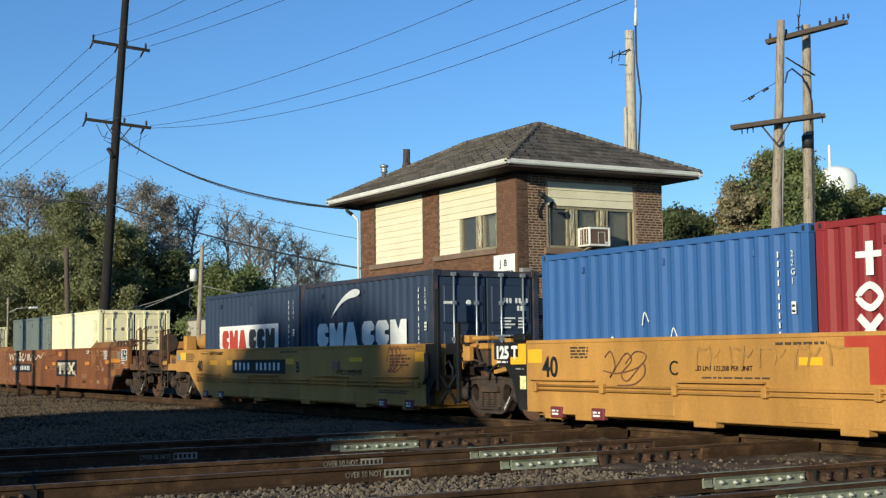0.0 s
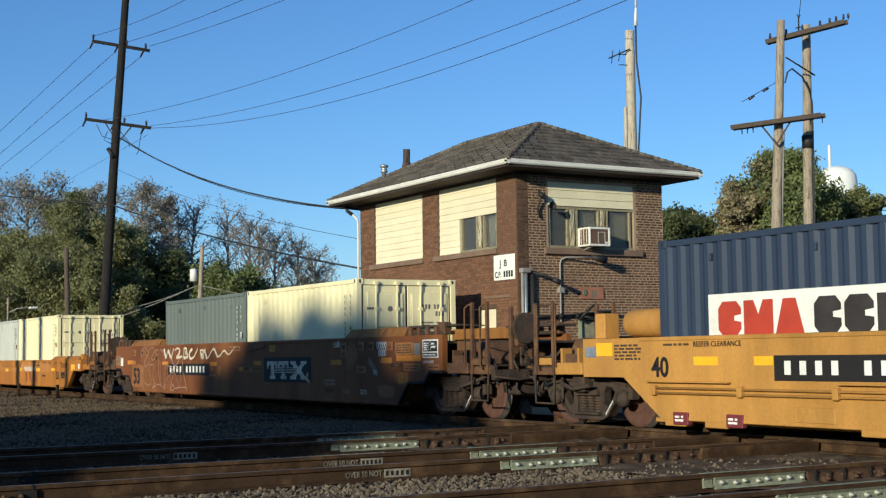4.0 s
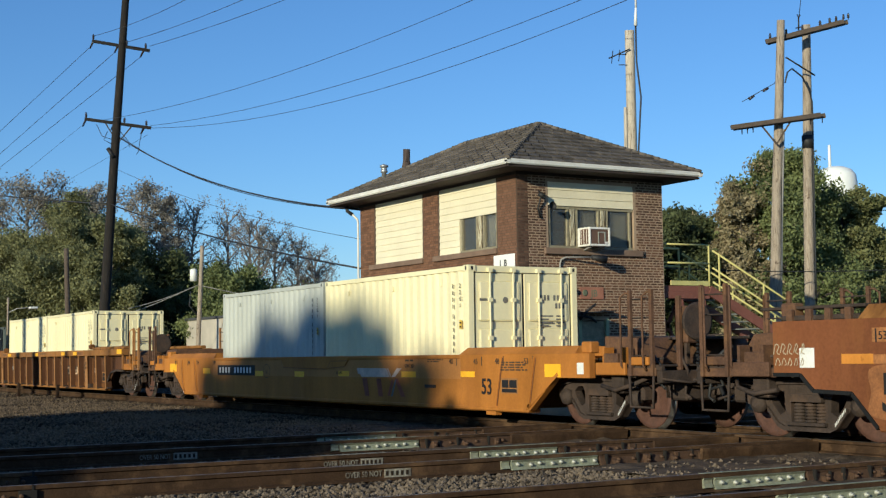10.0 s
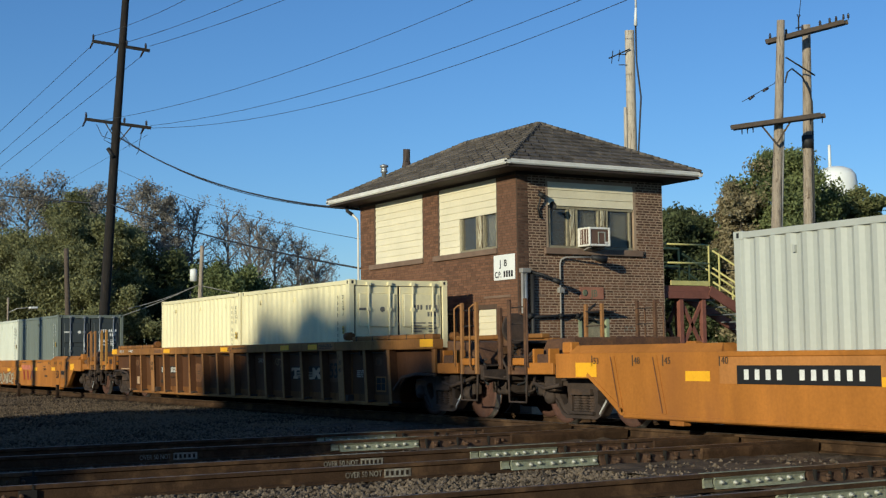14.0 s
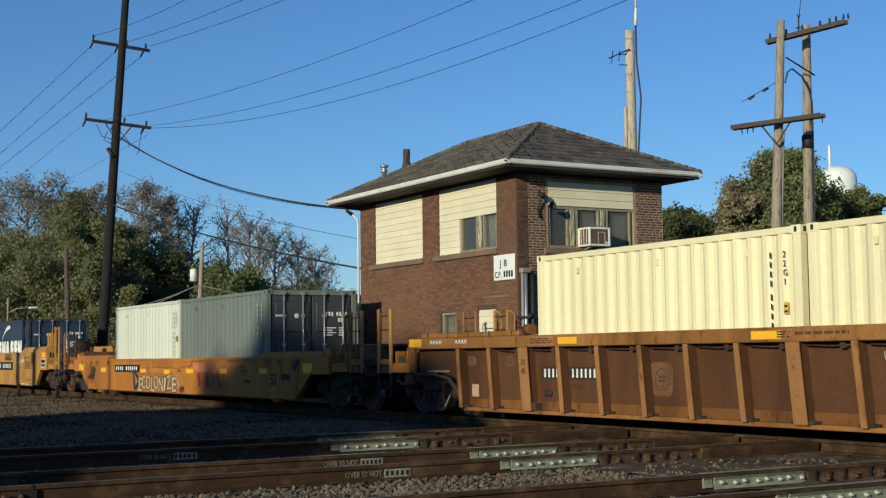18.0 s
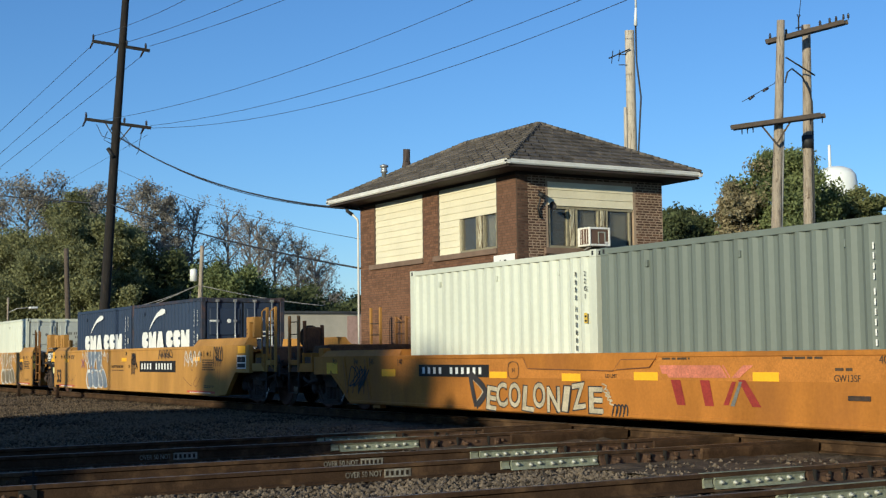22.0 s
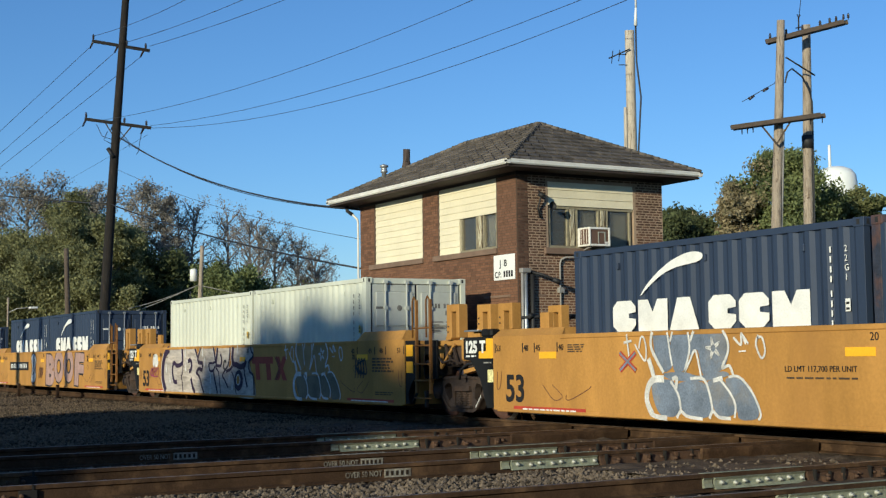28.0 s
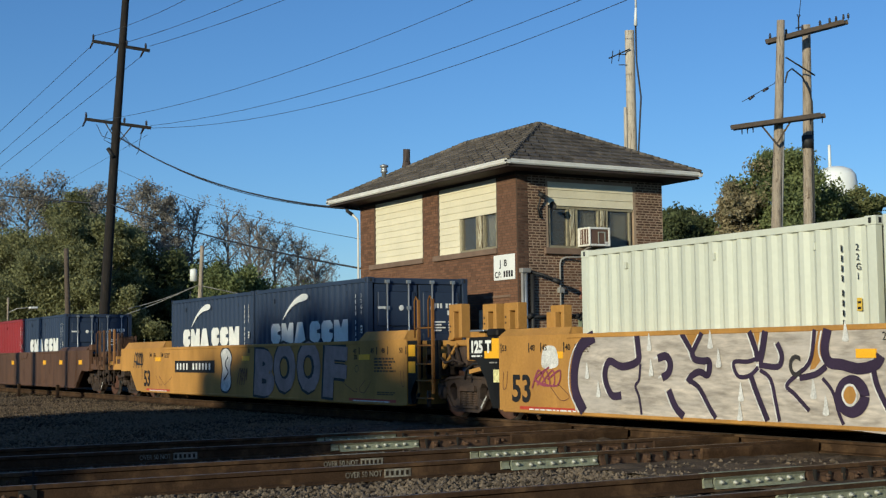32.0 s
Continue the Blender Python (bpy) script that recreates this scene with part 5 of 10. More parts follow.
for k in range(6):
    a = k * math.pi / 3
    bm = bmesh.new()
    tube(bm, (5.0 * math.cos(a), 5.0 * math.sin(a), 0), (4.7 * math.cos(a), 4.7 * math.sin(a), 37.5), 0.35, n=8)
    part("leg", bm, TANKWHITE, wt)
bm = bmesh.new()
tube(bm, (-0.5, -1.6, 48.2), (-0.5, -1.6, 54.2), 0.4, 0.36, n=8)
part("aerial", bm, TANKWHITE, wt, "white aerial tube on the tank")
lp2 = pole("yard_lamp", "short yard post with an arm lamp", (-73.9, 16.5, -0.34), (-73.85, 16.5, 4.5), 0.06, 0.05, POLEGREY, "lamp post")
bm = bmesh.new()
path(bm, [Vector((0.05, 0.05, 4.05)), Vector((0.25, 0.42, 4.25)), Vector((0.62, 1.05, 4.3))], 0.03)
part("arm", bm, PIPEGREY, lp2, "grey lamp arm")
boxpart("lamp_head", GUTTER, lp2, 0.5, 0.86, 0.95, 1.4, 4.22, 4.34, 0.04, "pale lamp head")
for x, y in ((-52.2, 12.1), (-47.6, 12.35)):
    sw = thing("track_stub", "short rusty stub post beside the track", "post", (x, y, -0.2))
    boxpart("stub", RAILRUST, sw, -0.05, 0.05, -0.05, 0.05, 0, 0.5, 0.008)
    boxpart("foot", RAILRUST, sw, -0.12, 0.12, -0.1, 0.1, 0, 0.08, 0.008)

# ---- trees ----
def woods(label, rows, m, **kw):
    for k, (x, y, h, spr) in enumerate(rows):
        tree("tree", label, (x, y, -0.34), h, spr, int(abs(x) * 7 + h * 13) + k, m, **kw)


woods("broad olive-green tree at the wood edge", ((-99.2, 19.3, 8.8, 4.4), (-97.6, 22.1, 9.4, 3.8), (-92.3, 25.0, 11.6, 3.3), (-84.1, 25.3, 9.9, 2.3), (-86.5, 21.5, 7.0, 3.2), (-95, 27.5, 10.2, 3.2)), LEAFOLIVE, limbs=22, per=56, size=0.095, low=0.06, trunk=0.3, clump=0.105)
woods("tall thinning tree with dry leaves on fine branches", ((-101.5, 24.2, 15.6, 2.7), (-101.8, 26.2, 15.2, 2.3), (-104.5, 19.2, 13.4, 2.4), (-100.5, 28.2, 15.2, 2.0), (-104.6, 29.6, 16.4, 1.8), (-98.0, 31.4, 15.8, 2.2), (-98.2, 33.3, 14.6, 1.8), (-103, 21.4, 14.0, 2.4)), LEAFDRY, limbs=28, per=12, size=0.095, low=0.35, leafy=0.85, trunk=0.26, barktop=0.6, clump=0.12, twig=0.055, topleaf=0.5)
woods("nearly bare grey tree with a few dry leaves", ((-100.7, 36.5, 14.8, 2.3), (-99.4, 38.8, 14.2, 2.1), (-93.8, 38.4, 12.8, 2.3), (-97.4, 42.2, 12.4, 2.3), (-99.5, 34.8, 14.0, 2.0), (-96.5, 40.5, 12.8, 2.1), (-95, 44.5, 10.2, 2.3), (-97, 43.6, 11.4, 2.0), (-101, 47.4, 9.6, 2.2)), LEAFDRY, limbs=26, per=6, size=0.08, low=0.25, leafy=0.6, trunk=0.26, barktop=0.51, clump=0.12, twig=0.07, topleaf=0.35)
woods("dark green bushy tree at the wood edge", ((-92.1, 30.6, 7.8, 3.2), (-100.9, 46.2, 5.2, 2.8), (-99.1, 50.5, 5.0, 3.2), (-88, 36.5, 4.8, 3.2), (-90, 43.5, 4.4, 3.2), (-96, 34, 7.4, 3.2), (-56, 52, 4.8, 3.6), (-93, 39.5, 5.4, 3.2)), LEAFDARK, limbs=20, per=36, size=0.12, low=0.05, clump=0.11)
woods("low bright green bushy tree", ((-80.2, 31.8, 6.4, 2.2), ), LEAF, limbs=18, per=50, size=0.10, low=0.06, clump=0.13)
tree("tree", "large broad green tree turning tan on one side", (-44.4, 43.8, -0.34), 10.6, 3.1, 33, LEAF, limbs=44, per=48, size=0.078, low=0.05, trunk=0.3, tan=(-0.35, -0.85, 0.05, 1.5), clump=0.075, cone=0.42)
woods("broad green tree behind the paired poles", ((-45.3, 46.9, 9.0, 1.6), (-45.5, 48.6, 9.5, 1.7), (-45.7, 49.8, 8.2, 1.6)), LEAFMID, limbs=26, per=46, size=0.08, low=0.05, trunk=0.25, clump=0.085)
woods("small tree with pale turning leaves", ((-44.6, 41.6, 9.4, 1.2), (-44.9, 40.9, 7.6, 0.9)), LEAFTAN, limbs=26, per=20, size=0.085, low=0.1, trunk=0.14, clump=0.1)
woods("dark green tree behind the stair", ((-47.2, 40.2, 7.7, 1.9), (-46.0, 37.2, 7.4, 2.0), (-50, 39.5, 5.5, 2.4), (-46.6, 42.0, 6.2, 1.5)), LEAFDARK, limbs=26, per=46, size=0.08, low=0.05, trunk=0.22, clump=0.12)
woods("pale olive distant tree", ((-62, 70, 7.6, 3.6), ), LEAFOLIVE, limbs=16, per=40, size=0.16, low=0.1)
# trees behind the camera stand between the low sun and the tracks
woods("tall dense leafy tree far behind the camera", [(3.5 + i * 1.14, -58.0 - 2.6 * (i % 2), (18.9, 19.2, 20.2, 19.8, 20.7, 20.0, 20.9, 20.1, 20.3)[i], 2.3) for i in range(9)], LEAFDARK, limbs=48, per=14, size=0.5, low=0.02, trunk=0.4, clump=0.13)
woods("thin-topped tree far behind the camera", ((4.2, -59.2, 21.4, 1.9), (5.6, -60.6, 22.0, 2.0), (7.0, -59.2, 22.4, 2.0), (8.4, -60.6, 22.8, 2.0), (9.8, -59.0, 22.9, 2.0), (11.2, -60.4, 22.8, 2.0), (12.4, -59.4, 22.2, 1.9)), LEAFDARK, limbs=34, per=10, size=0.34, low=0.2, trunk=0.3, clump=0.12)
# added belt of trees, never in view: cuts sky light to deepen the shade
rw = np.random.default_rng(77)
belt_c, belt_t = [], []
for i in range(64):
    x, y, h = -190 + 6 * i + rw.uniform(-2, 2), -66 + rw.uniform(-4, 3), rw.uniform(11.0, 14.0)
    belt_t.append(((x, y, -0.4), (x + rw.uniform(-0.4, 0.4), y, h * 0.8), 0.3, 0.08))
    for k in range(46):
        u = rw.uniform(0.04, 1.0)
        r = 3.9 * (1.15 - u) ** 0.5
        belt_c.append((x + rw.normal(0, r * 0.5), y + rw.normal(0, r * 0.5), u * h))
belt = thing("woods_edge", "added unseen belt of dark trees that blocks low sky light", "woods", kind="stuff")
for nm, me in (("trunks", tubes_mesh("trunks", belt_t, BARK)), ("foliage", leaves_mesh("foliage", belt_c, 9, 0.75, 0.55, LEAFDARK, rw))):
    new(nm, me).parent = belt
woods("leafy tree beside the tracks behind the camera", ((-16.6, -14.3, 6.2, 1.7), (-14.2, -14.3, 6.6, 2.0), (-11.4, -14.5, 6.6, 2.0), (-8.6, -14.5, 6.4, 1.8), (-6.8, -14.4, 6.1, 1.3)), LEAFDARK, limbs=30, per=14, size=0.4, low=0.06, trunk=0.28)
for x, h, r in ((-40.9, 10.4, 0.32), (-38.3, 10.6, 0.29), (-33.7, 11.2, 0.2), (-28.6, 10.6, 0.10)):
    pole("line_pole", "dark wooden line pole beside the tracks behind the camera", (x, -14.3, -0.34), (x + 0.1, -14.3, h), r, r * 0.8, POLEDARK)


# ---- train: materials ----
def paint(name, col, rust, amt, var=0.22, streaks=True):
    known = name in MATS
    m = mat(name, [1.06 * v for v in col], 0.6, var=var, scale=0.9, fine=22, bump=0.12, dirt=rust, dirt_amt=amt, stretch=(1.0, 1.0, 0.28), per=0.04, spec=0.16, even=True)
    if not known and streaks:
        weather(m, 1.7, (1.5, 1.0, 0.25), 0.53, 0.70, (0.55, 0.5, 0.48))
        weather(m, 6.0, (1.0, 1.0, 0.6), 0.60, 0.68, (0.62, 0.55, 0.5))
    return m


YEL = paint("yellow_car_paint", (0.415, 0.212, 0.05), (0.33, 0.165, 0.045), 0.42, 0.26, False)
ORANGE = paint("orange_car_paint", (0.37, 0.143, 0.023), (0.27, 0.105, 0.028), 0.42, 0.28, False)
RUSTC = paint("rust_red_car_paint", (0.158, 0.057, 0.022), (0.25, 0.105, 0.03), 0.5, 0.35, False)
SPRAYFADE2 = mat("dusty_cream_spray", (0.44, 0.37, 0.25), 0.7, var=0.3, scale=5, bump=0)
SPRAYFADE = mat("faded_white_spray", (0.42, 0.34, 0.25), 0.7, var=0.35, scale=5, bump=0)
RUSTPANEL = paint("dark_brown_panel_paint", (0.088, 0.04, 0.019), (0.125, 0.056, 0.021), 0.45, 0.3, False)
RUSTE = paint("dull_brown_car_paint", (0.15, 0.064, 0.02), (0.27, 0.12, 0.03), 0.42, 0.4)
CHORD = paint("tan_brown_chord_paint", (0.25, 0.114, 0.03), (0.16, 0.07, 0.025), 0.42, 0.35)
DARKCAR = paint("dark_brown_car_paint", (0.10, 0.055, 0.035), (0.16, 0.08, 0.04), 0.4)
BLACKP = paint("black_car_paint", (0.013, 0.013, 0.013), (0.045, 0.034, 0.027), 0.25)
RUSTPOST = mat("rust_brown_end_steel", (0.10, 0.05, 0.027), 0.8, 0.05, var=0.35, scale=4, fine=30, dirt=(0.22, 0.11, 0.04), dirt_amt=0.4)
GEAR = mat("grimy_running_gear", (0.048, 0.033, 0.025), 0.85, 0.1, var=0.4, scale=4, fine=40, dirt=(0.105, 0.062, 0.038), dirt_amt=0.4)
WHEEL = mat("rusty_wheel_steel", (0.105, 0.05, 0.034), 0.75, 0.15, var=0.25, scale=6, fine=30, dirt=(0.08, 0.05, 0.035), dirt_amt=0.3)
DECALY = mat("yellow_reflector", (0.88, 0.44, 0.008), 0.5, var=0.08, bump=0)
LABELY = mat("yellow_label_plate", (0.66, 0.44, 0.05), 0.55, var=0.15, bump=0)
DECALW = mat("white_decal", (0.76, 0.75, 0.70), 0.6, var=0.12, scale=3, bump=0)
DECALR = mat("red_decal", (0.42, 0.05, 0.025), 0.6, var=0.12, bump=0)
MAROON = mat("maroon_jacking_pad", (0.16, 0.03, 0.035), 0.6, var=0.15)
PRINT = mat("dark_small_print", (0.07, 0.045, 0.025), 0.7, var=0.2, bump=0)
SPRAYW = mat("white_spray_paint", (0.62, 0.60, 0.56), 0.7, var=0.25, scale=5, bump=0)
MARKRED = mat("aged_red_mark_paint", (0.34, 0.05, 0.025), 0.7, var=0.25, scale=4, bump=0)
SPRAYG = mat("silver_spray_paint", (0.44, 0.38, 0.315), 0.6, var=0.4, scale=2.2, fine=9, bump=0, dirt=(0.55, 0.49, 0.43), dirt_amt=0.5, stretch=(0.5, 1, 2.5))
SPRAYP = mat("purple_spray_paint", (0.032, 0.018, 0.042), 0.7, var=0.25, bump=0)
SPRAYK = mat("black_spray_paint", (0.035, 0.03, 0.03), 0.7, var=0.3, bump=0)
SPRAYB = mat("grey_blue_spray_paint", (0.16, 0.19, 0.24), 0.7, var=0.35, scale=2, bump=0, dirt=(0.26, 0.22, 0.16), dirt_amt=0.4)
SPRAYTAUPE = mat("taupe_spray_paint", (0.17, 0.135, 0.085), 0.7, var=0.35, scale=2, bump=0, dirt=(0.24, 0.18, 0.10), dirt_amt=0.4)
SPRAYPK = mat("pinkish_spray_paint", (0.38, 0.245, 0.205), 0.7, var=0.25, bump=0)
SPRAYV = mat("violet_red_spray_paint", (0.24, 0.05, 0.08), 0.7, var=0.3, bump=0)
SPRAYBR = mat("brown_pen", (0.14, 0.06, 0.03), 0.7, var=0.2, bump=0)
NS = -1.46
TREAD = mat("bright_wheel_tread", (0.5, 0.46, 0.42), 0.3, 0.9, var=0.15, bump=0.05)


def con(name, col, dirty, amt):
    return mat(name, col, 0.5, var=0.10, scale=0.8, fine=14, bump=0.06, dirt=dirty, dirt_amt=amt, stretch=(1, 1, 0.2), per=0.03, spec=0.22, even=True)


CREAM = con("cream_container_paint", (0.78, 0.70, 0.43), (0.5, 0.42, 0.26), 0.12)
GREYC = con("blue_grey_container_paint", (0.13, 0.148, 0.136), (0.10, 0.11, 0.11), 0.2)
PALEG = con("pale_grey_container_paint", (0.45, 0.46, 0.41), (0.30, 0.31, 0.29), 0.15)
WHITEG = con("off_white_container_paint", (0.57, 0.58, 0.48), (0.42, 0.41, 0.33), 0.12)
GREENG = con("grey_green_container_paint", (0.155, 0.176, 0.152), (0.12, 0.13, 0.11), 0.2)
BLUE = con("blue_container_paint", (0.045, 0.115, 0.30), (0.10, 0.13, 0.22), 0.2)
NAVY = con("navy_container_paint", (0.032, 0.046, 0.080), (0.045, 0.05, 0.07), 0.25)
REDC = con("dull_red_container_paint", (0.24, 0.028, 0.03), (0.17, 0.03, 0.03), 0.2)
DOORINK = mat("worn_grey_door_print", (0.16, 0.15, 0.13), 0.7, var=0.3, bump=0)
GASKET = mat("black_door_gasket", (0.02, 0.02, 0.02), 0.7, var=0.1, bump=0)
TRAIN, WHEELS = [], []


def ribbon(bm, pts, w, y):
    """A flat painted stroke on the near side, through points given as (x, z)."""
    pts = [Vector((p[0], p[1])) for p in pts]
    n = len(pts)
    vs = []
    for i, p in enumerate(pts):
        d = (pts[min(n - 1, i + 1)] - pts[max(0, i - 1)])
        d = d.normalized() if d.length > 1e-6 else Vector((1, 0))
        s = Vector((-d.y, d.x)) * w / 2
        vs.append((bm.verts.new((p.x + s.x, y, p.y + s.y)), bm.verts.new((p.x - s.x, y, p.y - s.y))))
    fs = [bm.faces.new((a[0], a[1], b[1], b[0])) for a, b in zip(vs, vs[1:])]
    for f in fs:
        f.normal_update()
        if f.normal.y > 0:
            f.normal_flip()


def smooth(pts, k=6, closed=False):
    """A soft curve through points given as (x, z)."""
    n = len(pts)
    out = []
    rng = range(n if closed else n - 1)
    for i in rng:
        if closed:
            p = [pts[(i + j) % n] for j in (-1, 0, 1, 2)]
        else:
            p = [pts[max(0, i - 1)], pts[i], pts[i + 1], pts[min(n - 1, i + 2)]]
        for j in range(k):
            t = j / k
            out.append(tuple(0.5 * (2 * p[1][c] + (p[2][c] - p[0][c]) * t + (2 * p[0][c] - 5 * p[1][c] + 4 * p[2][c] - p[3][c]) * t * t + (3 * p[1][c] - p[0][c] - 3 * p[2][c] + p[3][c]) * t ** 3) for c in (0, 1)))
    out.append(pts[0] if closed else pts[-1])
    return out


LAYER = [0]


def stroke(par, name, m, pts, w, y=NS - 0.012, closed=False, label=""):
    bm = bmesh.new()
    LAYER[0] = (LAYER[0] + 1) % 12
    y -= 0.0003 * LAYER[0]
    ribbon(bm, smooth(pts, 6, closed), w, y)
    return part(name, bm, m, par, label)


def blob(par, name, m, pts, y=NS - 0.008, label="", closed=True, soft=True):
    """A flat painted patch with a soft outline."""
    bm = bmesh.new()
    vs = [bm.verts.new((x, y, z)) for x, z in (smooth(pts, 5, True)[:-1] if soft else pts)]
    f = bm.faces.new(vs)
    f.normal_update()
    if f.normal.y > 0:
        f.normal_flip()
    bmesh.ops.triangulate(bm, faces=[f])
    return part(name, bm, m, par, label)


def plate(par, name, m, x0, x1, z0, z1, lev=1, label="", y=NS):
    return boxpart(name, m, par, x0, x1, y - 0.003 - 0.003 * lev, y + 0.004, z0, z1, 0, label)


def words(par, text, m, x, z, size, squeeze=1.0, y=NS - 0.010, name="stencil", bold=0.0, label=""):
    return lettering(name, text, size / 0.70, m, par, face_y(x, y, z), label, squeeze, bold)


def dashes(par, m, x0, x1, z0, z1, rows, seed=0, y=NS - 0.005, name="small_print"):
    """Lines of small print that cannot be read, as plain bars."""
    rng = random.Random(seed)
    bm = bmesh.new()
    h = (z1 - z0) / rows
    for r in range(rows):
        x = x0
        end = x1 - rng.uniform(0, 0.25) * (x1 - x0) * (rows > 1)
        while x < end:
            w = min(rng.uniform(0.06, 0.2), end - x)
            box(bm, x, x + w, y - 0.002, y, z0 + r * h + h * 0.2, z0 + r * h + h * 0.8)
            x += w + 0.035
    return tagged(part(name, bm, m, par), kind="stuff")


def numberboard(par, x0, x1, z0, z1, split=0.42):
    """Black board; its marks stand as plain white bars."""
    b = plate(par, "number_board", INK, x0, x1, z0, z1, 1, "black board with white marks")
    w, h = x1 - x0, z1 - z0
    n = 4
    for i in range(n):
        a = x0 + w * (0.05 + 0.33 * i / n)
        plate(b, "mark", DECALW, a + w * 0.008, a + w * 0.042, z0 + h * 0.24, z1 - h * 0.22, 3)
    for i in range(6):
        a = x0 + w * (0.46 + 0.48 * i / 6)
        plate(b, "mark", DECALW, a + w * 0.008, a + w * 0.042, z0 + h * 0.24, z1 - h * 0.22, 3)


def wheel_mesh():
    bm = bmesh.new()
    for s in (-1, 1):
        lathe(bm, [(0.08, s * 0.82), (0.12, s * 0.80), (0.30, s * 0.765), (0.385, s * 0.80), (0.452, s * 0.80), (0.46, s * 0.785), (0.464, s * 0.715), (0.492, s * 0.70), (0.492, s * 0.68), (0.38, s * 0.67), (0.30, s * 0.70), (0.12, s * 0.70), (0.09, s * 0.66)], (0, 0, 0), "y", 28)
        for k in range(3):
            a = k * 2.1
            box(bm, 0.2 * math.cos(a) - 0.02, 0.2 * math.cos(a) + 0.02, s * 0.78 - 0.012, s * 0.78 + 0.012, 0.2 * math.sin(a) - 0.02, 0.2 * math.sin(a) + 0.02)
    tube(bm, (0, -0.95, 0), (0, 0.95, 0), 0.085, n=10)
    me = bpy.data.meshes.new("wheelset")
    bm.to_mesh(me)
    bm.free()
    me.materials.append(WHEEL)
    me.materials.append(TREAD)
    for f in me.polygons:
        c = f.center
        if 0.455 < math.hypot(c.x, c.z) < 0.487 and 0.70 < abs(c.y) < 0.796:
            f.material_index = 1
    return me


def frame_mesh():
    """Cast truck side frame: one thick casting with jaws over the bearings, two windows and a spring opening."""
    half = [(0.40, 0.13), (0.52, 0.18), (0.70, 0.38), (0.765, 0.48), (0.765, 0.575), (1.015, 0.575), (1.015, 0.45), (1.11, 0.45), (1.12, 0.60), (1.0, 0.685), (0.62, 0.745), (0.36, 0.765)]
    window = [(0.40, 0.37), (0.41, 0.56), (0.47, 0.645), (0.60, 0.63), (0.68, 0.56), (0.62, 0.45), (0.50, 0.32)]
    loops = [half + [(-x, z) for x, z in reversed(half)], window, [(-x, z) for x, z in window], [(-0.30, 0.235), (0.30, 0.235), (0.30, 0.545), (-0.30, 0.545)]]
    bm = bmesh.new()
    edges = []
    for lp in loops:
        vs = [bm.verts.new((x, -0.075, z)) for x, z in lp]
        edges += [bm.edges.new((vs[i], vs[(i + 1) % len(vs)])) for i in range(len(vs))]
    bmesh.ops.triangle_fill(bm, use_beauty=True, edges=edges)
    out = bmesh.ops.extrude_face_region(bm, geom=list(bm.faces))
    for v in out["geom"]:
        if isinstance(v, bmesh.types.BMVert):
            v.co.y = 0.06
    bmesh.ops.recalc_face_normals(bm, faces=bm.faces)
    # raised flanges along the top and the bottom, spring seat and bolster lip
    for x0, z0, x1, z1 in ((-0.62, 0.745, -0.36, 0.765), (-0.36, 0.765, 0.36, 0.765), (0.36, 0.765, 0.62, 0.745), (0.62, 0.745, 1.0, 0.685), (-1.0, 0.685, -0.62, 0.745)):
        prism(bm, [(x0, z0 - 0.035), (x1, z1 - 0.035), (x1, z1 + 0.012), (x0, z0 + 0.012)], "y", -0.115, -0.076)
    for x0, z0, x1, z1 in ((-0.70, 0.38, -0.52, 0.18), (-0.52, 0.18, -0.40, 0.13), (-0.40, 0.13, 0.40, 0.13), (0.40, 0.13, 0.52, 0.18), (0.52, 0.18, 0.70, 0.38)):
        prism(bm, [(x0, z0 - 0.01), (x1, z1 - 0.01), (x1, z1 + 0.045), (x0, z0 + 0.045)], "y", -0.115, -0.076)
    box(bm, -0.34, 0.34, -0.14, -0.076, 0.195, 0.235)
    box(bm, -0.28, 0.28, -0.13, 0.08, 0.50, 0.60)
    me = bpy.data.meshes.new("side_frame")
    bm.to_mesh(me)
    bm.free()
    me.materials.append(GEAR)
    return me


def spring_mesh():
    bm = bmesh.new()
    for x in (-0.2, 0.0, 0.2):
        prof = []
        for i in range(6):
            prof += [(0.085, i * 0.042), (0.085, i * 0.042 + 0.026), (0.06, i * 0.042 + 0.03), (0.06, i * 0.042 + 0.04)]
        lathe(bm, prof, (x, 0, 0.237), "z", 10)
    me = bpy.data.meshes.new("spring_nest")
    bm.to_mesh(me)
    bm.free()
    me.materials.append(GEAR)
    return me


def cap_mesh():
    bm = bmesh.new()
    lathe(bm, [(0.13, 0.07), (0.135, 0.0), (0.12, -0.05), (0.06, -0.07), (0.05, -0.085)], (0, 0, 0), "y", 14)
    me = bpy.data.meshes.new("bearing_cap")
    bm.to_mesh(me)
    bm.free()
    me.materials.append(GEAR)
    return me


WHEELME, FRAMEME, SPRINGME, CAPME = wheel_mesh(), frame_mesh(), spring_mesh(), cap_mesh()


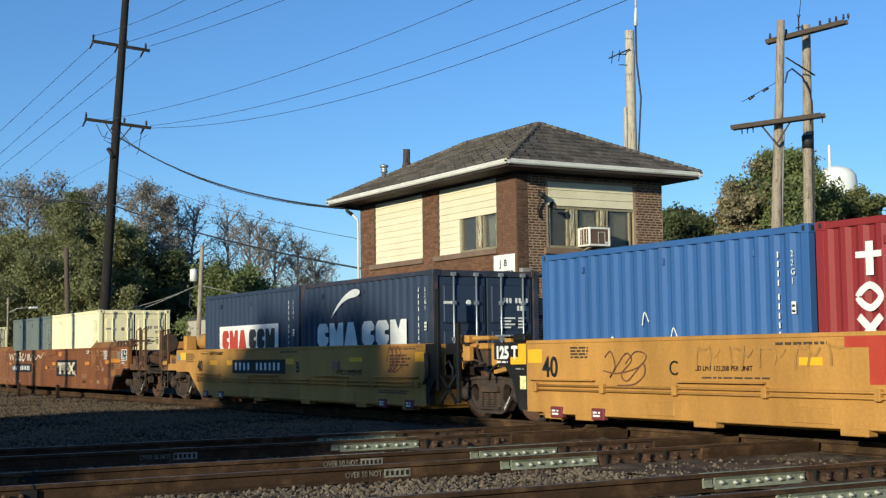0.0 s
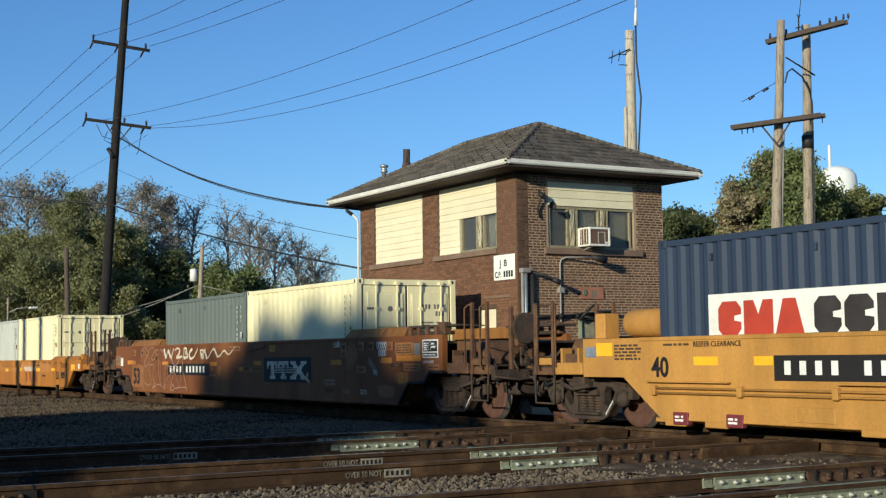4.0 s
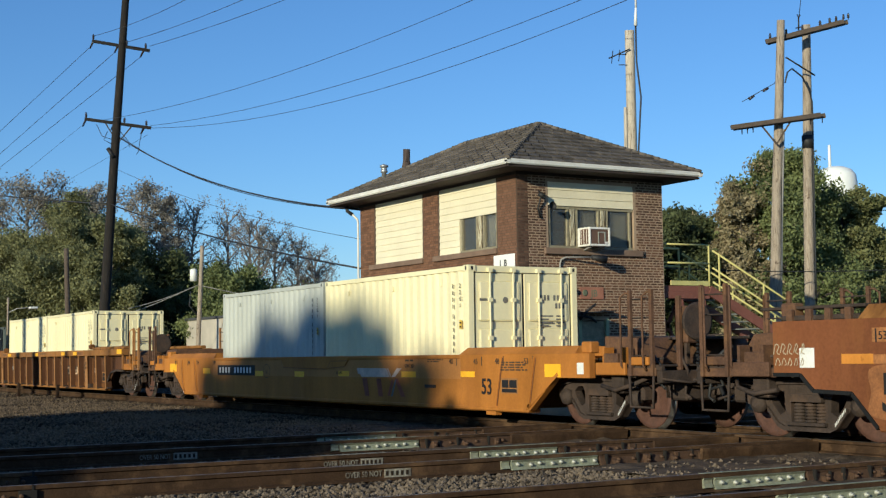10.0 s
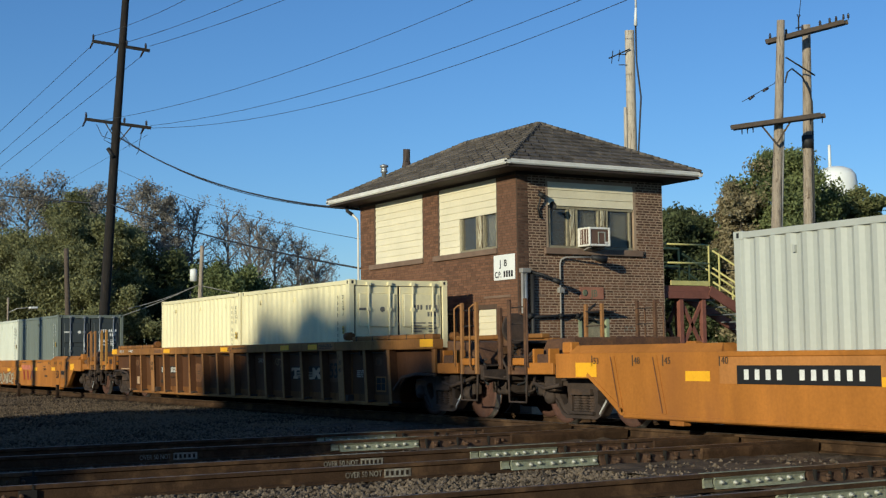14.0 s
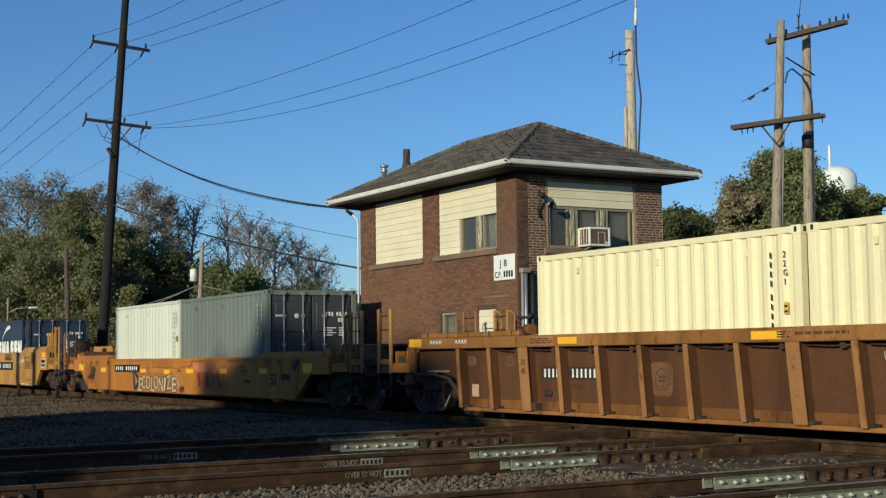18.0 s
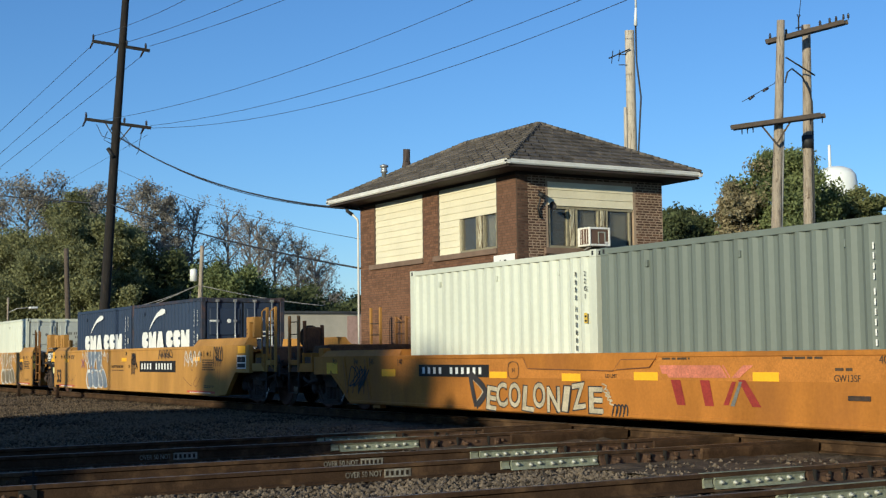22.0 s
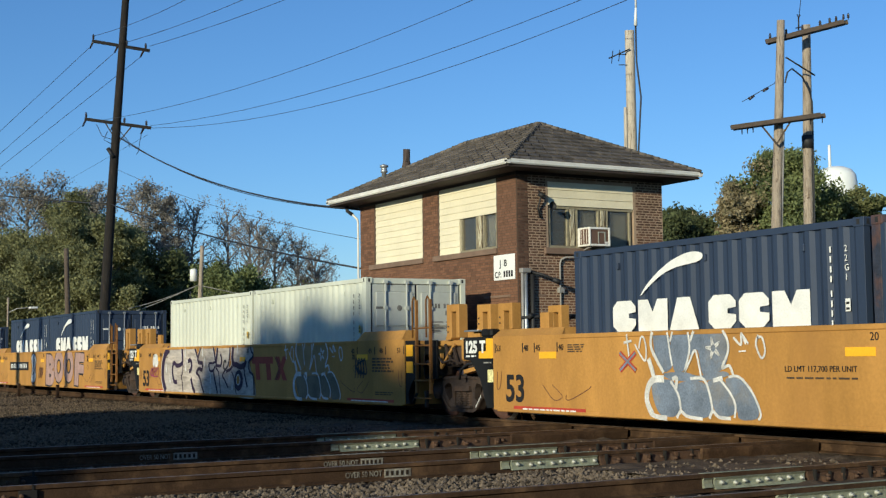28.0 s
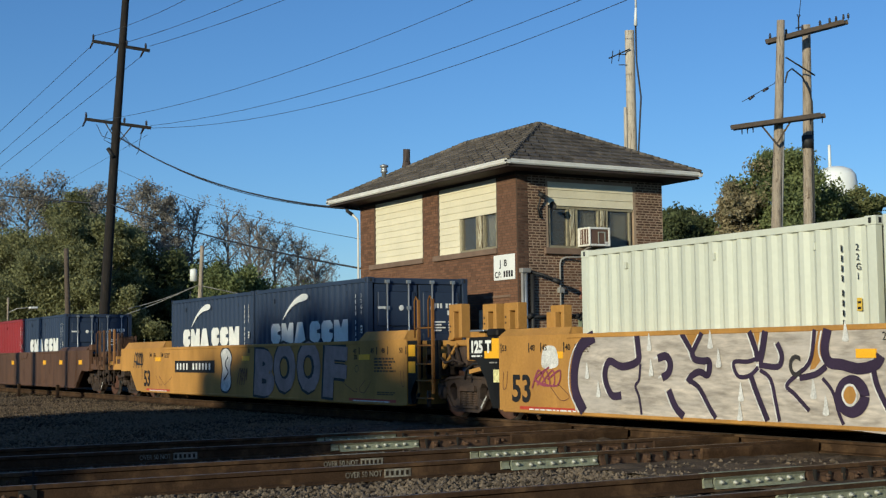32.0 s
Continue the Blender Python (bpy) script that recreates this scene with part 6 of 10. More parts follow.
def truck(car, x):
    t = new("truck")
    t.parent = car
    t.location = (x, 0, 0)
    tagged(t, "grimy two-axle freight truck with coil springs")
    for s in (-1, 1):
        piece("side_frame", FRAMEME, t, 0, s * 1.02, 0, (0, 0, 0 if s < 0 else math.pi))
        piece("spring_nest", SPRINGME, t, 0, s * 1.03, 0)
        for w in (-0.89, 0.89):
            piece("bearing_cap", CAPME, t, w, s * 1.10, 0.464, (0, 0, 0 if s < 0 else math.pi))
    bm = bmesh.new()
    for k in range(8):
        a, b = 0.50 + k * 0.024, 0.20 + k * 0.027
        box(bm, a, a + 0.012, -1.142, -1.139, b, b + 0.045)
    tagged(part("stencil", bm, DECALW, t, "small white stencil marks"), kind="stuff")
    boxpart("bolster", GEAR, t, -0.2, 0.2, -1.0, 1.0, 0.45, 0.70, 0.02)
    boxpart("brake_beam", GEAR, t, -0.42, -0.34, -0.7, 0.7, 0.34, 0.44, 0.01)
    boxpart("brake_beam", GEAR, t, 0.34, 0.42, -0.7, 0.7, 0.34, 0.44, 0.01)
    for w in (-0.89, 0.89):
        k = piece("wheelset", WHEELME, t, w, 0, 0.464)
        WHEELS.append((k, w))
    return t


def side_poly(car, pts, m, y=NS, thick=0.11):
    for s in (-1, 1):
        bm = bmesh.new()
        prism(bm, pts, "y", *sorted((s * abs(y), s * (abs(y) - thick))))
        part("side_panel", bm, m, car)


def sided(car, name, m, x0, x1, y0, y1, z0, z1, bev=0.006, label=""):
    """A box on both sides; y0 and y1 are measured out from the middle."""
    for s in (-1, 1):
        boxpart(name, m, car, x0, x1, *sorted((s * y0, s * y1)), z0, z1, bev, label)


def raised_end(car, s, top, hi, x0, x1, m):
    for q in (-1, 1):
        bm = bmesh.new()
        sec = [(q * 1.462, top), (q * 1.33, hi), (q * 1.12, hi), (q * 1.12, top - 0.05), (q * 1.40, top - 0.05)]
        prism(bm, sec, "x", *sorted((s * x0, s * x1)))
        for v in bm.verts:
            if v.co.z > top + 0.01 and abs(abs(v.co.x) - x0) < 0.01:
                v.co.x += s * 0.10
            if v.co.z > top + 0.01 and abs(abs(v.co.x) - x1) < 0.01:
                v.co.x -= s * 0.06
        part("raised_edge", bm, m, car)
    boxpart("end_deck", m, car, *sorted((s * 6.4, s * x1)), -1.36, 1.36, top - 0.16, top - 0.1)
    boxpart("bulkhead", m, car, *sorted((s * 6.34, s * 6.4)), -1.36, 1.36, 0.22, top - 0.1)


def floor_of(car, half, m):
    boxpart("well_floor", m, car, -half, half, -1.3, 1.3, 0.16, 0.215)


def grab(par, pts, r=0.014, m=None, name="grab_iron"):
    bm = bmesh.new()
    path(bm, [Vector(p) for p in pts], r, 6)
    return part(name, bm, m or GALV, par)


def end_gear(car, s, m, xb=10.07, brake=True, tall=2.1, postm=None, cyl=True):
    """Coupler end: sill, coupler, platform, ladder posts, stirrup, brake wheel, hose."""
    X = lambda a: s * (xb + a)
    boxpart("centre_sill", GEAR, car, *sorted((X(-0.9), X(1.65))), -0.3, 0.3, 0.52, 0.9, 0.02)
    bm = bmesh.new()
    prism(bm, [(X(1.6), -0.11), (X(1.85), -0.11), (X(1.96), -0.16), (X(2.04), -0.05), (X(1.94), 0.03), (X(1.97), 0.15), (X(1.85), 0.14), (X(1.6), 0.11)], "z", 0.62, 0.88)
    part("coupler", bm, GEAR, car, "rusty knuckle coupler")
    deck = boxpart("end_platform", GEAR, car, *sorted((X(0.1), X(1.62))), -1.36, -1.30, 0.90, 0.96, 0.004, "slotted end platform")
    boxpart("platform_edge", GEAR, deck, *sorted((X(0.1), X(1.62))), 1.30, 1.36, 0.90, 0.96)
    for k in range(7):
        boxpart("slat", GEAR, deck, *sorted((X(0.15 + k * 0.21), X(0.15 + k * 0.21 + 0.15))), -1.36, 1.36, 0.96, 0.985)
    sided(car, "side_bracket", RUSTPOST, *sorted((X(0.05), X(1.5))), 1.30, 1.38, 0.82, 0.94, 0.01)
    boxpart("step_plate", m, car, *sorted((X(0.98), X(1.38))), -1.42, -1.37, 0.98, 1.10, 0.012)
    boxpart("end_beam", GEAR, car, *sorted((X(1.5), X(1.62))), -1.36, 1.36, 0.72, 0.9, 0.01)
    pm = postm or RUSTPOST
    bm = bmesh.new()
    prism(bm, [(X(-0.05), 0.985), (X(0.95), 0.985), (X(0.95), 1.10), (X(0.72), 1.40), (X(-0.05), 1.43)], "y", -1.12, 1.12)
    bevelled(bm, 0.015)
    part("end_sheet", bm, RUSTPOST, car, "rust-brown sloping end sheet")
    boxpart("side_plate", m, car, *sorted((X(0.12), X(0.85))), -1.44, -1.38, 0.83, 1.02, 0.012)
    for a in (0.25, 0.7):
        boxpart("plate_rib", m, car, *sorted((X(a), X(a + 0.05))), -1.40, -1.20, 0.86, 1.25, 0.006)
    for q in (-1, 1):
        for a in (0.92, 1.42):
            boxpart("ladder_post", pm, car, *sorted((X(a), X(a + 0.06))), *sorted((q * 1.36, q * 1.42)), 0.82, tall, 0.006)
        for k in range(4):
            z = 1.12 + k * 0.28
            grab(car, [(X(0.95), q * 1.37, z), (X(1.47), q * 1.37, z)], 0.012, GEAR, "rung")
        grab(car, [(X(0.80), q * 1.40, 0.9), (X(0.80), q * 1.46, 0.98), (X(0.80), q * 1.46, tall - 0.1), (X(0.86), q * 1.41, tall - 0.04), (X(0.93), q * 1.39, tall - 0.04)], 0.017, pm)
        grab(car, [(X(1.32), q * 1.40, 0.9), (X(1.32), q * 1.46, 0.98), (X(1.32), q * 1.46, tall - 0.1), (X(1.38), q * 1.41, tall - 0.04), (X(1.45), q * 1.39, tall - 0.04)], 0.017, pm)
        bm = bmesh.new()
        path(bm, [Vector((X(0.92), q * 1.40, 0.82)), Vector((X(0.94), q * 1.40, 0.36)), Vector((X(1.46), q * 1.40, 0.36)), Vector((X(1.48), q * 1.40, 0.82))], 0.022, 6)
        part("stirrup_step", bm, GEAR, car)
    grab(car, [(X(1.66), -1.38, 0.78), (X(1.70), -0.9, 0.72), (X(1.70), -0.2, 0.78)], 0.018, GEAR, "uncoupling_lever")
    grab(car, [(X(0.1), -1.30, 0.66), (X(0.5), -1.34, 0.60), (X(0.85), -1.30, 0.68), (X(1.1), -1.1, 0.82)], 0.035, GEAR, "air_pipe")
    grab(car, [(X(1.7), -0.35, 0.7), (X(1.85), -0.35, 0.45), (X(2.0), -0.33, 0.5)], 0.03, BLACKIRON, "air_hose")
    for k, (z, y) in enumerate(((0.74, -1.0), (0.66, -0.6), (1.06, -1.2))):
        grab(car, [(X(-0.1), y, z), (X(0.4), y - 0.08, z + 0.05), (X(0.9), y + 0.1, z - 0.04), (X(1.45), y, z + 0.02)], 0.024, GEAR, "brake_pipe")
    boxpart("bracket_plate", RUSTPOST, car, *sorted((X(0.28), X(0.62))), -1.40, -1.30, 0.99, 1.16, 0.012)
    boxpart("cross_walk", GEAR, car, *sorted((X(0.75), X(1.5))), -0.5, 0.9, 1.36, 1.40, 0.006)
    for q in (-0.45, 0.85):
        boxpart("walk_leg", GEAR, car, *sorted((X(1.1), X(1.16))), q - 0.03, q + 0.03, 0.985, 1.36)
    if cyl:
        bm = bmesh.new()
        lathe(bm, [(0.05, -0.5), (0.11, -0.47), (0.13, -0.4), (0.13, 0.4), (0.11, 0.47), (0.05, 0.5)], (X(0.55), 0.25, 1.13), "y", 14)
        part("air_reservoir", bm, GEAR, car, "grimy air reservoir")
        boxpart("valve_box", GEAR, car, *sorted((X(0.2), X(0.7))), -0.9, -0.5, 0.985, 1.3, 0.02)
    for k, (a, y, z0, z1) in enumerate(((1.50, -0.9, 1.25, 0.55), (1.62, -0.55, 1.1, 0.5), (1.66, 0.5, 1.05, 0.55), (1.30, -1.2, 1.2, 0.7))):
        grab(car, [(X(a - 0.12), y, z0), (X(a + 0.08), y - 0.05, z0 - 0.16), (X(a + 0.12), y + 0.03, (z0 + z1) / 2), (X(a + 0.02), y + 0.06, z1), (X(a + 0.2), y, z1 - 0.06)], 0.026, BLACKIRON if k % 2 else GEAR, "hose")
    boxpart("draft_box", GEAR, car, *sorted((X(1.0), X(1.5))), -0.8, 0.8, 0.45, 0.75, 0.03)
    boxpart("axle_guard", GEAR, car, *sorted((X(0.3), X(0.6))), -1.28, -1.1, 0.55, 0.9, 0.02)
    if brake:
        bm = bmesh.new()
        lathe(bm, [(0.25, -0.015), (0.28, -0.015), (0.28, 0.015), (0.25, 0.015)], (X(1.72), -0.75, 1.62), "x", 18)
        for k in range(4):
            a = k * math.pi / 4
            tube(bm, (X(1.72), -0.75 + 0.26 * math.cos(a), 1.62 + 0.26 * math.sin(a)), (X(1.72), -0.75 - 0.26 * math.cos(a), 1.62 - 0.26 * math.sin(a)), 0.012, n=5)
        part("brake_wheel", bm, GEAR, car, "rusty hand brake wheel")
        boxpart("brake_housing", RUSTPOST, car, *sorted((X(1.5), X(1.68))), -0.92, -0.58, 1.3, 1.85, 0.02)
        boxpart("brake_post", RUSTPOST, car, *sorted((X(1.52), X(1.60))), -1.0, -0.93, 0.9, 2.0, 0.01)
        boxpart("brake_post", RUSTPOST, car, *sorted((X(1.52), X(1.60))), -0.55, -0.48, 0.9, 1.9, 0.01)
        bm = bmesh.new()
        for k in range(12):
            z = 1.35 - k * 0.055
            box(bm, *sorted((X(1.68), X(1.72))), -0.76 + (0.012 if k % 2 else 0), -0.73 + (0.012 if k % 2 else 0), z - 0.03, z)
        tagged(part("brake_chain", bm, BLACKIRON, car), kind="stuff")


def artic_right(car, x, m, ladder=True, top=1.45):
    """Black coupling end over a shared truck, with its ladder, levers and guide arms."""
    for s in (-1, 1):
        bm = bmesh.new()
        prism(bm, [(x, 0.24), (x + 0.16, 0.24), (x + 0.10, 0.42), (x + 0.22, 0.62), (x + 0.38, 0.75), (x + 0.38, top), (x, top)], "y", *sorted((s * 1.44, s * 1.32)))
        part("end_plate", bm, BLACKP, car, "black end plate")
    boxpart("centre_sill", GEAR, car, x - 0.2, x + 1.5, -0.35, 0.35, 0.6, 1.1, 0.03)
    boxpart("cross_beam", GEAR, car, x + 0.45, x + 0.8, -1.3, 1.3, 0.78, 1.2, 0.02)
    boxpart("bulkhead", m, car, x - 0.08, x, -1.36, 1.36, 0.22, top)
    boxpart("inner_plate", BLACKP, car, x + 0.5, x + 0.95, -1.30, -1.24, 0.72, top, 0.01)
    boxpart("end_sill", m, car, x + 0.42, x + 1.75, -1.18, -0.9, top - 0.12, top - 0.01, 0.02)
    boxpart("side_bearer", GEAR, car, x + 1.0, x + 1.7, -1.15, -0.5, 0.95, top - 0.12, 0.03)
    for p, q, w in (((x + 1.0, 0.92), (x + 1.5, 1.36), 0.05), ((x + 1.15, 1.36), (x + 1.42, 1.0), 0.035), ((x + 1.02, 1.2), (x + 1.02, 0.95), 0.06), ((x + 1.45, 1.3), (x + 1.62, 0.98), 0.04)):
        bm = bmesh.new()
        beam(bm, (p[0], -1.22, p[1]), (q[0], -1.22, q[1]), 0.04, w)
        part("lever", bm, m if w > 0.04 else GEAR, car)
    grab(car, [(x + 0.55, -1.34, 0.95), (x + 0.72, -1.36, 1.06), (x + 0.86, -1.36, 0.9), (x + 0.8, -1.34, 0.7)], 0.022, BLACKIRON, "air_hose")
    grab(car, [(x + 1.05, -1.3, 1.12), (x + 1.25, -1.34, 1.02), (x + 1.5, -1.3, 1.08), (x + 1.7, -1.2, 1.0)], 0.022, GEAR, "air_pipe")
    if ladder:
        for a in (0.43, 0.96):
            boxpart("ladder_post", CHORD, car, x + a, x + a + 0.045, -1.47, -1.41, 0.45, 2.22, 0.006)
            grab(car, [(x + a - 0.1, -1.46, 1.5), (x + a - 0.1, -1.46, 2.2), (x + a - 0.04, -1.46, 2.28), (x + a + 0.03, -1.46, 2.2)], 0.017, CHORD)
        for z in (0.36, 0.69, 1.0, 1.35, 1.68):
            grab(car, [(x + 0.40, -1.47, z), (x + 1.05, -1.47, z)], 0.016, CHORD, "rung")
        grab(car, [(x + 0.46, -1.44, 0.47), (x + 0.26, -1.42, 0.26)], 0.028, BLACKP, "stirrup_step")
        boxpart("step_post", GEAR, car, x + 0.66, x + 0.72, -1.4, -1.34, 0.2, 0.5)


def bracket(car, x, y, z, m, w=0.5, h=0.52):
    """Guide bracket: a tall box casting with a square notch in its side and a flared foot."""
    bm = bmesh.new()
    a, b = x - w / 2, x + w / 2
    prism(bm, [(a - 0.06, z - 0.04), (a, z + 0.06), (a, z + h), (b, z + h), (b, z), (b - 0.10, z), (b - 0.10, z + h - 0.14), (a + 0.17, z + h - 0.14), (a + 0.17, z), (a + 0.12, z - 0.04)], "y", y - 0.10, y + 0.10)
    bevelled(bm, 0.012)
    k = part("guide_bracket", bm, m, car, "upright guide bracket")
    for dz in (0.1, 0.2):
        boxpart("bolt_head", GEAR, k, a + 0.05, a + 0.08, y - 0.112, y - 0.099, z + dz, z + dz + 0.03)


def artic_left(car, x, m, top=1.45, low=1.08):
    """The mating end: a black panel over the truck, marked 125 T, with a yellow corner."""
    pts = [(x, 0.24), (x, top), (x - 0.96, top), (x - 1.0, top - 0.04), (x - 1.0, low), (x - 0.76, low - 0.02), (x - 0.44, 0.72), (x - 0.30, 0.36), (x - 0.24, 0.24)]
    bm = bmesh.new()
    prism(bm, pts, "y", NS + 0.01, NS + 0.10)
    p = part("end_panel", bm, BLACKP, car, "black end panel marked 125 T")
    bm = bmesh.new()
    prism(bm, pts, "y", 1.36, 1.45)
    part("end_panel", bm, BLACKP, car)
    words(p, "125", DECALW, x - 0.94, top - 0.27, 0.20, 0.98, NS - 0.002, bold=0.014)
    words(p, "T", DECALW, x - 0.43, top - 0.27, 0.20, 1.0, NS - 0.002, bold=0.014)
    dashes(p, DECALW, x - 0.90, x - 0.56, top - 0.36, top - 0.31, 1, 3, NS - 0.001)
    plate(p, "reflector", DECALY, x - 0.24, x - 0.01, top - 0.375, top - 0.03, 0, "yellow corner mark", NS + 0.008)
    plate(p, "reflector", DECALY, x - 0.48, x - 0.24, top - 0.375, top - 0.25, 0, "", NS + 0.008)
    plate(p, "tag", mat("pale_yellow_tag", (0.72, 0.66, 0.30), 0.7, var=0.35, scale=14, bump=0), x - 0.20, x - 0.02, top - 0.79, top - 0.57, 0, "pale yellow maintenance tag", NS + 0.008)
    dashes(p, PIPEGREY, x - 0.33, x - 0.08, top - 0.47, top - 0.43, 1, 5, NS + 0.009)
    boxpart("centre_sill", GEAR, car, x - 1.5, x + 0.2, -0.35, 0.35, 0.6, 1.1, 0.03)
    boxpart("bulkhead", m, car, x, x + 0.08, -1.36, 1.36, 0.22, top)
    boxpart("walk_plate", GALV, car, x - 1.02, x - 0.55, -1.42, -1.1, top + 0.10, top + 0.13, 0.004, "worn steel walk plate")
    boxpart("walk_stand", m, car, x - 0.9, x - 0.7, -1.3, -1.15, top, top + 0.1, 0.01)
    boxpart("black_hood", BLACKP, car, x - 0.5, x - 0.15, -1.40, -1.2, top, top + 0.14, 0.03)
    boxpart("side_bearer", m, car, x - 1.35, x - 1.02, -1.30, -1.0, top - 0.42, top - 0.02, 0.03)
    bm = bmesh.new()
    beam(bm, (x - 0.55, -1.36, 0.93), (x - 1.12, -1.30, 0.86), 0.16, 0.07)
    part("brake_lever", bm, m, car)
    bm = bmesh.new()
    lathe(bm, [(0.03, -0.2), (0.085, -0.17), (0.095, 0.12), (0.04, 0.2)], (x - 0.82, -1.28, 0.95), "x", 10)
    part("brake_cylinder", bm, GEAR, car)
    grab(car, [(x - 0.6, -1.38, 1.02), (x - 0.95, -1.40, 1.0), (x - 1.25, -1.36, 0.9), (x - 1.4, -1.3, 0.72)], 0.022, BLACKIRON, "air_hose")


def mark_scale(car, xs, z, m=INK, size=0.10):
    for x, s in xs:
        plate(car, "tick", m, x, x + 0.022, z - 0.03, z + 0.13, 1)
        words(car, s, m, x + (0.05 if x < 0 else -0.25), z, size)


def single_car(name, label, x, m, top, hi, brake_right=True, body_end=10.07, stepped=False):
    c = thing(name, label, "rail car", (x, YC, 0))
    TRAIN.append((c, x))
    if stepped:
        low = [(8.36, 0.23), (8.76, 0.64), (9.38, 0.66), (9.6, 0.86), (body_end, 0.86)]
    else:
        low = [(8.4, 0.23), (9.15, 0.78), (body_end, 0.78)]
    side_poly(c, low + [(body_end, top), (-body_end, top)] + [(-a, b) for a, b in reversed(low)], m)
    sided(c, "bottom_sill", m, -8.35, 8.35, 1.20, 1.472, 0.19, 0.27, 0.02)
    sided(c, "top_chord", m, -6.2, 6.2, 1.25, 1.475, top - 0.07, top + 0.004, 0.012)
    for s in (-1, 1):
        # stepped car: tan on the leaning folds stands in for the light they catch
        raised_end(c, s, top, hi, 6.0 if stepped else 6.15, 8.62 if stepped else 9.7, CHORD if stepped else m)
        for q in (-1, 1):
            if stepped:
                # dark flange under the stepped edge, and a low ledge past the fold
                for (a, za), (b, zb) in zip(low, low[1:]):
                    bm = bmesh.new()
                    beam(bm, (s * a, q * 1.44, za), (s * b, q * 1.44, zb), 0.07, 0.05)
                    part("edge_flange", bm, BLACKP, c, "black flange along the end cut")
                boxpart("end_ledge", GEAR, c, *sorted((s * 8.66, s * 9.98)), *sorted((q * 1.12, q * 1.40)), top, top + 0.07, 0.015)
                for k in range(4):
                    a = 8.75 + 0.33 * k
                    boxpart("ledge_bracket", RUSTPOST, c, *sorted((s * a, s * (a + 0.1))), *sorted((q * 1.38, q * 1.45)), top - 0.02, top + 0.15, 0.01)
                boxpart("walk_board", GEAR, c, *sorted((s * 8.6, s * 10.4)), *sorted((q * 0.9, q * 1.35)), top + 0.15, top + 0.19, 0.006)
            else:
                for a, b in ((7.55, 7.35), (8.55, 8.35)):
                    bm = bmesh.new()
                    beam(bm, (s * a, q * 1.462, top - 0.05), (s * b, q * 1.462, 0.28), 0.02, 0.05)
                    part("stiffener", bm, m, c)
                    if q < 0:
                        stroke(c, "rust_seam", SPRAYBR, [(s * (a + 0.06), top - 0.06), (s * (a - 0.04), 0.7), (s * (b + 0.06), 0.29)], 0.016)
                bm = bmesh.new()
                beam(bm, (s * 8.3, q * 1.462, 0.26), (s * 9.22, q * 1.462, 0.84), 0.02, 0.06)
                part("stiffener", bm, m, c)
            boxpart("lift_lug", RUSTPOST if stepped else m, c, *sorted((s * 9.75, s * 10.0)), *sorted((q * 1.2, q * 1.38)), top, hi + 0.06, 0.02)
        end_gear(c, s, RUSTPOST if stepped else m, body_end, brake=(s > 0) == brake_right, postm=RUSTRIB if not brake_right else None)
        truck(c, s * 9.85)
    floor_of(c, 6.3, m)
    # folded cover at the middle of the top edge
    if stepped:
        rim = [(-1.97, top - 0.01), (1.76, top - 0.01), (1.72, top - 0.15), (0.5, top - 0.27), (-0.6, top - 0.27), (-1.92, top - 0.14)]
    else:
        rim = [(-1.8, top - 0.01), (1.72, top - 0.01), (1.66, top - 0.09), (1.52, top - 0.21), (0.66, top - 0.265), (-1.62, top - 0.235)]
        bm = bmesh.new()
        ribbon(bm, [(-1.79, top - 0.06), (-1.65, top - 0.24), (0.66, top - 0.27), (0.86, top - 0.10), (1.68, top - 0.095), (1.52, top - 0.215), (0.74, top - 0.25)], 0.012, NS - 0.026)
        part("cover_seam", bm, SPRAYBR, c)
    for q in (-1, 1):
        bm = bmesh.new()
        prism(bm, rim, "y", *sorted((q * 1.462, q * (1.485))))
        part("top_cover", bm, m, c)
    if not stepped:
        sided(c, "jack_pad", m, -7.3, -7.0, 1.3, 1.44, 0.12, 0.19)
        sided(c, "jack_pad", m, 7.0, 7.3, 1.3, 1.44, 0.12, 0.19)
    return c


# ---- containers ----
WORNCREAM = mat("worn_cream_paint", (0.60, 0.52, 0.38), 0.7, var=0.3, scale=4, bump=0, dirt=(0.16, 0.09, 0.05), dirt_amt=0.35)
MAROONMARK = mat("faint_maroon_mark", (0.15, 0.065, 0.035), 0.7, var=0.4, scale=6, bump=0)
RUSTRIB = paint("rusty_sunlit_rib_paint", (0.29, 0.14, 0.048), (0.21, 0.1, 0.04), 0.35, 0.25)
NAVYEDGE = mat("chipped_navy_edge", (0.03, 0.036, 0.055), 0.6, var=0.3, scale=4, dirt=(0.13, 0.06, 0.035), dirt_amt=0.4)
SPRAYDUN = mat("thin_grey_spray", (0.33, 0.21, 0.085), 0.7, var=0.2, scale=2, bump=0)
CL, CW, CH = 3.029, 1.219, 2.591


def corrugated(n, length, depth, z0, z1):
    """Pressed steel side: trapezoid waves along x, as a sheet; y is out."""
    bm = bmesh.new()
    p = length / n
    xs = []
    for i in range(n):
        o = -length / 2 + i * p
        xs += [(o + p * 0.0, 0), (o + p * 0.26, 0), (o + p * 0.50, depth), (o + p * 0.76, depth)]
    xs.append((length / 2, 0))
    lo = [bm.verts.new((x, y, z0)) for x, y in xs]
    hi = [bm.verts.new((x, y, z1)) for x, y in xs]
    for i in range(len(xs) - 1):
        bm.faces.new((lo[i], lo[i + 1], hi[i + 1], hi[i]))
    return bm


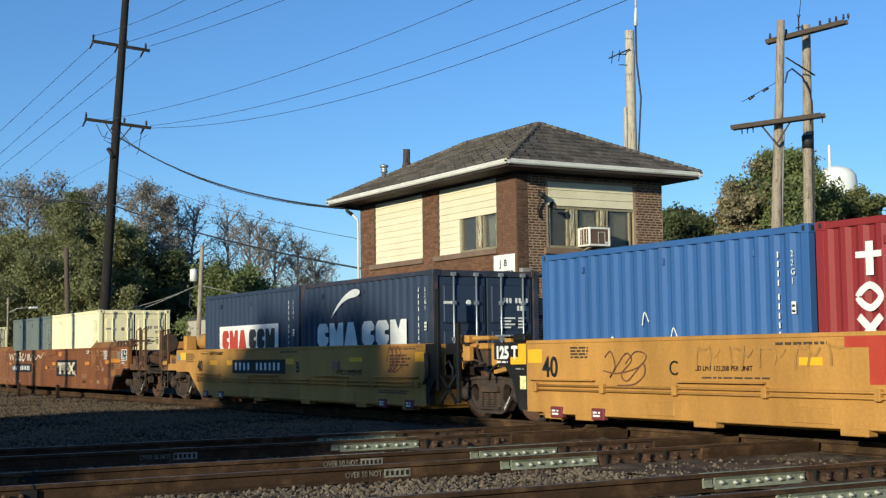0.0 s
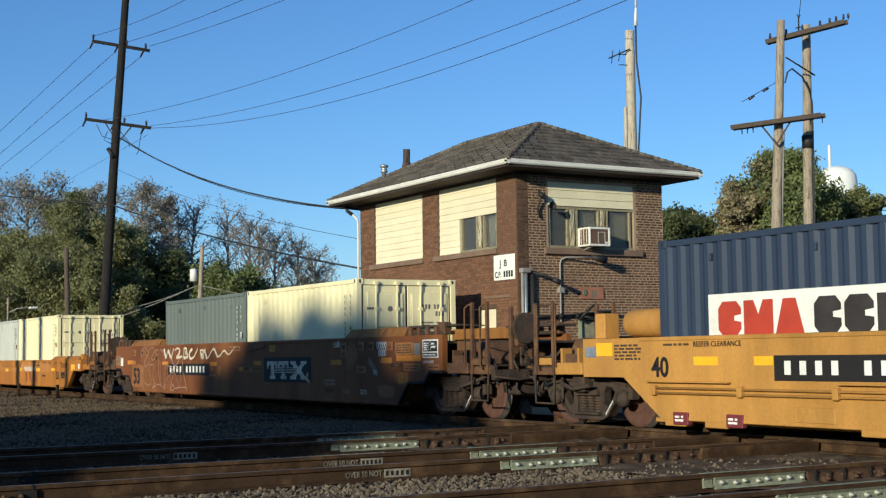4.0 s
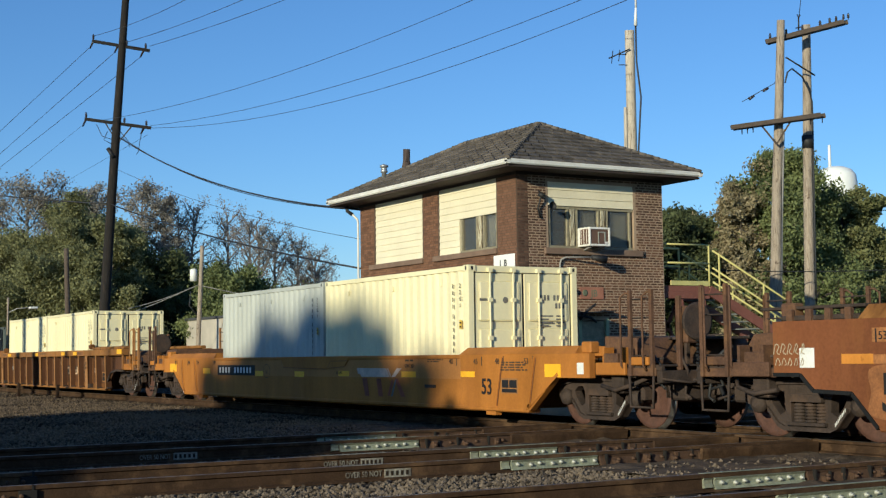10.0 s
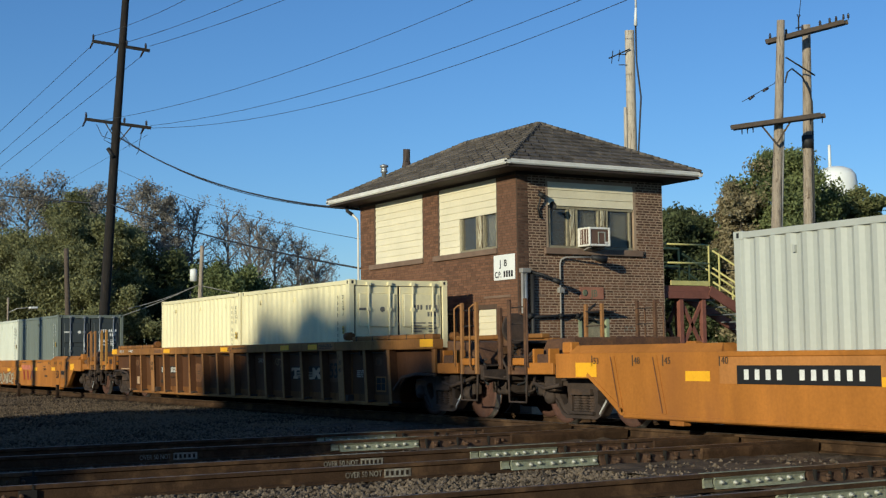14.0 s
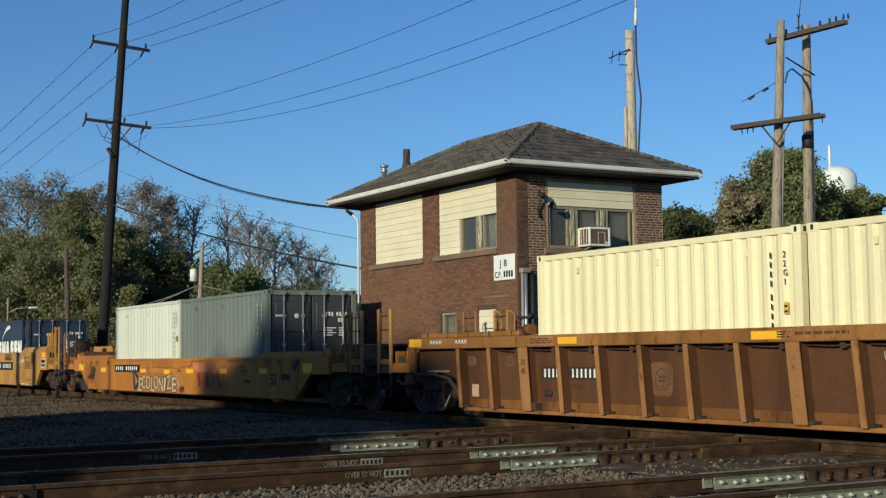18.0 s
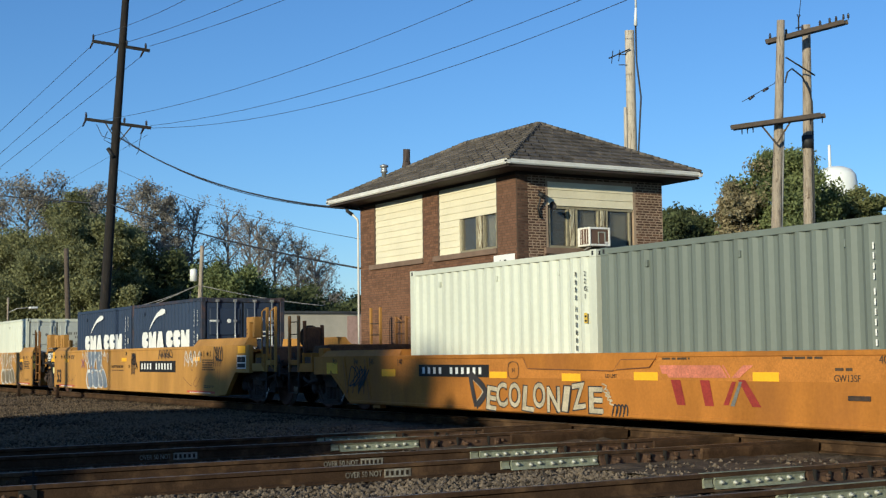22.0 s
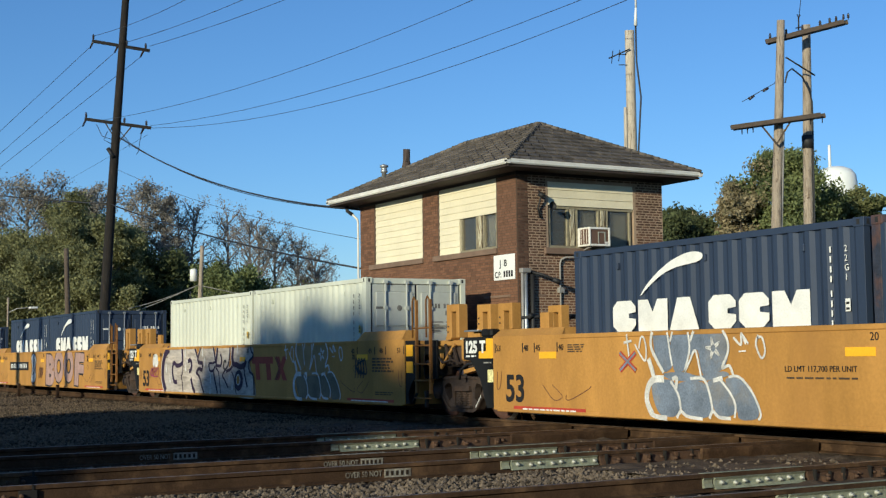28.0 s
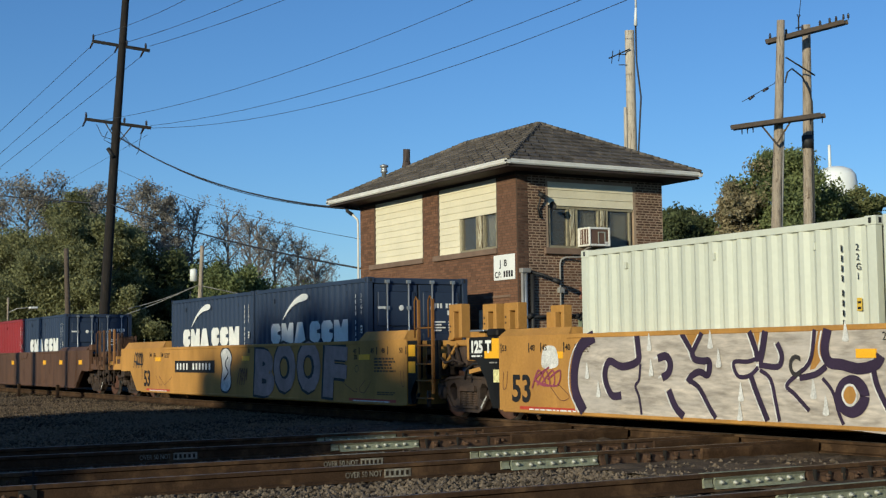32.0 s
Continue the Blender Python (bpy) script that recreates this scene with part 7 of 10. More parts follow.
def container(label, x, m, logo=None, edge=None, doorm=None, codes=True, group="containers on the train", codem=None, doormark=True):
    """A twenty-foot steel box with doors at its forward end."""
    t = thing("shipping_container", label, "container", (x, YC, 0.217), group)
    TRAIN.append((t, x))
    e = edge or m
    codem = codem or INK
    for s in (-1, 1):
        bm = corrugated(20, 2 * CL - 0.26, 0.036, 0.15, CH - 0.09)
        for v in bm.verts:
            v.co.y = s * (CW - 0.012) - s * v.co.y
        bmesh.ops.recalc_face_normals(bm, faces=bm.faces)
        part("side_wall", bm, m, t)
        for xx in (-1.9, 0.1, 2.0):
            boxpart("vent", m, t, xx - 0.02, xx + 0.02, *sorted((s * (CW - 0.05), s * (CW + 0.004))), CH - 0.36, CH - 0.26, 0.006, "small raised vent cover")
        boxpart("top_rail", e, t, -CL + 0.16, CL - 0.16, *sorted((s * (CW - 0.06), s * (CW - 0.004))), CH - 0.10, CH - 0.012, 0.004)
        boxpart("bottom_rail", e, t, -CL + 0.16, CL - 0.16, *sorted((s * (CW - 0.08), s * (CW - 0.004))), 0.02, 0.155, 0.004)
        for r in (-1, 1):
            boxpart("corner_post", e, t, *sorted((r * (CL - 0.14), r * (CL - 0.006))), *sorted((s * (CW - 0.12), s * (CW - 0.003))), 0.118, CH - 0.118, 0.004)
            for z in (0, CH - 0.118):
                k = boxpart("corner_casting", e, t, *sorted((r * (CL - 0.178), r * CL)), *sorted((s * (CW - 0.162), s * CW)), z, z + 0.118, 0.006)
                if s < 0:
                    boxpart("slot", GASKET, k, r * (CL - 0.09) - 0.025, r * (CL - 0.09) + 0.025, -CW - 0.0015, -CW + 0.002, z + 0.025, z + 0.095)
                if r > 0:
                    boxpart("slot", GASKET, k, CL - 0.002, CL + 0.0015, s * (CW - 0.08) - 0.025, s * (CW - 0.08) + 0.025, z + 0.025, z + 0.095)
    boxpart("roof_panel", m, t, -CL + 0.1, CL - 0.1, -CW + 0.05, CW - 0.05, CH - 0.05, CH - 0.016, 0.004)
    boxpart("floor_panel", GEAR, t, -CL + 0.1, CL - 0.1, -CW + 0.09, CW - 0.09, 0.05, 0.16)
    boxpart("front_wall", m, t, -CL + 0.03, -CL + 0.07, -CW + 0.1, CW - 0.1, 0.1, CH - 0.1)
    # door end
    boxpart("door_header", e, t, CL - 0.12, CL - 0.02, -CW + 0.16, CW - 0.16, CH - 0.13, CH - 0.012, 0.004)
    boxpart("door_sill", e, t, CL - 0.12, CL - 0.02, -CW + 0.16, CW - 0.16, 0.012, 0.15, 0.004)
    boxpart("gasket", GASKET, t, CL - 0.11, CL - 0.065, -CW + 0.12, CW - 0.12, 0.15, CH - 0.13)
    dm = doorm or m
    for s in (-1, 1):
        a, b = sorted((s * 0.03, s * (CW - 0.165)))
        d = boxpart("door", dm, t, CL - 0.07, CL - 0.035, a, b, 0.165, CH - 0.145, 0.003, "steel container door")
        for k, (z0, z1) in enumerate(((0.3, 0.78), (0.92, 1.42), (1.56, 2.3))):
            boxpart("door_panel", dm, d, CL - 0.036, CL - 0.004, a + 0.07, b - 0.07, z0, z1, 0.025)
        for yy in (a + (b - a) * 0.28, a + (b - a) * 0.78):
            bm = bmesh.new()
            tube(bm, (CL + 0.022, yy, 0.08), (CL + 0.022, yy, CH - 0.07), 0.019, n=7)
            for z in (0.1, 0.55, 1.25, 1.95, CH - 0.09):
                box(bm, CL - 0.035, CL + 0.046, yy - 0.04, yy + 0.045, z - 0.035, z + 0.035)
            part("lock_rod", bm, GALV if m in (NAVY, BLUE, GREENG, GREYC, REDC) else dm, d, "upright lock rod")
            boxpart("handle", GALV, d, CL + 0.03, CL + 0.044, min(yy, yy - s * 0.3), max(yy, yy - s * 0.3), 1.02, 1.05)
    wm = DECALW if m in (NAVY, BLUE, GREENG, GREYC, REDC) else INK
    dmk = DECALW if wm is DECALW else DOORINK
    if doormark:
        for yy, z, w, h in ((0.36, 1.95, 0.05, 0.1), (0.44, 1.95, 0.05, 0.1), (0.52, 1.95, 0.05, 0.1), (0.66, 1.95, 0.05, 0.1), (0.74, 1.95, 0.05, 0.1), (0.82, 1.95, 0.05, 0.1), (0.90, 1.95, 0.05, 0.1), (0.70, 1.80, 0.05, 0.1), (0.78, 1.80, 0.05, 0.1), (0.86, 1.80, 0.05, 0.1), (-0.98, 1.93, 0.26, 0.05)):
            boxpart("code_bar", dmk, t, CL - 0.004, CL - 0.001, yy, yy + w, z, z + h)
        bm = bmesh.new()
        for k in range(4):
            box(bm, CL - 0.004, CL - 0.001, 0.3, 0.55 + 0.1 * (k % 2), 1.46 + k * 0.06, 1.49 + k * 0.06)
            box(bm, CL - 0.004, CL - 0.001, 0.72, 0.86 + 0.05 * (k % 2), 1.46 + k * 0.06, 1.49 + k * 0.06)
        tagged(part("small_print", bm, dmk, t), kind="stuff")
        bm = bmesh.new()
        lathe(bm, [(0.046, 0), (0.06, 0), (0.06, 0.004), (0.046, 0.004)], (CL - 0.004, -0.42, 1.95), "x", 14)
        part("ring_mark", bm, dmk, t)
    if codes:
        cm = wm
        yb = -CW - 0.001
        bm = bmesh.new()
        for k in range(11):
            z = 2.18 - k * 0.125 - (0.06 if k > 3 else 0)
            box(bm, CL - 0.573, CL - 0.549, yb - 0.002, yb, z, z + 0.08)
        tagged(part("code_print", bm, cm, t), kind="stuff")
        for k, ch in enumerate("22G1"):
            words(t, ch, cm, CL - 0.33, 2.18 - k * 0.12, 0.082, 0.9, yb - 0.001, "size_code")
        boxpart("label_plate", LABELY if m in (CREAM, PALEG, WHITEG, GREENG) else DECALW, t, CL - 0.335, CL - 0.255, yb - 0.003, yb, 1.43, 1.59)
        for z in (1.45, 1.52):
            boxpart("label_print", INK, t, CL - 0.325, CL - 0.27, yb - 0.005, yb - 0.003, z, z + 0.03)
    return t


def white_block(t, m, x, z, w, h, kind, y):
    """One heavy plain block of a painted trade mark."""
    sl = w * 0.16
    shapes = {
        "round": [(x + w * .2, z), (x + w * .8, z), (x + w, z + h * .2), (x + w, z + h * .40), (x + w * .7, z + h * .44), (x + w * .7, z + h * .58), (x + w, z + h * .62), (x + w, z + h * .8), (x + w * .8, z + h), (x + w * .2, z + h), (x, z + h * .8), (x, z + h * .2)],
        "peak": [(x, z), (x + w, z), (x + w * .72, z + h), (x + w * .28, z + h)],
        "posts": [(x, z), (x + w, z), (x + w, z + h), (x + w * .66, z + h), (x + w * .5, z + h * .6), (x + w * .34, z + h), (x, z + h)]}
    return blob(t, "mark_block", m, shapes[kind], y, soft=False)


def trade_mark(t, x0, x1, z0, z1, ms, y=-1.222):
    """Six heavy blocks in a row, with a gap in the middle."""
    w = (x1 - x0)
    pos = ((0, .135, "round"), (.15, .165, "posts"), (.325, .155, "peak"), (.53, .135, "round"), (.68, .14, "round"), (.835, .165, "posts"))
    for i, (a, b, k) in enumerate(pos):
        white_block(t, ms[i // 3], x0 + a * w, z0, b * w, z1 - z0, k, y)


def block_mark(par, name, m, x0, x1, z0, z1, y, slant=0.0, label=""):
    """A painted trade mark as plain shapes: a bar on two stems, and an hourglass block."""
    w, h = x1 - x0, z1 - z0
    b = z0 + h * 0.70
    X = lambda k, z: x0 + k * w - slant * (z - z0) / h
    blob(par, name, m, [(X(0, z1), z1), (X(0, b), b), (X(.09, b), b), (X(.09, z0), z0), (X(.22, z0), z0), (X(.22, b), b), (X(.42, b), b), (X(.42, z0), z0), (X(.55, z0), z0), (X(.55, b), b), (X(.64, b), b), (X(.64, z1), z1)], y, label, soft=False)
    zm = z0 + h * 0.5
    blob(par, name, m, [(x0 + .66 * w, z1), (x0 + .76 * w, zm), (x0 + .64 * w, z0), (x0 + .77 * w, z0), (x0 + .83 * w, z0 + h * .28), (x0 + .88 * w, z0), (x1, z0), (x0 + .89 * w, zm), (x1, z1), (x0 + .88 * w, z1), (x0 + .83 * w, z1 - h * .28), (x0 + .78 * w, z1)], y, soft=False)


def swoosh(t, x0, x1, z0, z1, m, y=-1.222):
    w, h = x1 - x0, z1 - z0
    blob(t, "swoosh", m, [(x0, z0), (x0 + w * .14, z0 + h * .22), (x0 + w * .36, z0 + h * .50), (x0 + w * .6, z0 + h * .66), (x0 + w * .9, z0 + h * .74), (x1, z0 + h * .84), (x0 + w * .97, z0 + h * .97), (x0 + w * .78, z0 + h), (x0 + w * .52, z0 + h * .84), (x0 + w * .28, z0 + h * .56), (x0 + w * .09, z0 + h * .24)], y, "white curved stroke")


def letters(par, text, m, x0, x1, z, size, y, bold, m2=None, bold2=0.0, tilt=0.0):
    """Spray-painted letters, each a piece of its own, evenly spread from x0 to x1."""
    step = (x1 - x0) / len(text)
    for i, ch in enumerate(text):
        dz = 0.03 * size * ((i * 7) % 5 - 2)
        rot = Matrix.Rotation(radians(tilt * (((i * 5) % 3) - 1)), 4, "Z")
        for k, (mm, bb) in enumerate(((m, bold), (m2, bold2))):
            if mm:
                o = lettering("letter", ch, size / 0.7, mm, par, face_y(x0 + i * step, y - 0.003 * k, z + dz) @ rot, "", 1.0, bb)
                w = max(v.co.x for v in o.data.vertices) - min(v.co.x for v in o.data.vertices)
                f = min(2.0, step * 0.96 / max(w, 0.01))
                c = x0 + i * step
                for v in o.data.vertices:
                    v.co.x = c + (v.co.x - c) * f


def pair(x, left, right):
    """Two boxes end to end in one well; each is (label, paint, extra)."""
    out = []
    for s, (label, m, kw) in ((-1, left), (1, right)):
        out.append(container(label, x + s * 3.085, m, **kw))
    return out


# ---- the train, car by car from its head ----
def forty_car(label, x, left_end):
    c = thing("well_car", label, "rail car", (x, YC, 0))
    TRAIN.append((c, x))
    if left_end == "coupler":
        pts = [(-5.85, 0.22), (6.2, 0.22), (6.2, 1.385), (-7.7, 1.385), (-7.7, 0.80), (-6.7, 0.80)]
    else:
        pts = [(-6.25, 0.22), (6.2, 0.22), (6.2, 1.385), (-6.25, 1.385)]
    side_poly(c, pts, YEL)
    sided(c, "top_chord", YEL, pts[-1][0] if left_end != "coupler" else -6.3, 6.19, 1.25, 1.472, 1.33, 1.39, 0.01)
    sided(c, "bottom_sill", YEL, -5.8, 6.15, 1.2, 1.47, 0.20, 0.26, 0.01)
    for xx in (-5.75, -4.9, -2.1, 0.6, 3.3, 5.3):
        sided(c, "sill_pad", YEL, xx, xx + 0.45, 1.3, 1.47, 0.12, 0.215, 0.01)
    for xx in (-5.55, -4.45, 4.35, 5.45):
        sided(c, "jacking_pad", MAROON, xx, xx + 0.32, 1.4, 1.49, 0.14, 0.32, 0.01, "maroon jacking pad")
        dashes(c, DECALW, xx + 0.05, xx + 0.27, 0.18, 0.28, 2, 1, -1.492)
    for xx in (-3.2, -0.2, 2.6):
        sided(c, "lower_pocket", YEL, xx, xx + 0.7, 1.40, 1.475, 0.24, 0.46, 0.02)
    # brake pipes along the side, with ledges
    for z in (0.655, 0.585):
        grab(c, [(-6.0, -1.50, z), (6.1, -1.50, z)], 0.018, YEL, "brake_pipe")
    for xx in (-6.0, -4.2, -2.5, -0.7, 1.2, 2.9, 4.1, 5.9):
        boxpart("pipe_clamp", YEL, c, xx, xx + 0.1, -1.53, -1.455, 0.55, 0.70, 0.01)
    for xx in (-6.1, -2.4, 1.4, 4.2):
        boxpart("ledge", YEL, c, xx, xx + 1.75, -1.54, -1.455, 0.735, 0.76, 0.004, "folded steel ledge")
    floor_of(c, 6.15, YEL)
    artic_right(c, 6.2, YEL, ladder=False, top=1.38)
    boxpart("corner_post", BLACKP, c, 6.62, 6.70, -1.47, -1.40, 0.5, 2.4, 0.006)
    boxpart("corner_post", BLACKP, c, 7.35, 7.43, -1.47, -1.40, 0.3, 1.75, 0.006)
    for k in range(3):
        grab(c, [(6.25 + k * 0.045, -1.49, 1.2), (6.3 + k * 0.045, -1.50, 0.8), (6.2, -1.50, 0.62)], 0.02, BLACKIRON, "air_hose")
    for p, q in (((6.75, 0.3), (7.3, 0.8)), ((6.75, 0.8), (7.3, 0.3))):
        bm = bmesh.new()
        beam(bm, (p[0], -1.44, p[1]), (q[0], -1.44, q[1]), 0.03, 0.07)
        part("brace", bm, BLACKP, c)
    boxpart("grating_arm", YEL, c, 7.1, 7.5, -1.3, -1.1, 1.38, 1.52, 0.02)
    boxpart("grating_arm", YEL, c, 7.55, 8.1, -1.25, -1.0, 1.42, 1.5, 0.02)
    boxpart("lever_box", YEL, c, 7.5, 7.72, -1.42, -1.3, 1.05, 1.32, 0.02)
    plate(c, "reflector", DECALY, 5.83, 6.18, 1.05, 1.23)
    dashes(c, PRINT, 4.8, 5.7, 0.95, 1.2, 4, 5)
    dashes(c, PRINT, 4.8, 6.1, 1.27, 1.36, 2, 6)
    dashes(c, PRINT, 4.3, 5.6, 0.42, 0.5, 2, 7)
    return c


car = forty_car("yellow articulated forty-foot well car carrying blue and red containers", -12.55, "artic")
artic_left(car, -6.27, YEL, 1.37)
truck(car, -7.95)
truck(car, 7.95)
words(car, "40", INK, -5.78, 0.80, 0.32, 0.95, bold=0.008)
words(car, "C", INK, -2.60, 0.84, 0.21)
words(car, "LD LMT 123,200 PER UNIT", INK, -2.03, 0.905, 0.07)
dashes(car, PRINT, -1.9, -0.56, 0.79, 0.83, 1, 2)
dashes(car, PRINT, -0.46, 0.43, 1.23, 1.29, 1, 3)
dashes(car, PRINT, -5.0, -4.5, 1.08, 1.28, 4, 4)
plate(car, "reflector", DECALY, -6.2, -5.8, 1.02, 1.24)
plate(car, "trade_mark_bar", DECALR, 0.72, 1.9, 1.2, 1.36, 1, "red painted trade mark bars")
plate(car, "trade_mark_bar", DECALR, 1.1, 1.5, 0.75, 1.2)
stroke(car, "scribble", SPRAYBR, [(-4.1, 1.1), (-3.95, 1.19), (-3.85, 0.95), (-3.98, 0.8), (-3.6, 1.15), (-3.45, 1.05), (-3.7, 0.85), (-3.55, 0.75), (-3.2, 1.0), (-3.15, 0.85), (-3.4, 0.7), (-3.8, 0.68)], 0.022, label="brown pen scribble")
stroke(car, "scribble", SPRAYBR, [(-4.15, 0.9), (-3.8, 0.86), (-3.3, 0.95), (-3.1, 1.12), (-3.35, 1.18), (-3.6, 1.0)], 0.02)
CHALK = mat("faint_brown_chalk", (0.36, 0.19, 0.045), 0.8, var=0.2, bump=0)
for i, a in enumerate((-2.0, -1.75, -1.3, -1.1, -0.75, -0.5, -0.1, 0.1, 0.5)):
    stroke(car, "chalk_stroke", CHALK, [(a, 0.92 + 0.03 * (i % 3)), (a + 0.04 * (i % 2), 1.1), (a + 0.06 - 0.05 * (i % 3), 1.25)], 0.04)
    stroke(car, "chalk_stroke", CHALK, [(a, 1.22), (a + 0.12, 1.2 - 0.1 * (i % 2)), (a + 0.22, 1.2)], 0.035)
plate(car, "reflector", DECALY, -0.05, 0.35, 0.98, 1.08)
a, b = pair(-12.55, ("bright blue corrugated steel container, scuffed along its side", BLUE, {"edge": BLUE}), ("dull red corrugated container with white marks in a column", REDC, {}))
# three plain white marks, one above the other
boxpart("mark_bar", DECALW, b, -2.2, -2.08, -1.2245, -1.221, 1.86, 2.28)
boxpart("mark_bar", DECALW, b, -2.36, -1.95, -1.2265, -1.2245, 2.08, 2.16)
stroke(b, "mark_ring", DECALW, [(-2.34, 1.6), (-2.15, 1.74), (-1.98, 1.6), (-2.15, 1.46)], 0.09, -1.2225, True)
stroke(b, "mark_bar", DECALW, [(-2.34, 1.36), (-1.98, 1.04)], 0.1, -1.2225)
stroke(b, "mark_bar", DECALW, [(-2.34, 1.04), (-1.98, 1.36)], 0.1, -1.2245)
for xx, z in ((-1.6, 0.85), (-1.2, 1.0), (0.1, 0.95), (0.25, 1.1), (-0.4, 1.35)):
    stroke(a, "scrape", DECALW, [(xx, z), (xx + 0.06, z + 0.2), (xx + 0.16, z + 0.05)], 0.02, -1.222)

car = forty_car("yellow articulated forty-foot well car with brake pipes along its side", -28.43, "coupler")
truck(car, -8.07)
end_gear(car, -1, YEL, 7.65, brake=False, tall=2.0, postm=RUSTPOST)
bm = bmesh.new()
lathe(bm, [(0.05, -0.42), (0.19, -0.38), (0.22, -0.3), (0.22, 0.3), (0.19, 0.38), (0.05, 0.42)], (-6.85, -0.85, 1.62), "x", 14)
part("air_reservoir", bm, YEL, car, "yellow air reservoir on the deck")
boxpart("end_deck", YEL, car, -7.65, -6.4, -1.36, 1.36, 1.30, 1.38)
boxpart("valve_stand", YEL, car, -7.6, -7.35, -1.3, -1.0, 1.38, 1.78, 0.02)
numberboard(car, -3.53, -0.28, 0.78, 1.11)
words(car, "40", INK, -6.02, 0.82, 0.28, 0.95, bold=0.008)
words(car, "B", INK, 0.33, 0.82, 0.23, bold=0.004)
words(car, "LD LMT 123,200 PER UNIT", INK, 2.39, 0.81, 0.075)
dashes(car, PRINT, 2.6, 3.6, 0.77, 0.80, 1, 3)
words(car, "REEFER CLEARANCE", INK, -5.1, 1.24, 0.075)
dashes(car, PRINT, -5.75, -5.2, 1.25, 1.3, 1, 2)
dashes(car, PRINT, -6.9, -6.2, 1.05, 1.3, 5, 9)
dashes(car, PRINT, -0.55, 0.4, 1.25, 1.31, 1, 8)
for x0, x1, z0, z1 in ((-0.25, 0.18, 1.0, 1.13), (-7.35, -6.95, 1.12, 1.32), (-5.1, -4.6, 0.98, 1.1), (-3.9, -3.55, 0.98, 1.1), (3.0, 3.6, 1.05, 1.14)):
    plate(car, "reflector", DECALY, x0, x1, z0, z1)
plate(car, "repair_patch", SPRAYB, -7.64, -7.35, 1.1, 1.26)
for p in ([(2.22, 0.9), (2.57, 1.06)], [(2.22, 1.06), (2.57, 0.9)]):
    stroke(car, "cross_mark", DECALR, p, 0.07)
    stroke(car, "cross_mark", SPRAYB, p, 0.03, NS - 0.014)
for k in range(3):
    stroke(car, "scribble", SPRAYBR, [(4.7 + k * 0.2, 1.05), (4.85 + k * 0.15, 1.36), (4.95 + k * 0.2, 1.0), (4.75 + k * 0.1, 0.85), (5.1 + k * 0.1, 1.2)], 0.03)
a, b = pair(-28.43, ("dark blue corrugated container with a white and red panel", NAVY, {"edge": NAVY}), ("dark blue corrugated container with heavy white block marks", NAVY, {"edge": NAVYEDGE}))
plate(a, "white_panel", DECALW, -1.95, 1.85, 1.18, 1.75, 0, "white painted panel", -1.219)
trade_mark(a, -1.75, 1.65, 1.16, 1.64, (DECALR, SPRAYK), -1.2245)
trade_mark(b, -2.13, 1.98, 1.17, 1.67, (DECALW, DECALW))
swoosh(b, -1.42, -0.05, 1.78, 2.36, DECALW)

car = single_car("well_car", "rust-red single well car with cream spray graffiti and a dark board", -50.56, RUSTC, 1.545, 1.72, stepped=True)
PALETAN = mat("pale_tan_label", (0.48, 0.32, 0.19), 0.7, var=0.2, scale=5, bump=0)
SPRAYTAG = mat("grey_metal_plate", (0.30, 0.29, 0.27), 0.5, 0.5, var=0.2, scale=5, bump=0.05)
TANPATCH = mat("lighter_tan_touch_up_paint", (0.31, 0.13, 0.04), 0.7, var=0.3, scale=5, bump=0)
BROWNHALO = mat("thin_brown_overspray", (0.135, 0.062, 0.026), 0.7, var=0.3, scale=4, bump=0)
INKBROWN = mat("faded_brown_black_paint", (0.035, 0.024, 0.017), 0.7, var=0.3, scale=5, bump=0)
TANHALO = mat("thin_tan_overspray", (0.235, 0.094, 0.03), 0.7, var=0.3, scale=4, bump=0)
DULLYEL = paint("dull_yellow_patch", (0.30, 0.15, 0.035), (0.24, 0.11, 0.03), 0.3)
FADEDOR = paint("faded_orange_patch", (0.5, 0.2, 0.03), (0.3, 0.12, 0.03), 0.3)
SPRAYCREAM = mat("aged_cream_spray", (0.62, 0.53, 0.40), 0.7, var=0.22, scale=5, bump=0)
SPRAYPINK = mat("thin_pink_pen", (0.36, 0.22, 0.165), 0.7, var=0.3, bump=0)
numberboard(car, -5.18, -1.98, 0.71, 1.02)
blob(car, "overspray", TANHALO, [(-8.42, .36), (-7.4, .36), (-7.36, .62), (-7.38, .95), (-8.4, .97), (-8.45, .66)], NS - 0.004)
words(car, "53", INK, -8.3, 0.44, 0.45, 0.98, bold=0.014)
for x in (-8.36, -7.57, -7.12, -6.26):
    plate(car, "paint_patch", TANPATCH, x - 0.05, x + 0.24, 1.26, 1.43, 0)
mark_scale(car, ((-8.36, "53"), (-7.57, "48"), (-7.12, "45"), (-6.26, "40")), 1.29)
words(car, "20", INK, -6.26, 1.14, 0.1)
for x0, x1, z0, z1 in ((5.83, 6.13, 1.15, 1.45), (6.64, 6.91, 1.28, 1.46), (7.12, 7.36, 1.28, 1.45), (7.90, 8.15, 1.28, 1.44), (6.56, 6.99, 0.82, 0.96), (8.25, 9.0, 1.18, 1.42), (8.6, 9.25, 0.87, 1.01), (9.53, 9.95, 0.88, 1.0)):
    plate(car, "paint_patch", TANPATCH, x0, x1, z0, z1, 0, "tan touched-up paint patch")
blob(car, "overspray", TANHALO, [(6.2, 1.44), (6.45, 1.4), (6.62, 1.2), (6.45, 1.02), (6.25, 0.9), (6.1, 0.86), (6.06, 1.1)], NS - 0.004)
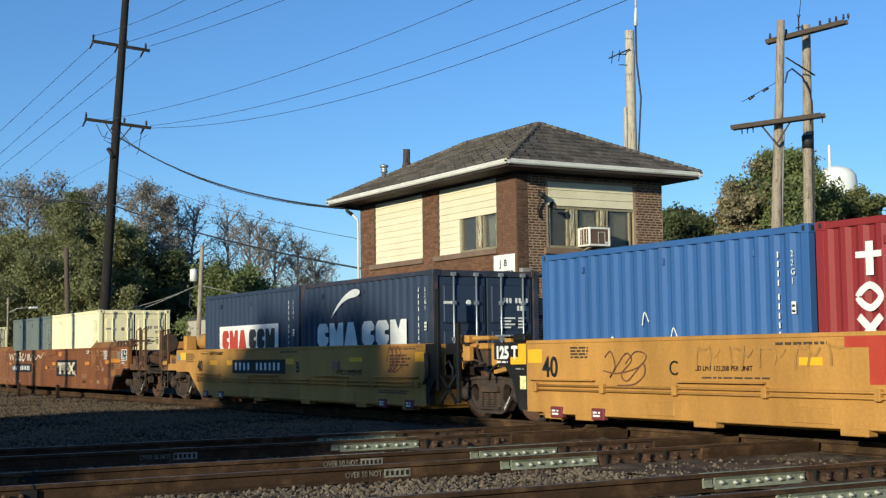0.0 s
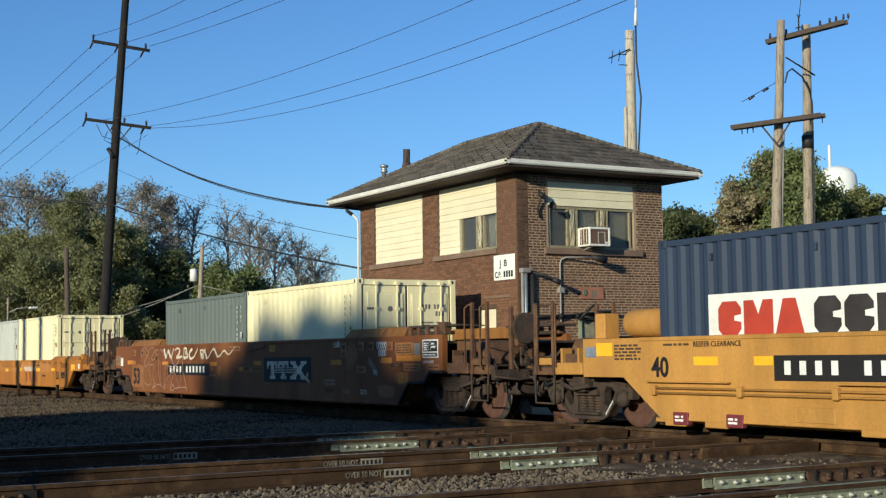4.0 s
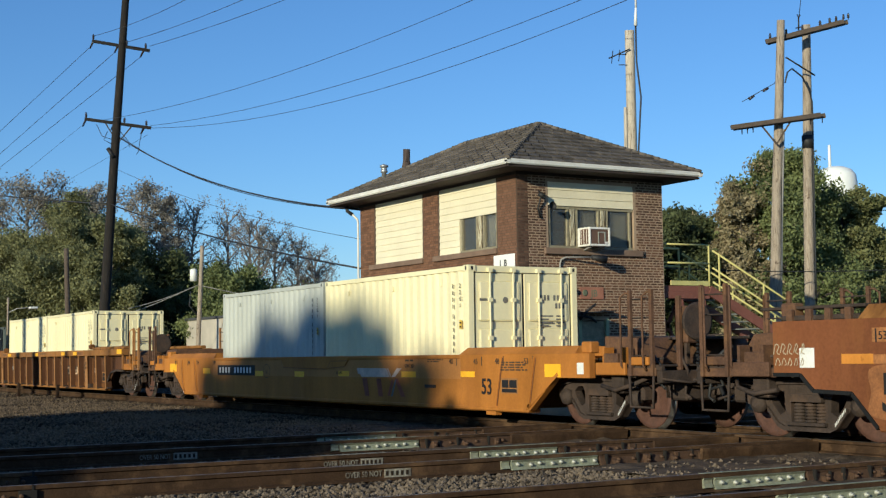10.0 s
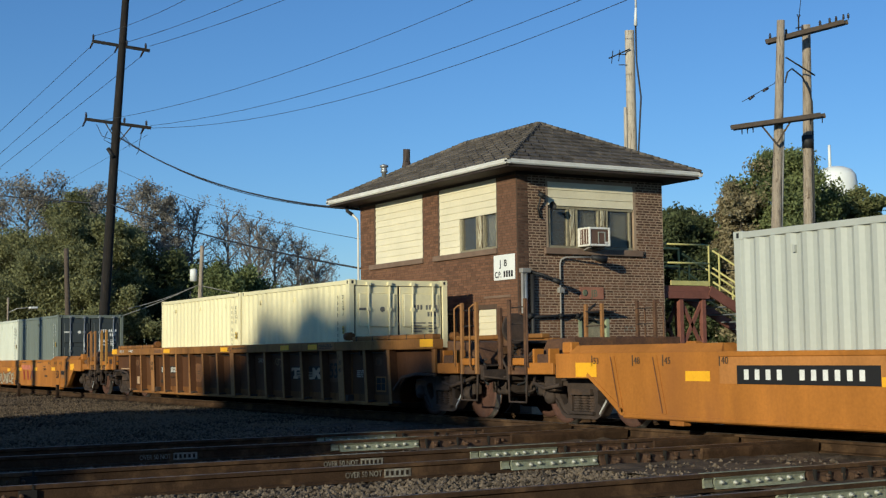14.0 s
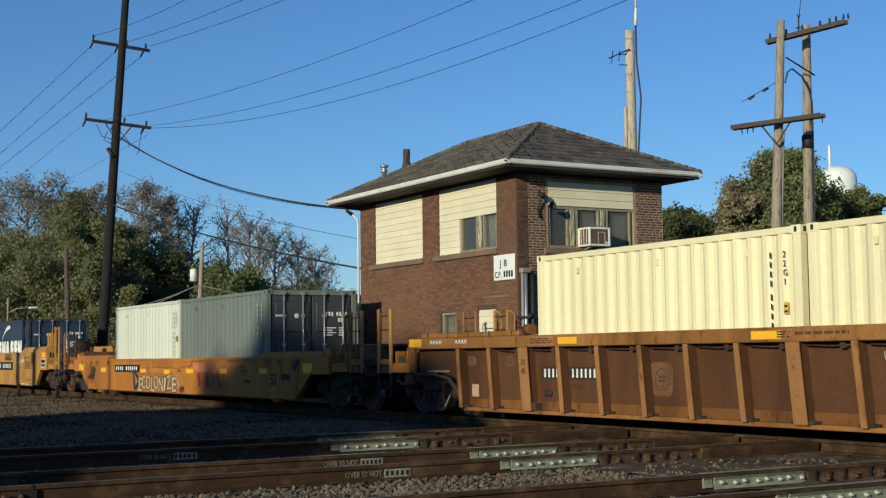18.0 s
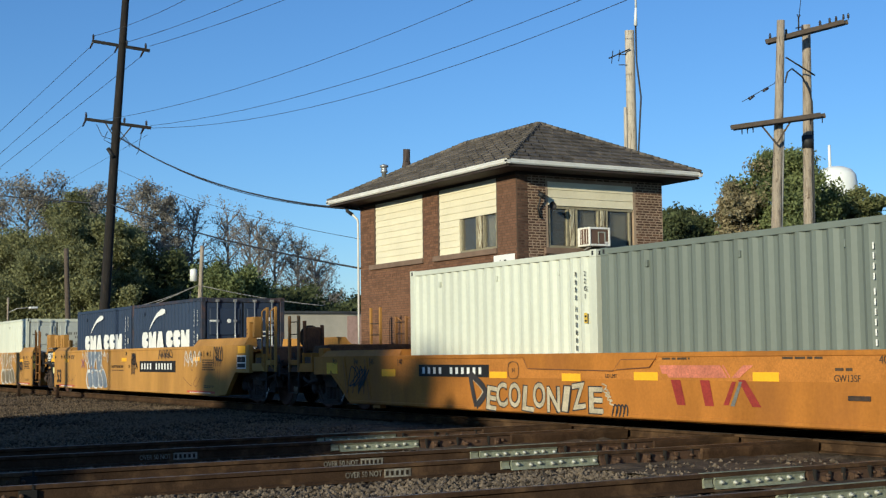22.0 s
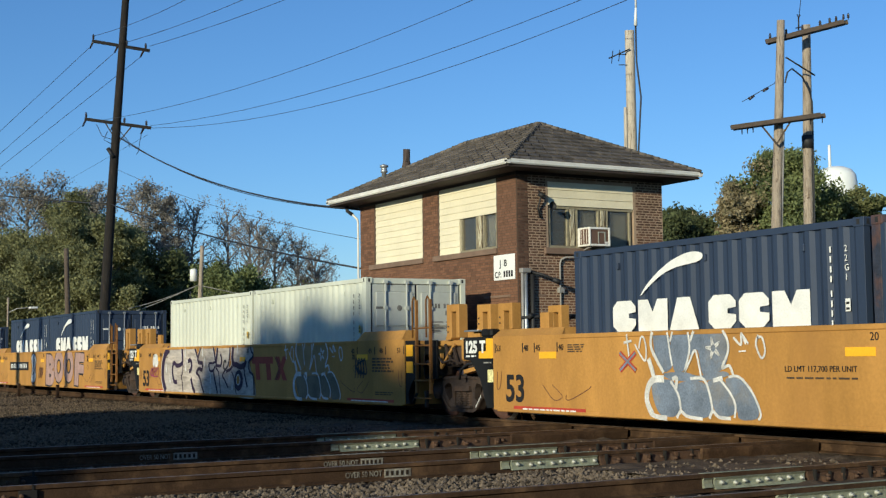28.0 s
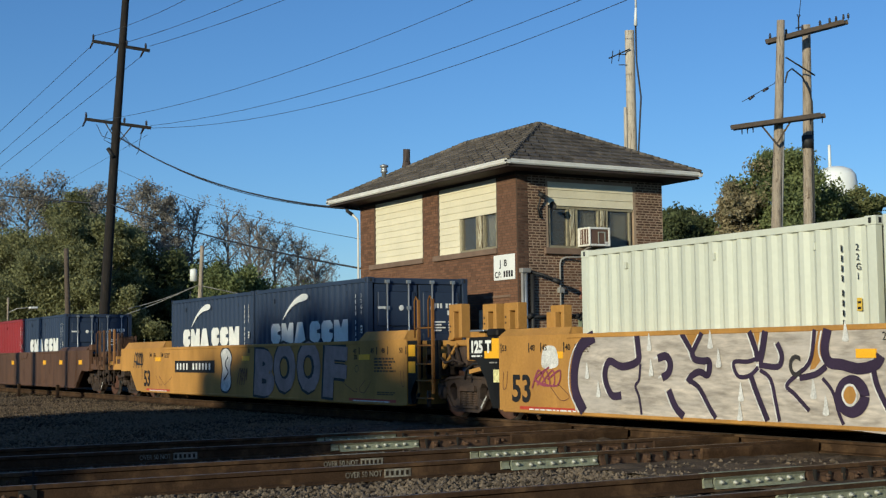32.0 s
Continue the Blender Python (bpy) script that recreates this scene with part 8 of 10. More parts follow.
blob(car, "overspray", TANHALO, [(7.54, .58), (8.15, .55), (8.18, .4), (7.9, .34), (7.56, .38)], NS - 0.004)
blob(car, "overspray", TANHALO, [(5.9, .5), (6.2, .47), (6.22, .4), (5.95, .4)], NS - 0.004)
mark_scale(car, ((6.14, "40"), (6.93, "45"), (7.38, "48"), (8.18, "53")), 1.31)
words(car, "20", INK, 5.89, 1.17, 0.10)
words(car, "L 22-4", PRINT, 6.59, 0.85, 0.085, 0.95)
dashes(car, PRINT, 8.3, 8.95, 1.2, 1.39, 4, 8)
dashes(car, PRINT, 8.64, 9.2, 0.89, 0.99, 2, 12)
dashes(car, PRINT, 9.57, 9.92, 0.92, 0.96, 1, 13)
boxpart("plate_socket", GEAR, car, 8.08, 8.51, -1.475, -1.455, 0.945, 1.015)
boxpart("socket_face", RUSTPOST, car, 8.2, 8.4, -1.479, -1.470, 0.96, 1.0)
plate(car, "paint_patch", FADEDOR, 7.64, 8.1, 1.02, 1.13, 0, "pale faded reflector patch")
plate(car, "number_tag", WORNCREAM, 5.49, 5.77, 1.36, 1.5, 1, "grey-white plate")
dashes(car, PRINT, 5.51, 5.75, 1.38, 1.48, 3, 14, NS - 0.010)
plate(car, "number_tag", SPRAYTAG, 9.01, 9.23, 1.17, 1.40, 1, "grey metal plate")
plate(car, "paint_patch", DULLYEL, 8.33, 8.6, 0.62, 0.84, 0, "dull yellowish paint patch")
plate(car, "paint_patch", DULLYEL, 8.62, 8.76, 0.63, 0.84, 0)
boxpart("small_hatch", MAROONMARK, car, 8.22, 8.33, -1.47, -1.455, 0.64, 0.82, 0.004)
plate(car, "paint_patch", PALETAN, 6.71, 7.0, 0.39, 0.48, 0, "pale tan label")
dashes(car, PRINT, 6.73, 6.98, 0.41, 0.46, 1, 15, NS - 0.008)
words(car, "GWF13", PRINT, 5.03, 0.39, 0.10, 0.98)
for x0, z0, n in ((7.48, 1.32, 5), (7.56, 1.17, 4)):
    for k in range(n):
        a = x0 + 0.085 * k
        stroke(car, "scrawl", SPRAYW, [(a, z0 + 0.11), (a + 0.02, z0), (a + 0.07, z0 + 0.03), (a + 0.06, z0 + 0.12), (a + 0.01, z0 + 0.07)], 0.022, label="white pen scrawl")
for z in (0.55, 0.63):
    for k in range(6):
        stroke(car, "scrawl", SPRAYPINK, [(5.05 + k * 0.085, z + 0.05), (5.07 + k * 0.085, z), (5.11 + k * 0.085, z + 0.05), (5.13 + k * 0.085, z)], 0.014, label="faint pink pen scrawl")
for k in range(5):
    a = 7.1 + 0.07 * k
    stroke(car, "scrawl", SPRAYPINK, [(a, 1.18 - 0.05 * k), (a + 0.05, 1.0 - 0.05 * k), (a + 0.09, 1.15 - 0.06 * k), (a + 0.12, 0.98 - 0.05 * k)], 0.014)
stroke(car, "scrawl", SPRAYW, [(7.32, .9), (7.36, .79), (7.4, .88), (7.45, .77), (7.49, .88)], 0.018)
# black trade mark panel with worn block shapes
p = plate(car, "trade_mark_panel", INK, 1.70, 4.33, 0.59, 1.16, 1, "black panel with worn cream block mark")
for a in (1.9, 2.54):
    blob(p, "mark_block", WORNCREAM, [(a, 1.07), (a, .90), (a + .07, .90), (a + .1, .98), (a + .22, .98), (a + .22, .74), (a + .16, .74), (a + .16, .66), (a + .48, .66), (a + .48, .74), (a + .41, .74), (a + .41, .98), (a + .5, .98), (a + .54, .90), (a + .6, .90), (a + .6, 1.07)], NS - 0.012, soft=False)
blob(p, "mark_block", WORNCREAM, [(3.25, 1.07), (3.25, 1.0), (3.33, 1.0), (3.52, .87), (3.32, .73), (3.24, .73), (3.24, .66), (3.56, .66), (3.56, .73), (3.68, .80), (3.8, .73), (3.8, .66), (4.1, .66), (4.1, .73), (4.03, .73), (3.83, .87), (4.02, 1.0), (4.12, 1.0), (4.12, 1.07), (3.8, 1.07), (3.8, 1.0), (3.68, .94), (3.56, 1.0), (3.56, 1.07)], NS - 0.012, soft=False)
for k in range(4):
    boxpart("dark_line", INK, p, 2.34, 3.6, NS - 0.015, NS - 0.0135, 0.79 + k * 0.036, 0.802 + k * 0.036)
    boxpart("pale_line", WORNCREAM, p, 2.34, 3.5, NS - 0.0125, NS - 0.011, 0.805 + k * 0.036, 0.82 + k * 0.036)
blob(p, "peeled_patch", PALETAN, [(3.95, .72), (4.08, .70), (4.12, .80), (4.2, .82), (4.22, .74), (4.16, .70), (4.28, .64), (4.31, .58), (4.22, .6), (4.1, .64), (4.0, .66)], NS - 0.014, "peeled tan patch", soft=False)
# cream brush letters: broad strokes, then a long running tail
for pts, w in (([(-5.46, 1.44), (-5.38, 1.3), (-5.28, 1.18)], .11), ([(-5.28, 1.18), (-5.18, 1.32), (-5.1, 1.40)], .05), ([(-5.1, 1.41), (-4.98, 1.28), (-4.84, 1.18)], .10), ([(-4.84, 1.18), (-4.72, 1.32), (-4.64, 1.45)], .06),
               ([(-4.53, 1.39), (-4.35, 1.44), (-4.16, 1.42), (-4.13, 1.36)], .05), ([(-4.13, 1.38), (-4.22, 1.27), (-4.4, 1.18)], .09), ([(-4.42, 1.18), (-4.2, 1.19), (-3.93, 1.22)], .06),
               ([(-3.78, 1.43), (-3.8, 1.3), (-3.84, 1.17)], .06), ([(-3.82, 1.42), (-3.66, 1.44), (-3.56, 1.38), (-3.7, 1.31)], .06), ([(-3.7, 1.31), (-3.54, 1.28), (-3.55, 1.2), (-3.82, 1.17)], .08),
               ([(-3.14, 1.4), (-3.28, 1.37), (-3.38, 1.27), (-3.34, 1.18), (-3.2, 1.15)], .08), ([(-3.2, 1.15), (-3.02, 1.2), (-2.86, 1.31), (-2.73, 1.42)], .05),
               ([(-2.52, 1.39), (-2.49, 1.28), (-2.46, 1.16)], .08), ([(-2.5, 1.38), (-2.32, 1.36), (-2.3, 1.3), (-2.44, 1.25)], .05), ([(-2.38, 1.27), (-2.3, 1.2), (-2.42, 1.16)], .07),
               ([(-2.23, 1.40), (-2.15, 1.27), (-2.04, 1.15)], .10), ([(-2.04, 1.15), (-1.9, 1.2), (-1.74, 1.32), (-1.6, 1.4)], .045), ([(-1.6, 1.4), (-1.48, 1.37), (-1.38, 1.28), (-1.28, 1.19)], .07), ([(-1.28, 1.19), (-1.1, 1.22), (-0.95, 1.3), (-0.8, 1.36)], .04), ([(-0.8, 1.36), (-0.68, 1.3), (-0.55, 1.25)], .055), ([(-0.55, 1.25), (-0.38, 1.28), (-0.2, 1.38), (-0.06, 1.43)], .035)):
    stroke(car, "graffiti", SPRAYCREAM, pts, w, NS - 0.028, label="broad cream brush stroke")
# long thin pink scrawl running over the board
for pts in ([(-7.54, 1.05), (-7.42, 1.41), (-7.11, 1.49), (-6.93, 1.31), (-7.2, 1.05), (-7.09, 0.94), (-6.73, 1.09), (-6.86, 1.31), (-6.57, 1.48), (-6.29, 1.43), (-6.12, 1.3), (-6.37, 1.13), (-6.58, 1.18), (-6.26, 1.39)],
            [(-7.28, 0.92), (-7.44, 0.65), (-7.3, 0.28)],
            [(-7.25, 0.87), (-7.26, 0.52), (-6.89, 0.4), (-6.6, 0.49), (-6.8, 0.92), (-6.38, 0.98), (-6.46, 0.66), (-6.29, 0.46), (-6.47, 0.32), (-5.98, 0.44), (-5.69, 0.39), (-5.91, 0.67), (-5.96, 1.13)],
            [(-5.82, 1.13), (-5.75, 0.59), (-5.59, 0.35), (-5.39, 0.48), (-5.25, 0.96), (-5.43, 0.27), (-5.2, 0.6), (-4.7, 0.77), (-4.9, 0.33), (-4.63, 0.3), (-4.68, 0.45), (-4.84, 0.37)],
            [(-5.78, 1.42), (-5.55, 1.33), (-5.31, 0.88), (-5.06, 0.96), (-4.58, 0.77), (-4.16, 0.39), (-4.17, 0.81), (-4.81, 1.08), (-4.91, 1.48), (-4.69, 1.04), (-4.39, 1.0), (-3.98, 1.23), (-3.88, 0.81), (-3.58, 0.31), (-3.68, 0.38), (-4.6, 0.34)]):
    stroke(car, "graffiti", SPRAYPINK, pts, 0.026, NS - 0.024, label="thin pink scrawl")
for x0, x1, z0, z1 in ((-1.88, -1.42, .96, 1.06), (-5.68, -5.18, .99, 1.08), (1.05, 1.52, .98, 1.08), (5.35, 5.85, .99, 1.09), (8.3, 9.26, 1.06, 1.17), (-8.9, -8.4, 1.0, 1.12), (2.01, 2.36, 1.29, 1.45)):
    plate(car, "reflector", FADEDOR, x0, x1, z0, z1)
plate(car, "paint_patch", TANPATCH, -8.4, -8.12, 1.0, 1.11, 0)
# white-framed black placard with two windows over one
p = plate(car, "placard", DECALW, 9.34, 9.92, 1.12, 1.46, 1, "white-framed black placard")
for a, b, d, e in ((9.37, 9.63, 1.235, 1.435), (9.65, 9.89, 1.235, 1.435), (9.37, 9.89, 1.14, 1.215)):
    plate(p, "window", INK, a, b, d, e, 3)
dashes(p, DECALW, 9.40, 9.60, 1.25, 1.41, 4, 16, NS - 0.0155)
dashes(p, DECALW, 9.68, 9.86, 1.29, 1.41, 2, 17, NS - 0.0155)
dashes(p, DECALW, 9.40, 9.86, 1.155, 1.195, 1, 18, NS - 0.0155)
for k in range(5):
    stroke(car, "scrawl", SPRAYW, [(9.37 + k * 0.08, 1.06), (9.39 + k * 0.08, 1.01), (9.42 + k * 0.08, 1.07), (9.45 + k * 0.08, 1.02)], 0.014)
plate(car, "paint_patch", TANPATCH, -0.5, 0.25, 1.33, 1.45, 2, "tan label on the folded cover", NS - 0.02)
dashes(car, PRINT, -0.46, 0.21, 1.36, 1.42, 1, 3, NS - 0.032)
plate(car, "paint_patch", TANHALO, 0.4, 1.56, 0.82, 0.94, 0)
words(car, "LD LMT", PRINT, 0.46, 0.85, 0.075)
dashes(car, PRINT, 1.0, 1.5, 0.86, 0.91, 1, 19)
plate(car, "paint_patch", FADEDOR, 0.1, 0.45, 0.84, 0.93, 0)
for k in range(5):
    stroke(car, "scrawl", SPRAYFADE2, [(-10.05 + k * 0.12, 1.12 + 0.02 * (k % 2)), (-10.01 + k * 0.12, 1.25), (-9.95 + k * 0.11, 1.22), (-9.99 + k * 0.11, 1.15), (-9.94 + k * 0.11, 1.12)], 0.013, label="white pen scrawl")
    stroke(car, "scrawl", SPRAYFADE2, [(-10.02 + k * 0.11, 0.98), (-9.98 + k * 0.11, 1.07), (-9.93 + k * 0.1, 1.0), (-9.96 + k * 0.1, 0.98)], 0.012)
plate(car, "white_tag", DECALW, -9.6, -9.35, 0.95, 1.2)
blob(car, "oval_mark", TANPATCH, [(-1.36, .84), (-1.3, .72), (-1.2, .69), (-1.11, .73), (-1.05, .84), (-1.11, .94), (-1.2, .98), (-1.3, .95)], NS - 0.006)
stroke(car, "oval_line", PRINT, [(-1.35, .84), (-1.29, .73), (-1.2, .70), (-1.12, .74), (-1.06, .84), (-1.12, .93), (-1.2, .97), (-1.29, .94)], 0.012, NS - 0.009, closed=True)
dashes(car, PRINT, -1.29, -1.13, 0.82, 0.9, 2, 20, NS - 0.010)
words(car, "H", PRINT, -1.23, 0.73, 0.06)
blob(car, "overspray", TANPATCH, [(-1.82, .88), (-1.77, .83), (-1.70, .86), (-1.72, .93), (-1.79, .94)], NS - 0.005)
plate(car, "paint_patch", TANPATCH, -1.97, -1.45, 0.70, 0.735, 0)
pair(-50.56, ("blue-grey corrugated steel container", GREYC, {}), ("cream corrugated steel container with lock rods", CREAM, {}))


def worn_mark(car, dx, dz, top_m, leg_m):
    """A large worn trade mark as plain shapes: a pale bar above the crease, slanting stems below it."""
    at = lambda pts: [(x + dx, z + dz) for x, z in pts]
    for m, pts in ((top_m, [(2.07, .92), (3.36, .92), (3.50, .75), (2.27, .745), (2.22, .80), (2.12, .80)]), (top_m, [(3.80, .92), (4.0, .92), (3.72, .75), (3.57, .75)]), (top_m, [(3.39, .92), (3.43, .92), (3.56, .76), (3.53, .75)]),
                   (leg_m, [(2.31, .715), (2.52, .715), (2.62, .36), (2.44, .36)]), (leg_m, [(2.93, .715), (3.13, .715), (3.21, .36), (3.03, .36)]), (leg_m, [(3.70, .725), (3.84, .725), (4.13, .37), (3.96, .37)]), (leg_m, [(3.58, .70), (3.66, .70), (3.50, .38), (3.40, .38)])):
        blob(car, "trade_mark_block", m, at(pts), NS - 0.008, soft=False)
    blob(car, "trade_mark_block", DOORINK, at([(3.72, .70), (3.78, .70), (3.62, .37), (3.54, .37)]), NS - 0.0085, soft=False)


PALEPINK = mat("pale_pinkish_cover_paint", (0.56, 0.43, 0.33), 0.7, var=0.25, scale=4, bump=0)
car = single_car("well_car", "orange-brown single well car with low smooth sides", -74.7, ORANGE, 1.165, 1.29)
# side above the crease painted paler for the extra light it catches
ORANGELIT = paint("lit_upper_orange_paint", (0.40, 0.172, 0.045), (0.33, 0.135, 0.033), 0.4, 0.25, False)
sided(car, "upper_strake", ORANGELIT, -6.2, 6.2, 1.45, 1.4615, 0.73, 1.10, 0.003)
numberboard(car, -5.85, -3.38, 0.73, 0.98)
words(car, "53", INK, 6.9, 0.48, 0.27, 0.92, bold=0.006)
for x0, x1, z0, z1 in ((8.85, 9.3, .79, 1.0), (6.2, 6.68, .77, .87), (3.98, 4.55, .75, .86), (-3.37, -2.88, .72, .84), (-1.06, -.55, .72, .84), (-6.9, -6.39, .76, .9), (-9.52, -8.98, .8, 1.02), (1.2, 1.7, .75, .86)):
    plate(car, "reflector", DECALY, x0, x1, z0, z1)
mark_scale(car, ((6.05, "40"), (6.9, "45"), (7.6, "48"), (8.5, "53")), 1.0, PRINT)
mark_scale(car, ((-9.1, "53"), (-8.1, "48"), (-7.4, "45"), (-6.2, "40")), 1.0, PRINT)
p = plate(car, "placard", RUSTRIB, 7.54, 8.05, 0.5, 0.76, 1, "tan-framed dark placard")
plate(p, "window", INK, 7.57, 7.77, 0.60, 0.73, 3)
plate(p, "window", INK, 7.80, 8.02, 0.60, 0.73, 3)
plate(p, "window", INK, 7.57, 8.02, 0.52, 0.58, 3)
worn_mark(car, 0, 0, PALEPINK, mat("faded_red_mark_paint", (0.24, 0.062, 0.03), 0.7, var=0.3, bump=0))
words(car, "GW13SF", PRINT, 4.12, 0.93, 0.075, 0.95)
dashes(car, PRINT, 4.13, 4.45, 1.04, 1.10, 1, 21)
dashes(car, PRINT, 5.0, 5.6, 1.03, 1.1, 2, 22)
blob(car, "overspray", ORANGELIT, [(1.7, .98), (2.0, 1.08), (2.5, 1.06), (2.7, .97), (2.2, .93), (1.8, .86)], NS - 0.006)
dashes(car, PRINT, 7.5, 8.4, 0.88, 1.05, 4, 3)
words(car, "LD LMT", PRINT, 1.1, 0.79, 0.06)
stroke(car, "letter_frame", PRINT, [(-2.80, .72), (-2.50, .72), (-2.50, .96), (-2.80, .96)], 0.012, closed=True)
words(car, "H", PRINT, -2.70, 0.78, 0.08)
boxpart("plate_socket", GEAR, car, 4.9, 5.3, -1.475, -1.455, 0.56, 0.62)
boxpart("white_tag", DECALW, car, 9.75, 9.92, -1.468, -1.455, 0.84, 1.02)
pair(-74.7, ("pale grey corrugated steel container", PALEG, {}), ("cream corrugated steel container with lock rods", CREAM, {}))


# ribbed car
car = thing("well_car", "dull brown single well car with upright side ribs", "rail car", (-98.8, YC, 0))
TRAIN.append((car, -98.8))
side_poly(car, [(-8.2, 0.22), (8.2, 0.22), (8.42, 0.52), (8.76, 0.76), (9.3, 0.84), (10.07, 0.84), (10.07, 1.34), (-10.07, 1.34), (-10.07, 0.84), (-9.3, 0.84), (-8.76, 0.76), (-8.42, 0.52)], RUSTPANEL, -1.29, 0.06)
sided(car, "top_chord", CHORD, -10.1, 10.1, 1.24, 1.475, 1.28, 1.475, 0.012)
sided(car, "bottom_sill", CHORD, -8.25, 8.25, 1.2, 1.40, 0.17, 0.235, 0.008)
sided(car, "panel_foot", RUSTE, -8.2, 8.2, 1.28, 1.30, 0.235, 0.385, 0.004)
for k in range(-8, 9):
    xx = 1.04 * k + 0.03
    wide = abs(k) == 6
    w = 0.27 if wide else 0.10
    if k == 0:
        w = 0.24
    if wide:
        xx = 6.18 if k > 0 else -6.18
    for q in (-1, 1):
        # rib faces painted lighter than the webs: the sun on them is in the colour
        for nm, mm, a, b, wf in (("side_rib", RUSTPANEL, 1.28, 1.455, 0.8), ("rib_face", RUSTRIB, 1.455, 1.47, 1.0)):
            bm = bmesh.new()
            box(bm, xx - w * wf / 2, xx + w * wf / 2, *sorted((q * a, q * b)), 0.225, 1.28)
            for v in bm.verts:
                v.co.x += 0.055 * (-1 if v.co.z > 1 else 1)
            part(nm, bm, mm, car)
        boxpart("rib_foot", GEAR, car, xx - w / 2 - 0.02, xx + w / 2 + 0.14, *sorted((q * 1.29, q * 1.44)), 0.235, 0.275 if not wide else 0.36, 0.004)
    if -8 < k < 8:
        grab(car, [(xx + 0.1, -1.36, 1.235), (xx + 0.55, -1.37, 1.22), (xx + 0.92, -1.36, 1.235)], 0.013, GEAR, "side_rod")
        boxpart("rod_clip", GEAR, car, xx + 0.68, xx + 0.76, -1.39, -1.29, 1.19, 1.28)
for s in (-1, 1):
    bm = bmesh.new()
    path(bm, [Vector((s * 10.05, -1.40, 0.80)), Vector((s * 9.34, -1.40, 0.81)), Vector((s * 8.76, -1.40, 0.74)), Vector((s * 8.42, -1.40, 0.50)), Vector((s * 8.24, -1.40, 0.2))], 0.035, 6)
    part("arch_flange", bm, GEAR, car, "dark flange over the wheels")
for s in (-1, 1):
    sided(car, "raised_edge", CHORD, *sorted((s * 6.5, s * 9.86)), 1.15, 1.36, 1.475, 1.57, 0.02)
    for k in range(5):
        boxpart("edge_seam", GEAR, car, *sorted((s * (6.7 + 0.72 * k), s * (6.73 + 0.72 * k))), -1.363, -1.2, 1.477, 1.574)
    boxpart("end_deck", RUSTE, car, *sorted((s * 6.4, s * 10.05)), -1.3, 1.3, 1.25, 1.31)
    boxpart("bulkhead", RUSTE, car, *sorted((s * 6.34, s * 6.4)), -1.3, 1.3, 0.22, 1.31)
    for q in (-1, 1):
        bm = bmesh.new()
        tube(bm, (s * 6.15, q * 1.3, 1.58), (s * 6.35, q * 1.3, 1.58), 0.09, n=10)
        part("guide_roller", bm, RUSTE, car)
    end_gear(car, s, ORANGE, 10.07, brake=s > 0, postm=YEL if s < 0 else RUSTRIB)
    truck(car, s * 9.85)
    plate(car, "end_reflector", DECALY, *sorted((s * 9.62, s * 10.1)), 1.325, 1.47, 2, "", -1.475)
    boxpart("end_post", RUSTE, car, *sorted((s * 9.98, s * 10.1)), -1.44, -1.38, 0.84, 1.32, 0.01)
floor_of(car, 6.3, RUSTE)
for x0, x1 in ((3.05, 3.51), (4.57, 5.02), (-5.18, -4.67), (-.75, -.2)):
    plate(car, "reflector", DECALY, x0, x1, 1.32, 1.43, 1, "", -1.475)
YP = -1.29
# number panels, their marks as plain bars
for x0, x1, n in ((-5.93, -5.3, 4), (-5.15, -4.3, 6)):
    b = plate(car, "number_panel", INKBROWN, x0, x1, .75, .95, 1, "dark number panel with white marks", YP)
    for k in range(n):
        a = x0 + 0.1 + k * 0.115
        plate(b, "mark", DECALW, a, a + 0.04, .78, .92, 3, "", YP)
words(car, "LD LMT", PRINT, -5.09, .61, .075, .95, YP - .006)
dashes(car, PRINT, -4.66, -4.34, .62, .68, 1, 4, YP - .006)
boxpart("drain_cap", GEAR, car, -5.83, -5.61, YP - 0.05, YP, .47, .57, 0.03)
blob(car, "overspray", BROWNHALO, [(-3.06, 1.0), (-2.83, 1.02), (-2.6, .98), (-2.58, .77), (-2.62, .55), (-2.83, .53), (-3.04, .56), (-3.08, .78)], YP - .004)
stroke(car, "oval_line", PRINT, [(-2.97, .77), (-2.93, .65), (-2.81, .61), (-2.7, .66), (-2.66, .78), (-2.71, .89), (-2.82, .93), (-2.93, .88)], .014, YP - .008, closed=True)
dashes(car, PRINT, -2.9, -2.73, .72, .84, 2, 5, YP - .007)
words(car, "H", PRINT, -2.84, .64, .06, 1, YP - .007)
# worn block mark in two panels
for x0, x1 in ((3.21, 4.02), (4.16, 4.97)):
    plate(car, "trade_mark_panel", INKBROWN, x0, x1, .65, .95, 1, "black panel with worn cream block mark", YP)
blob(car, "mark_block", PALETAN, [(3.28, .92), (3.28, .83), (3.36, .86), (3.44, .86), (3.44, .73), (3.38, .73), (3.38, .67), (3.62, .67), (3.62, .73), (3.56, .73), (3.56, .86), (3.98, .86), (3.98, .92)], YP - .012, soft=False)
blob(car, "mark_block", PALETAN, [(4.2, .92), (4.42, .92), (4.42, .72), (4.2, .68), (4.3, .66), (4.52, .67), (4.62, .76), (4.72, .67), (4.92, .67), (4.86, .73), (4.74, .80), (4.86, .88), (4.95, .92), (4.72, .92), (4.62, .85), (4.52, .92)], YP - .012, soft=False)
for x0, x1 in ((3.6, 3.98), (4.2, 4.5)):
    for k in range(4):
        boxpart("pale_line", PALETAN, car, x0, x1, YP - .013, YP - .011, .70 + k * .036, .715 + k * .036)
blob(car, "overspray", BROWNHALO, [(5.2, .64), (5.86, .64), (5.9, .86), (5.84, 1.09), (5.22, 1.08), (5.16, .86)], YP - .004)
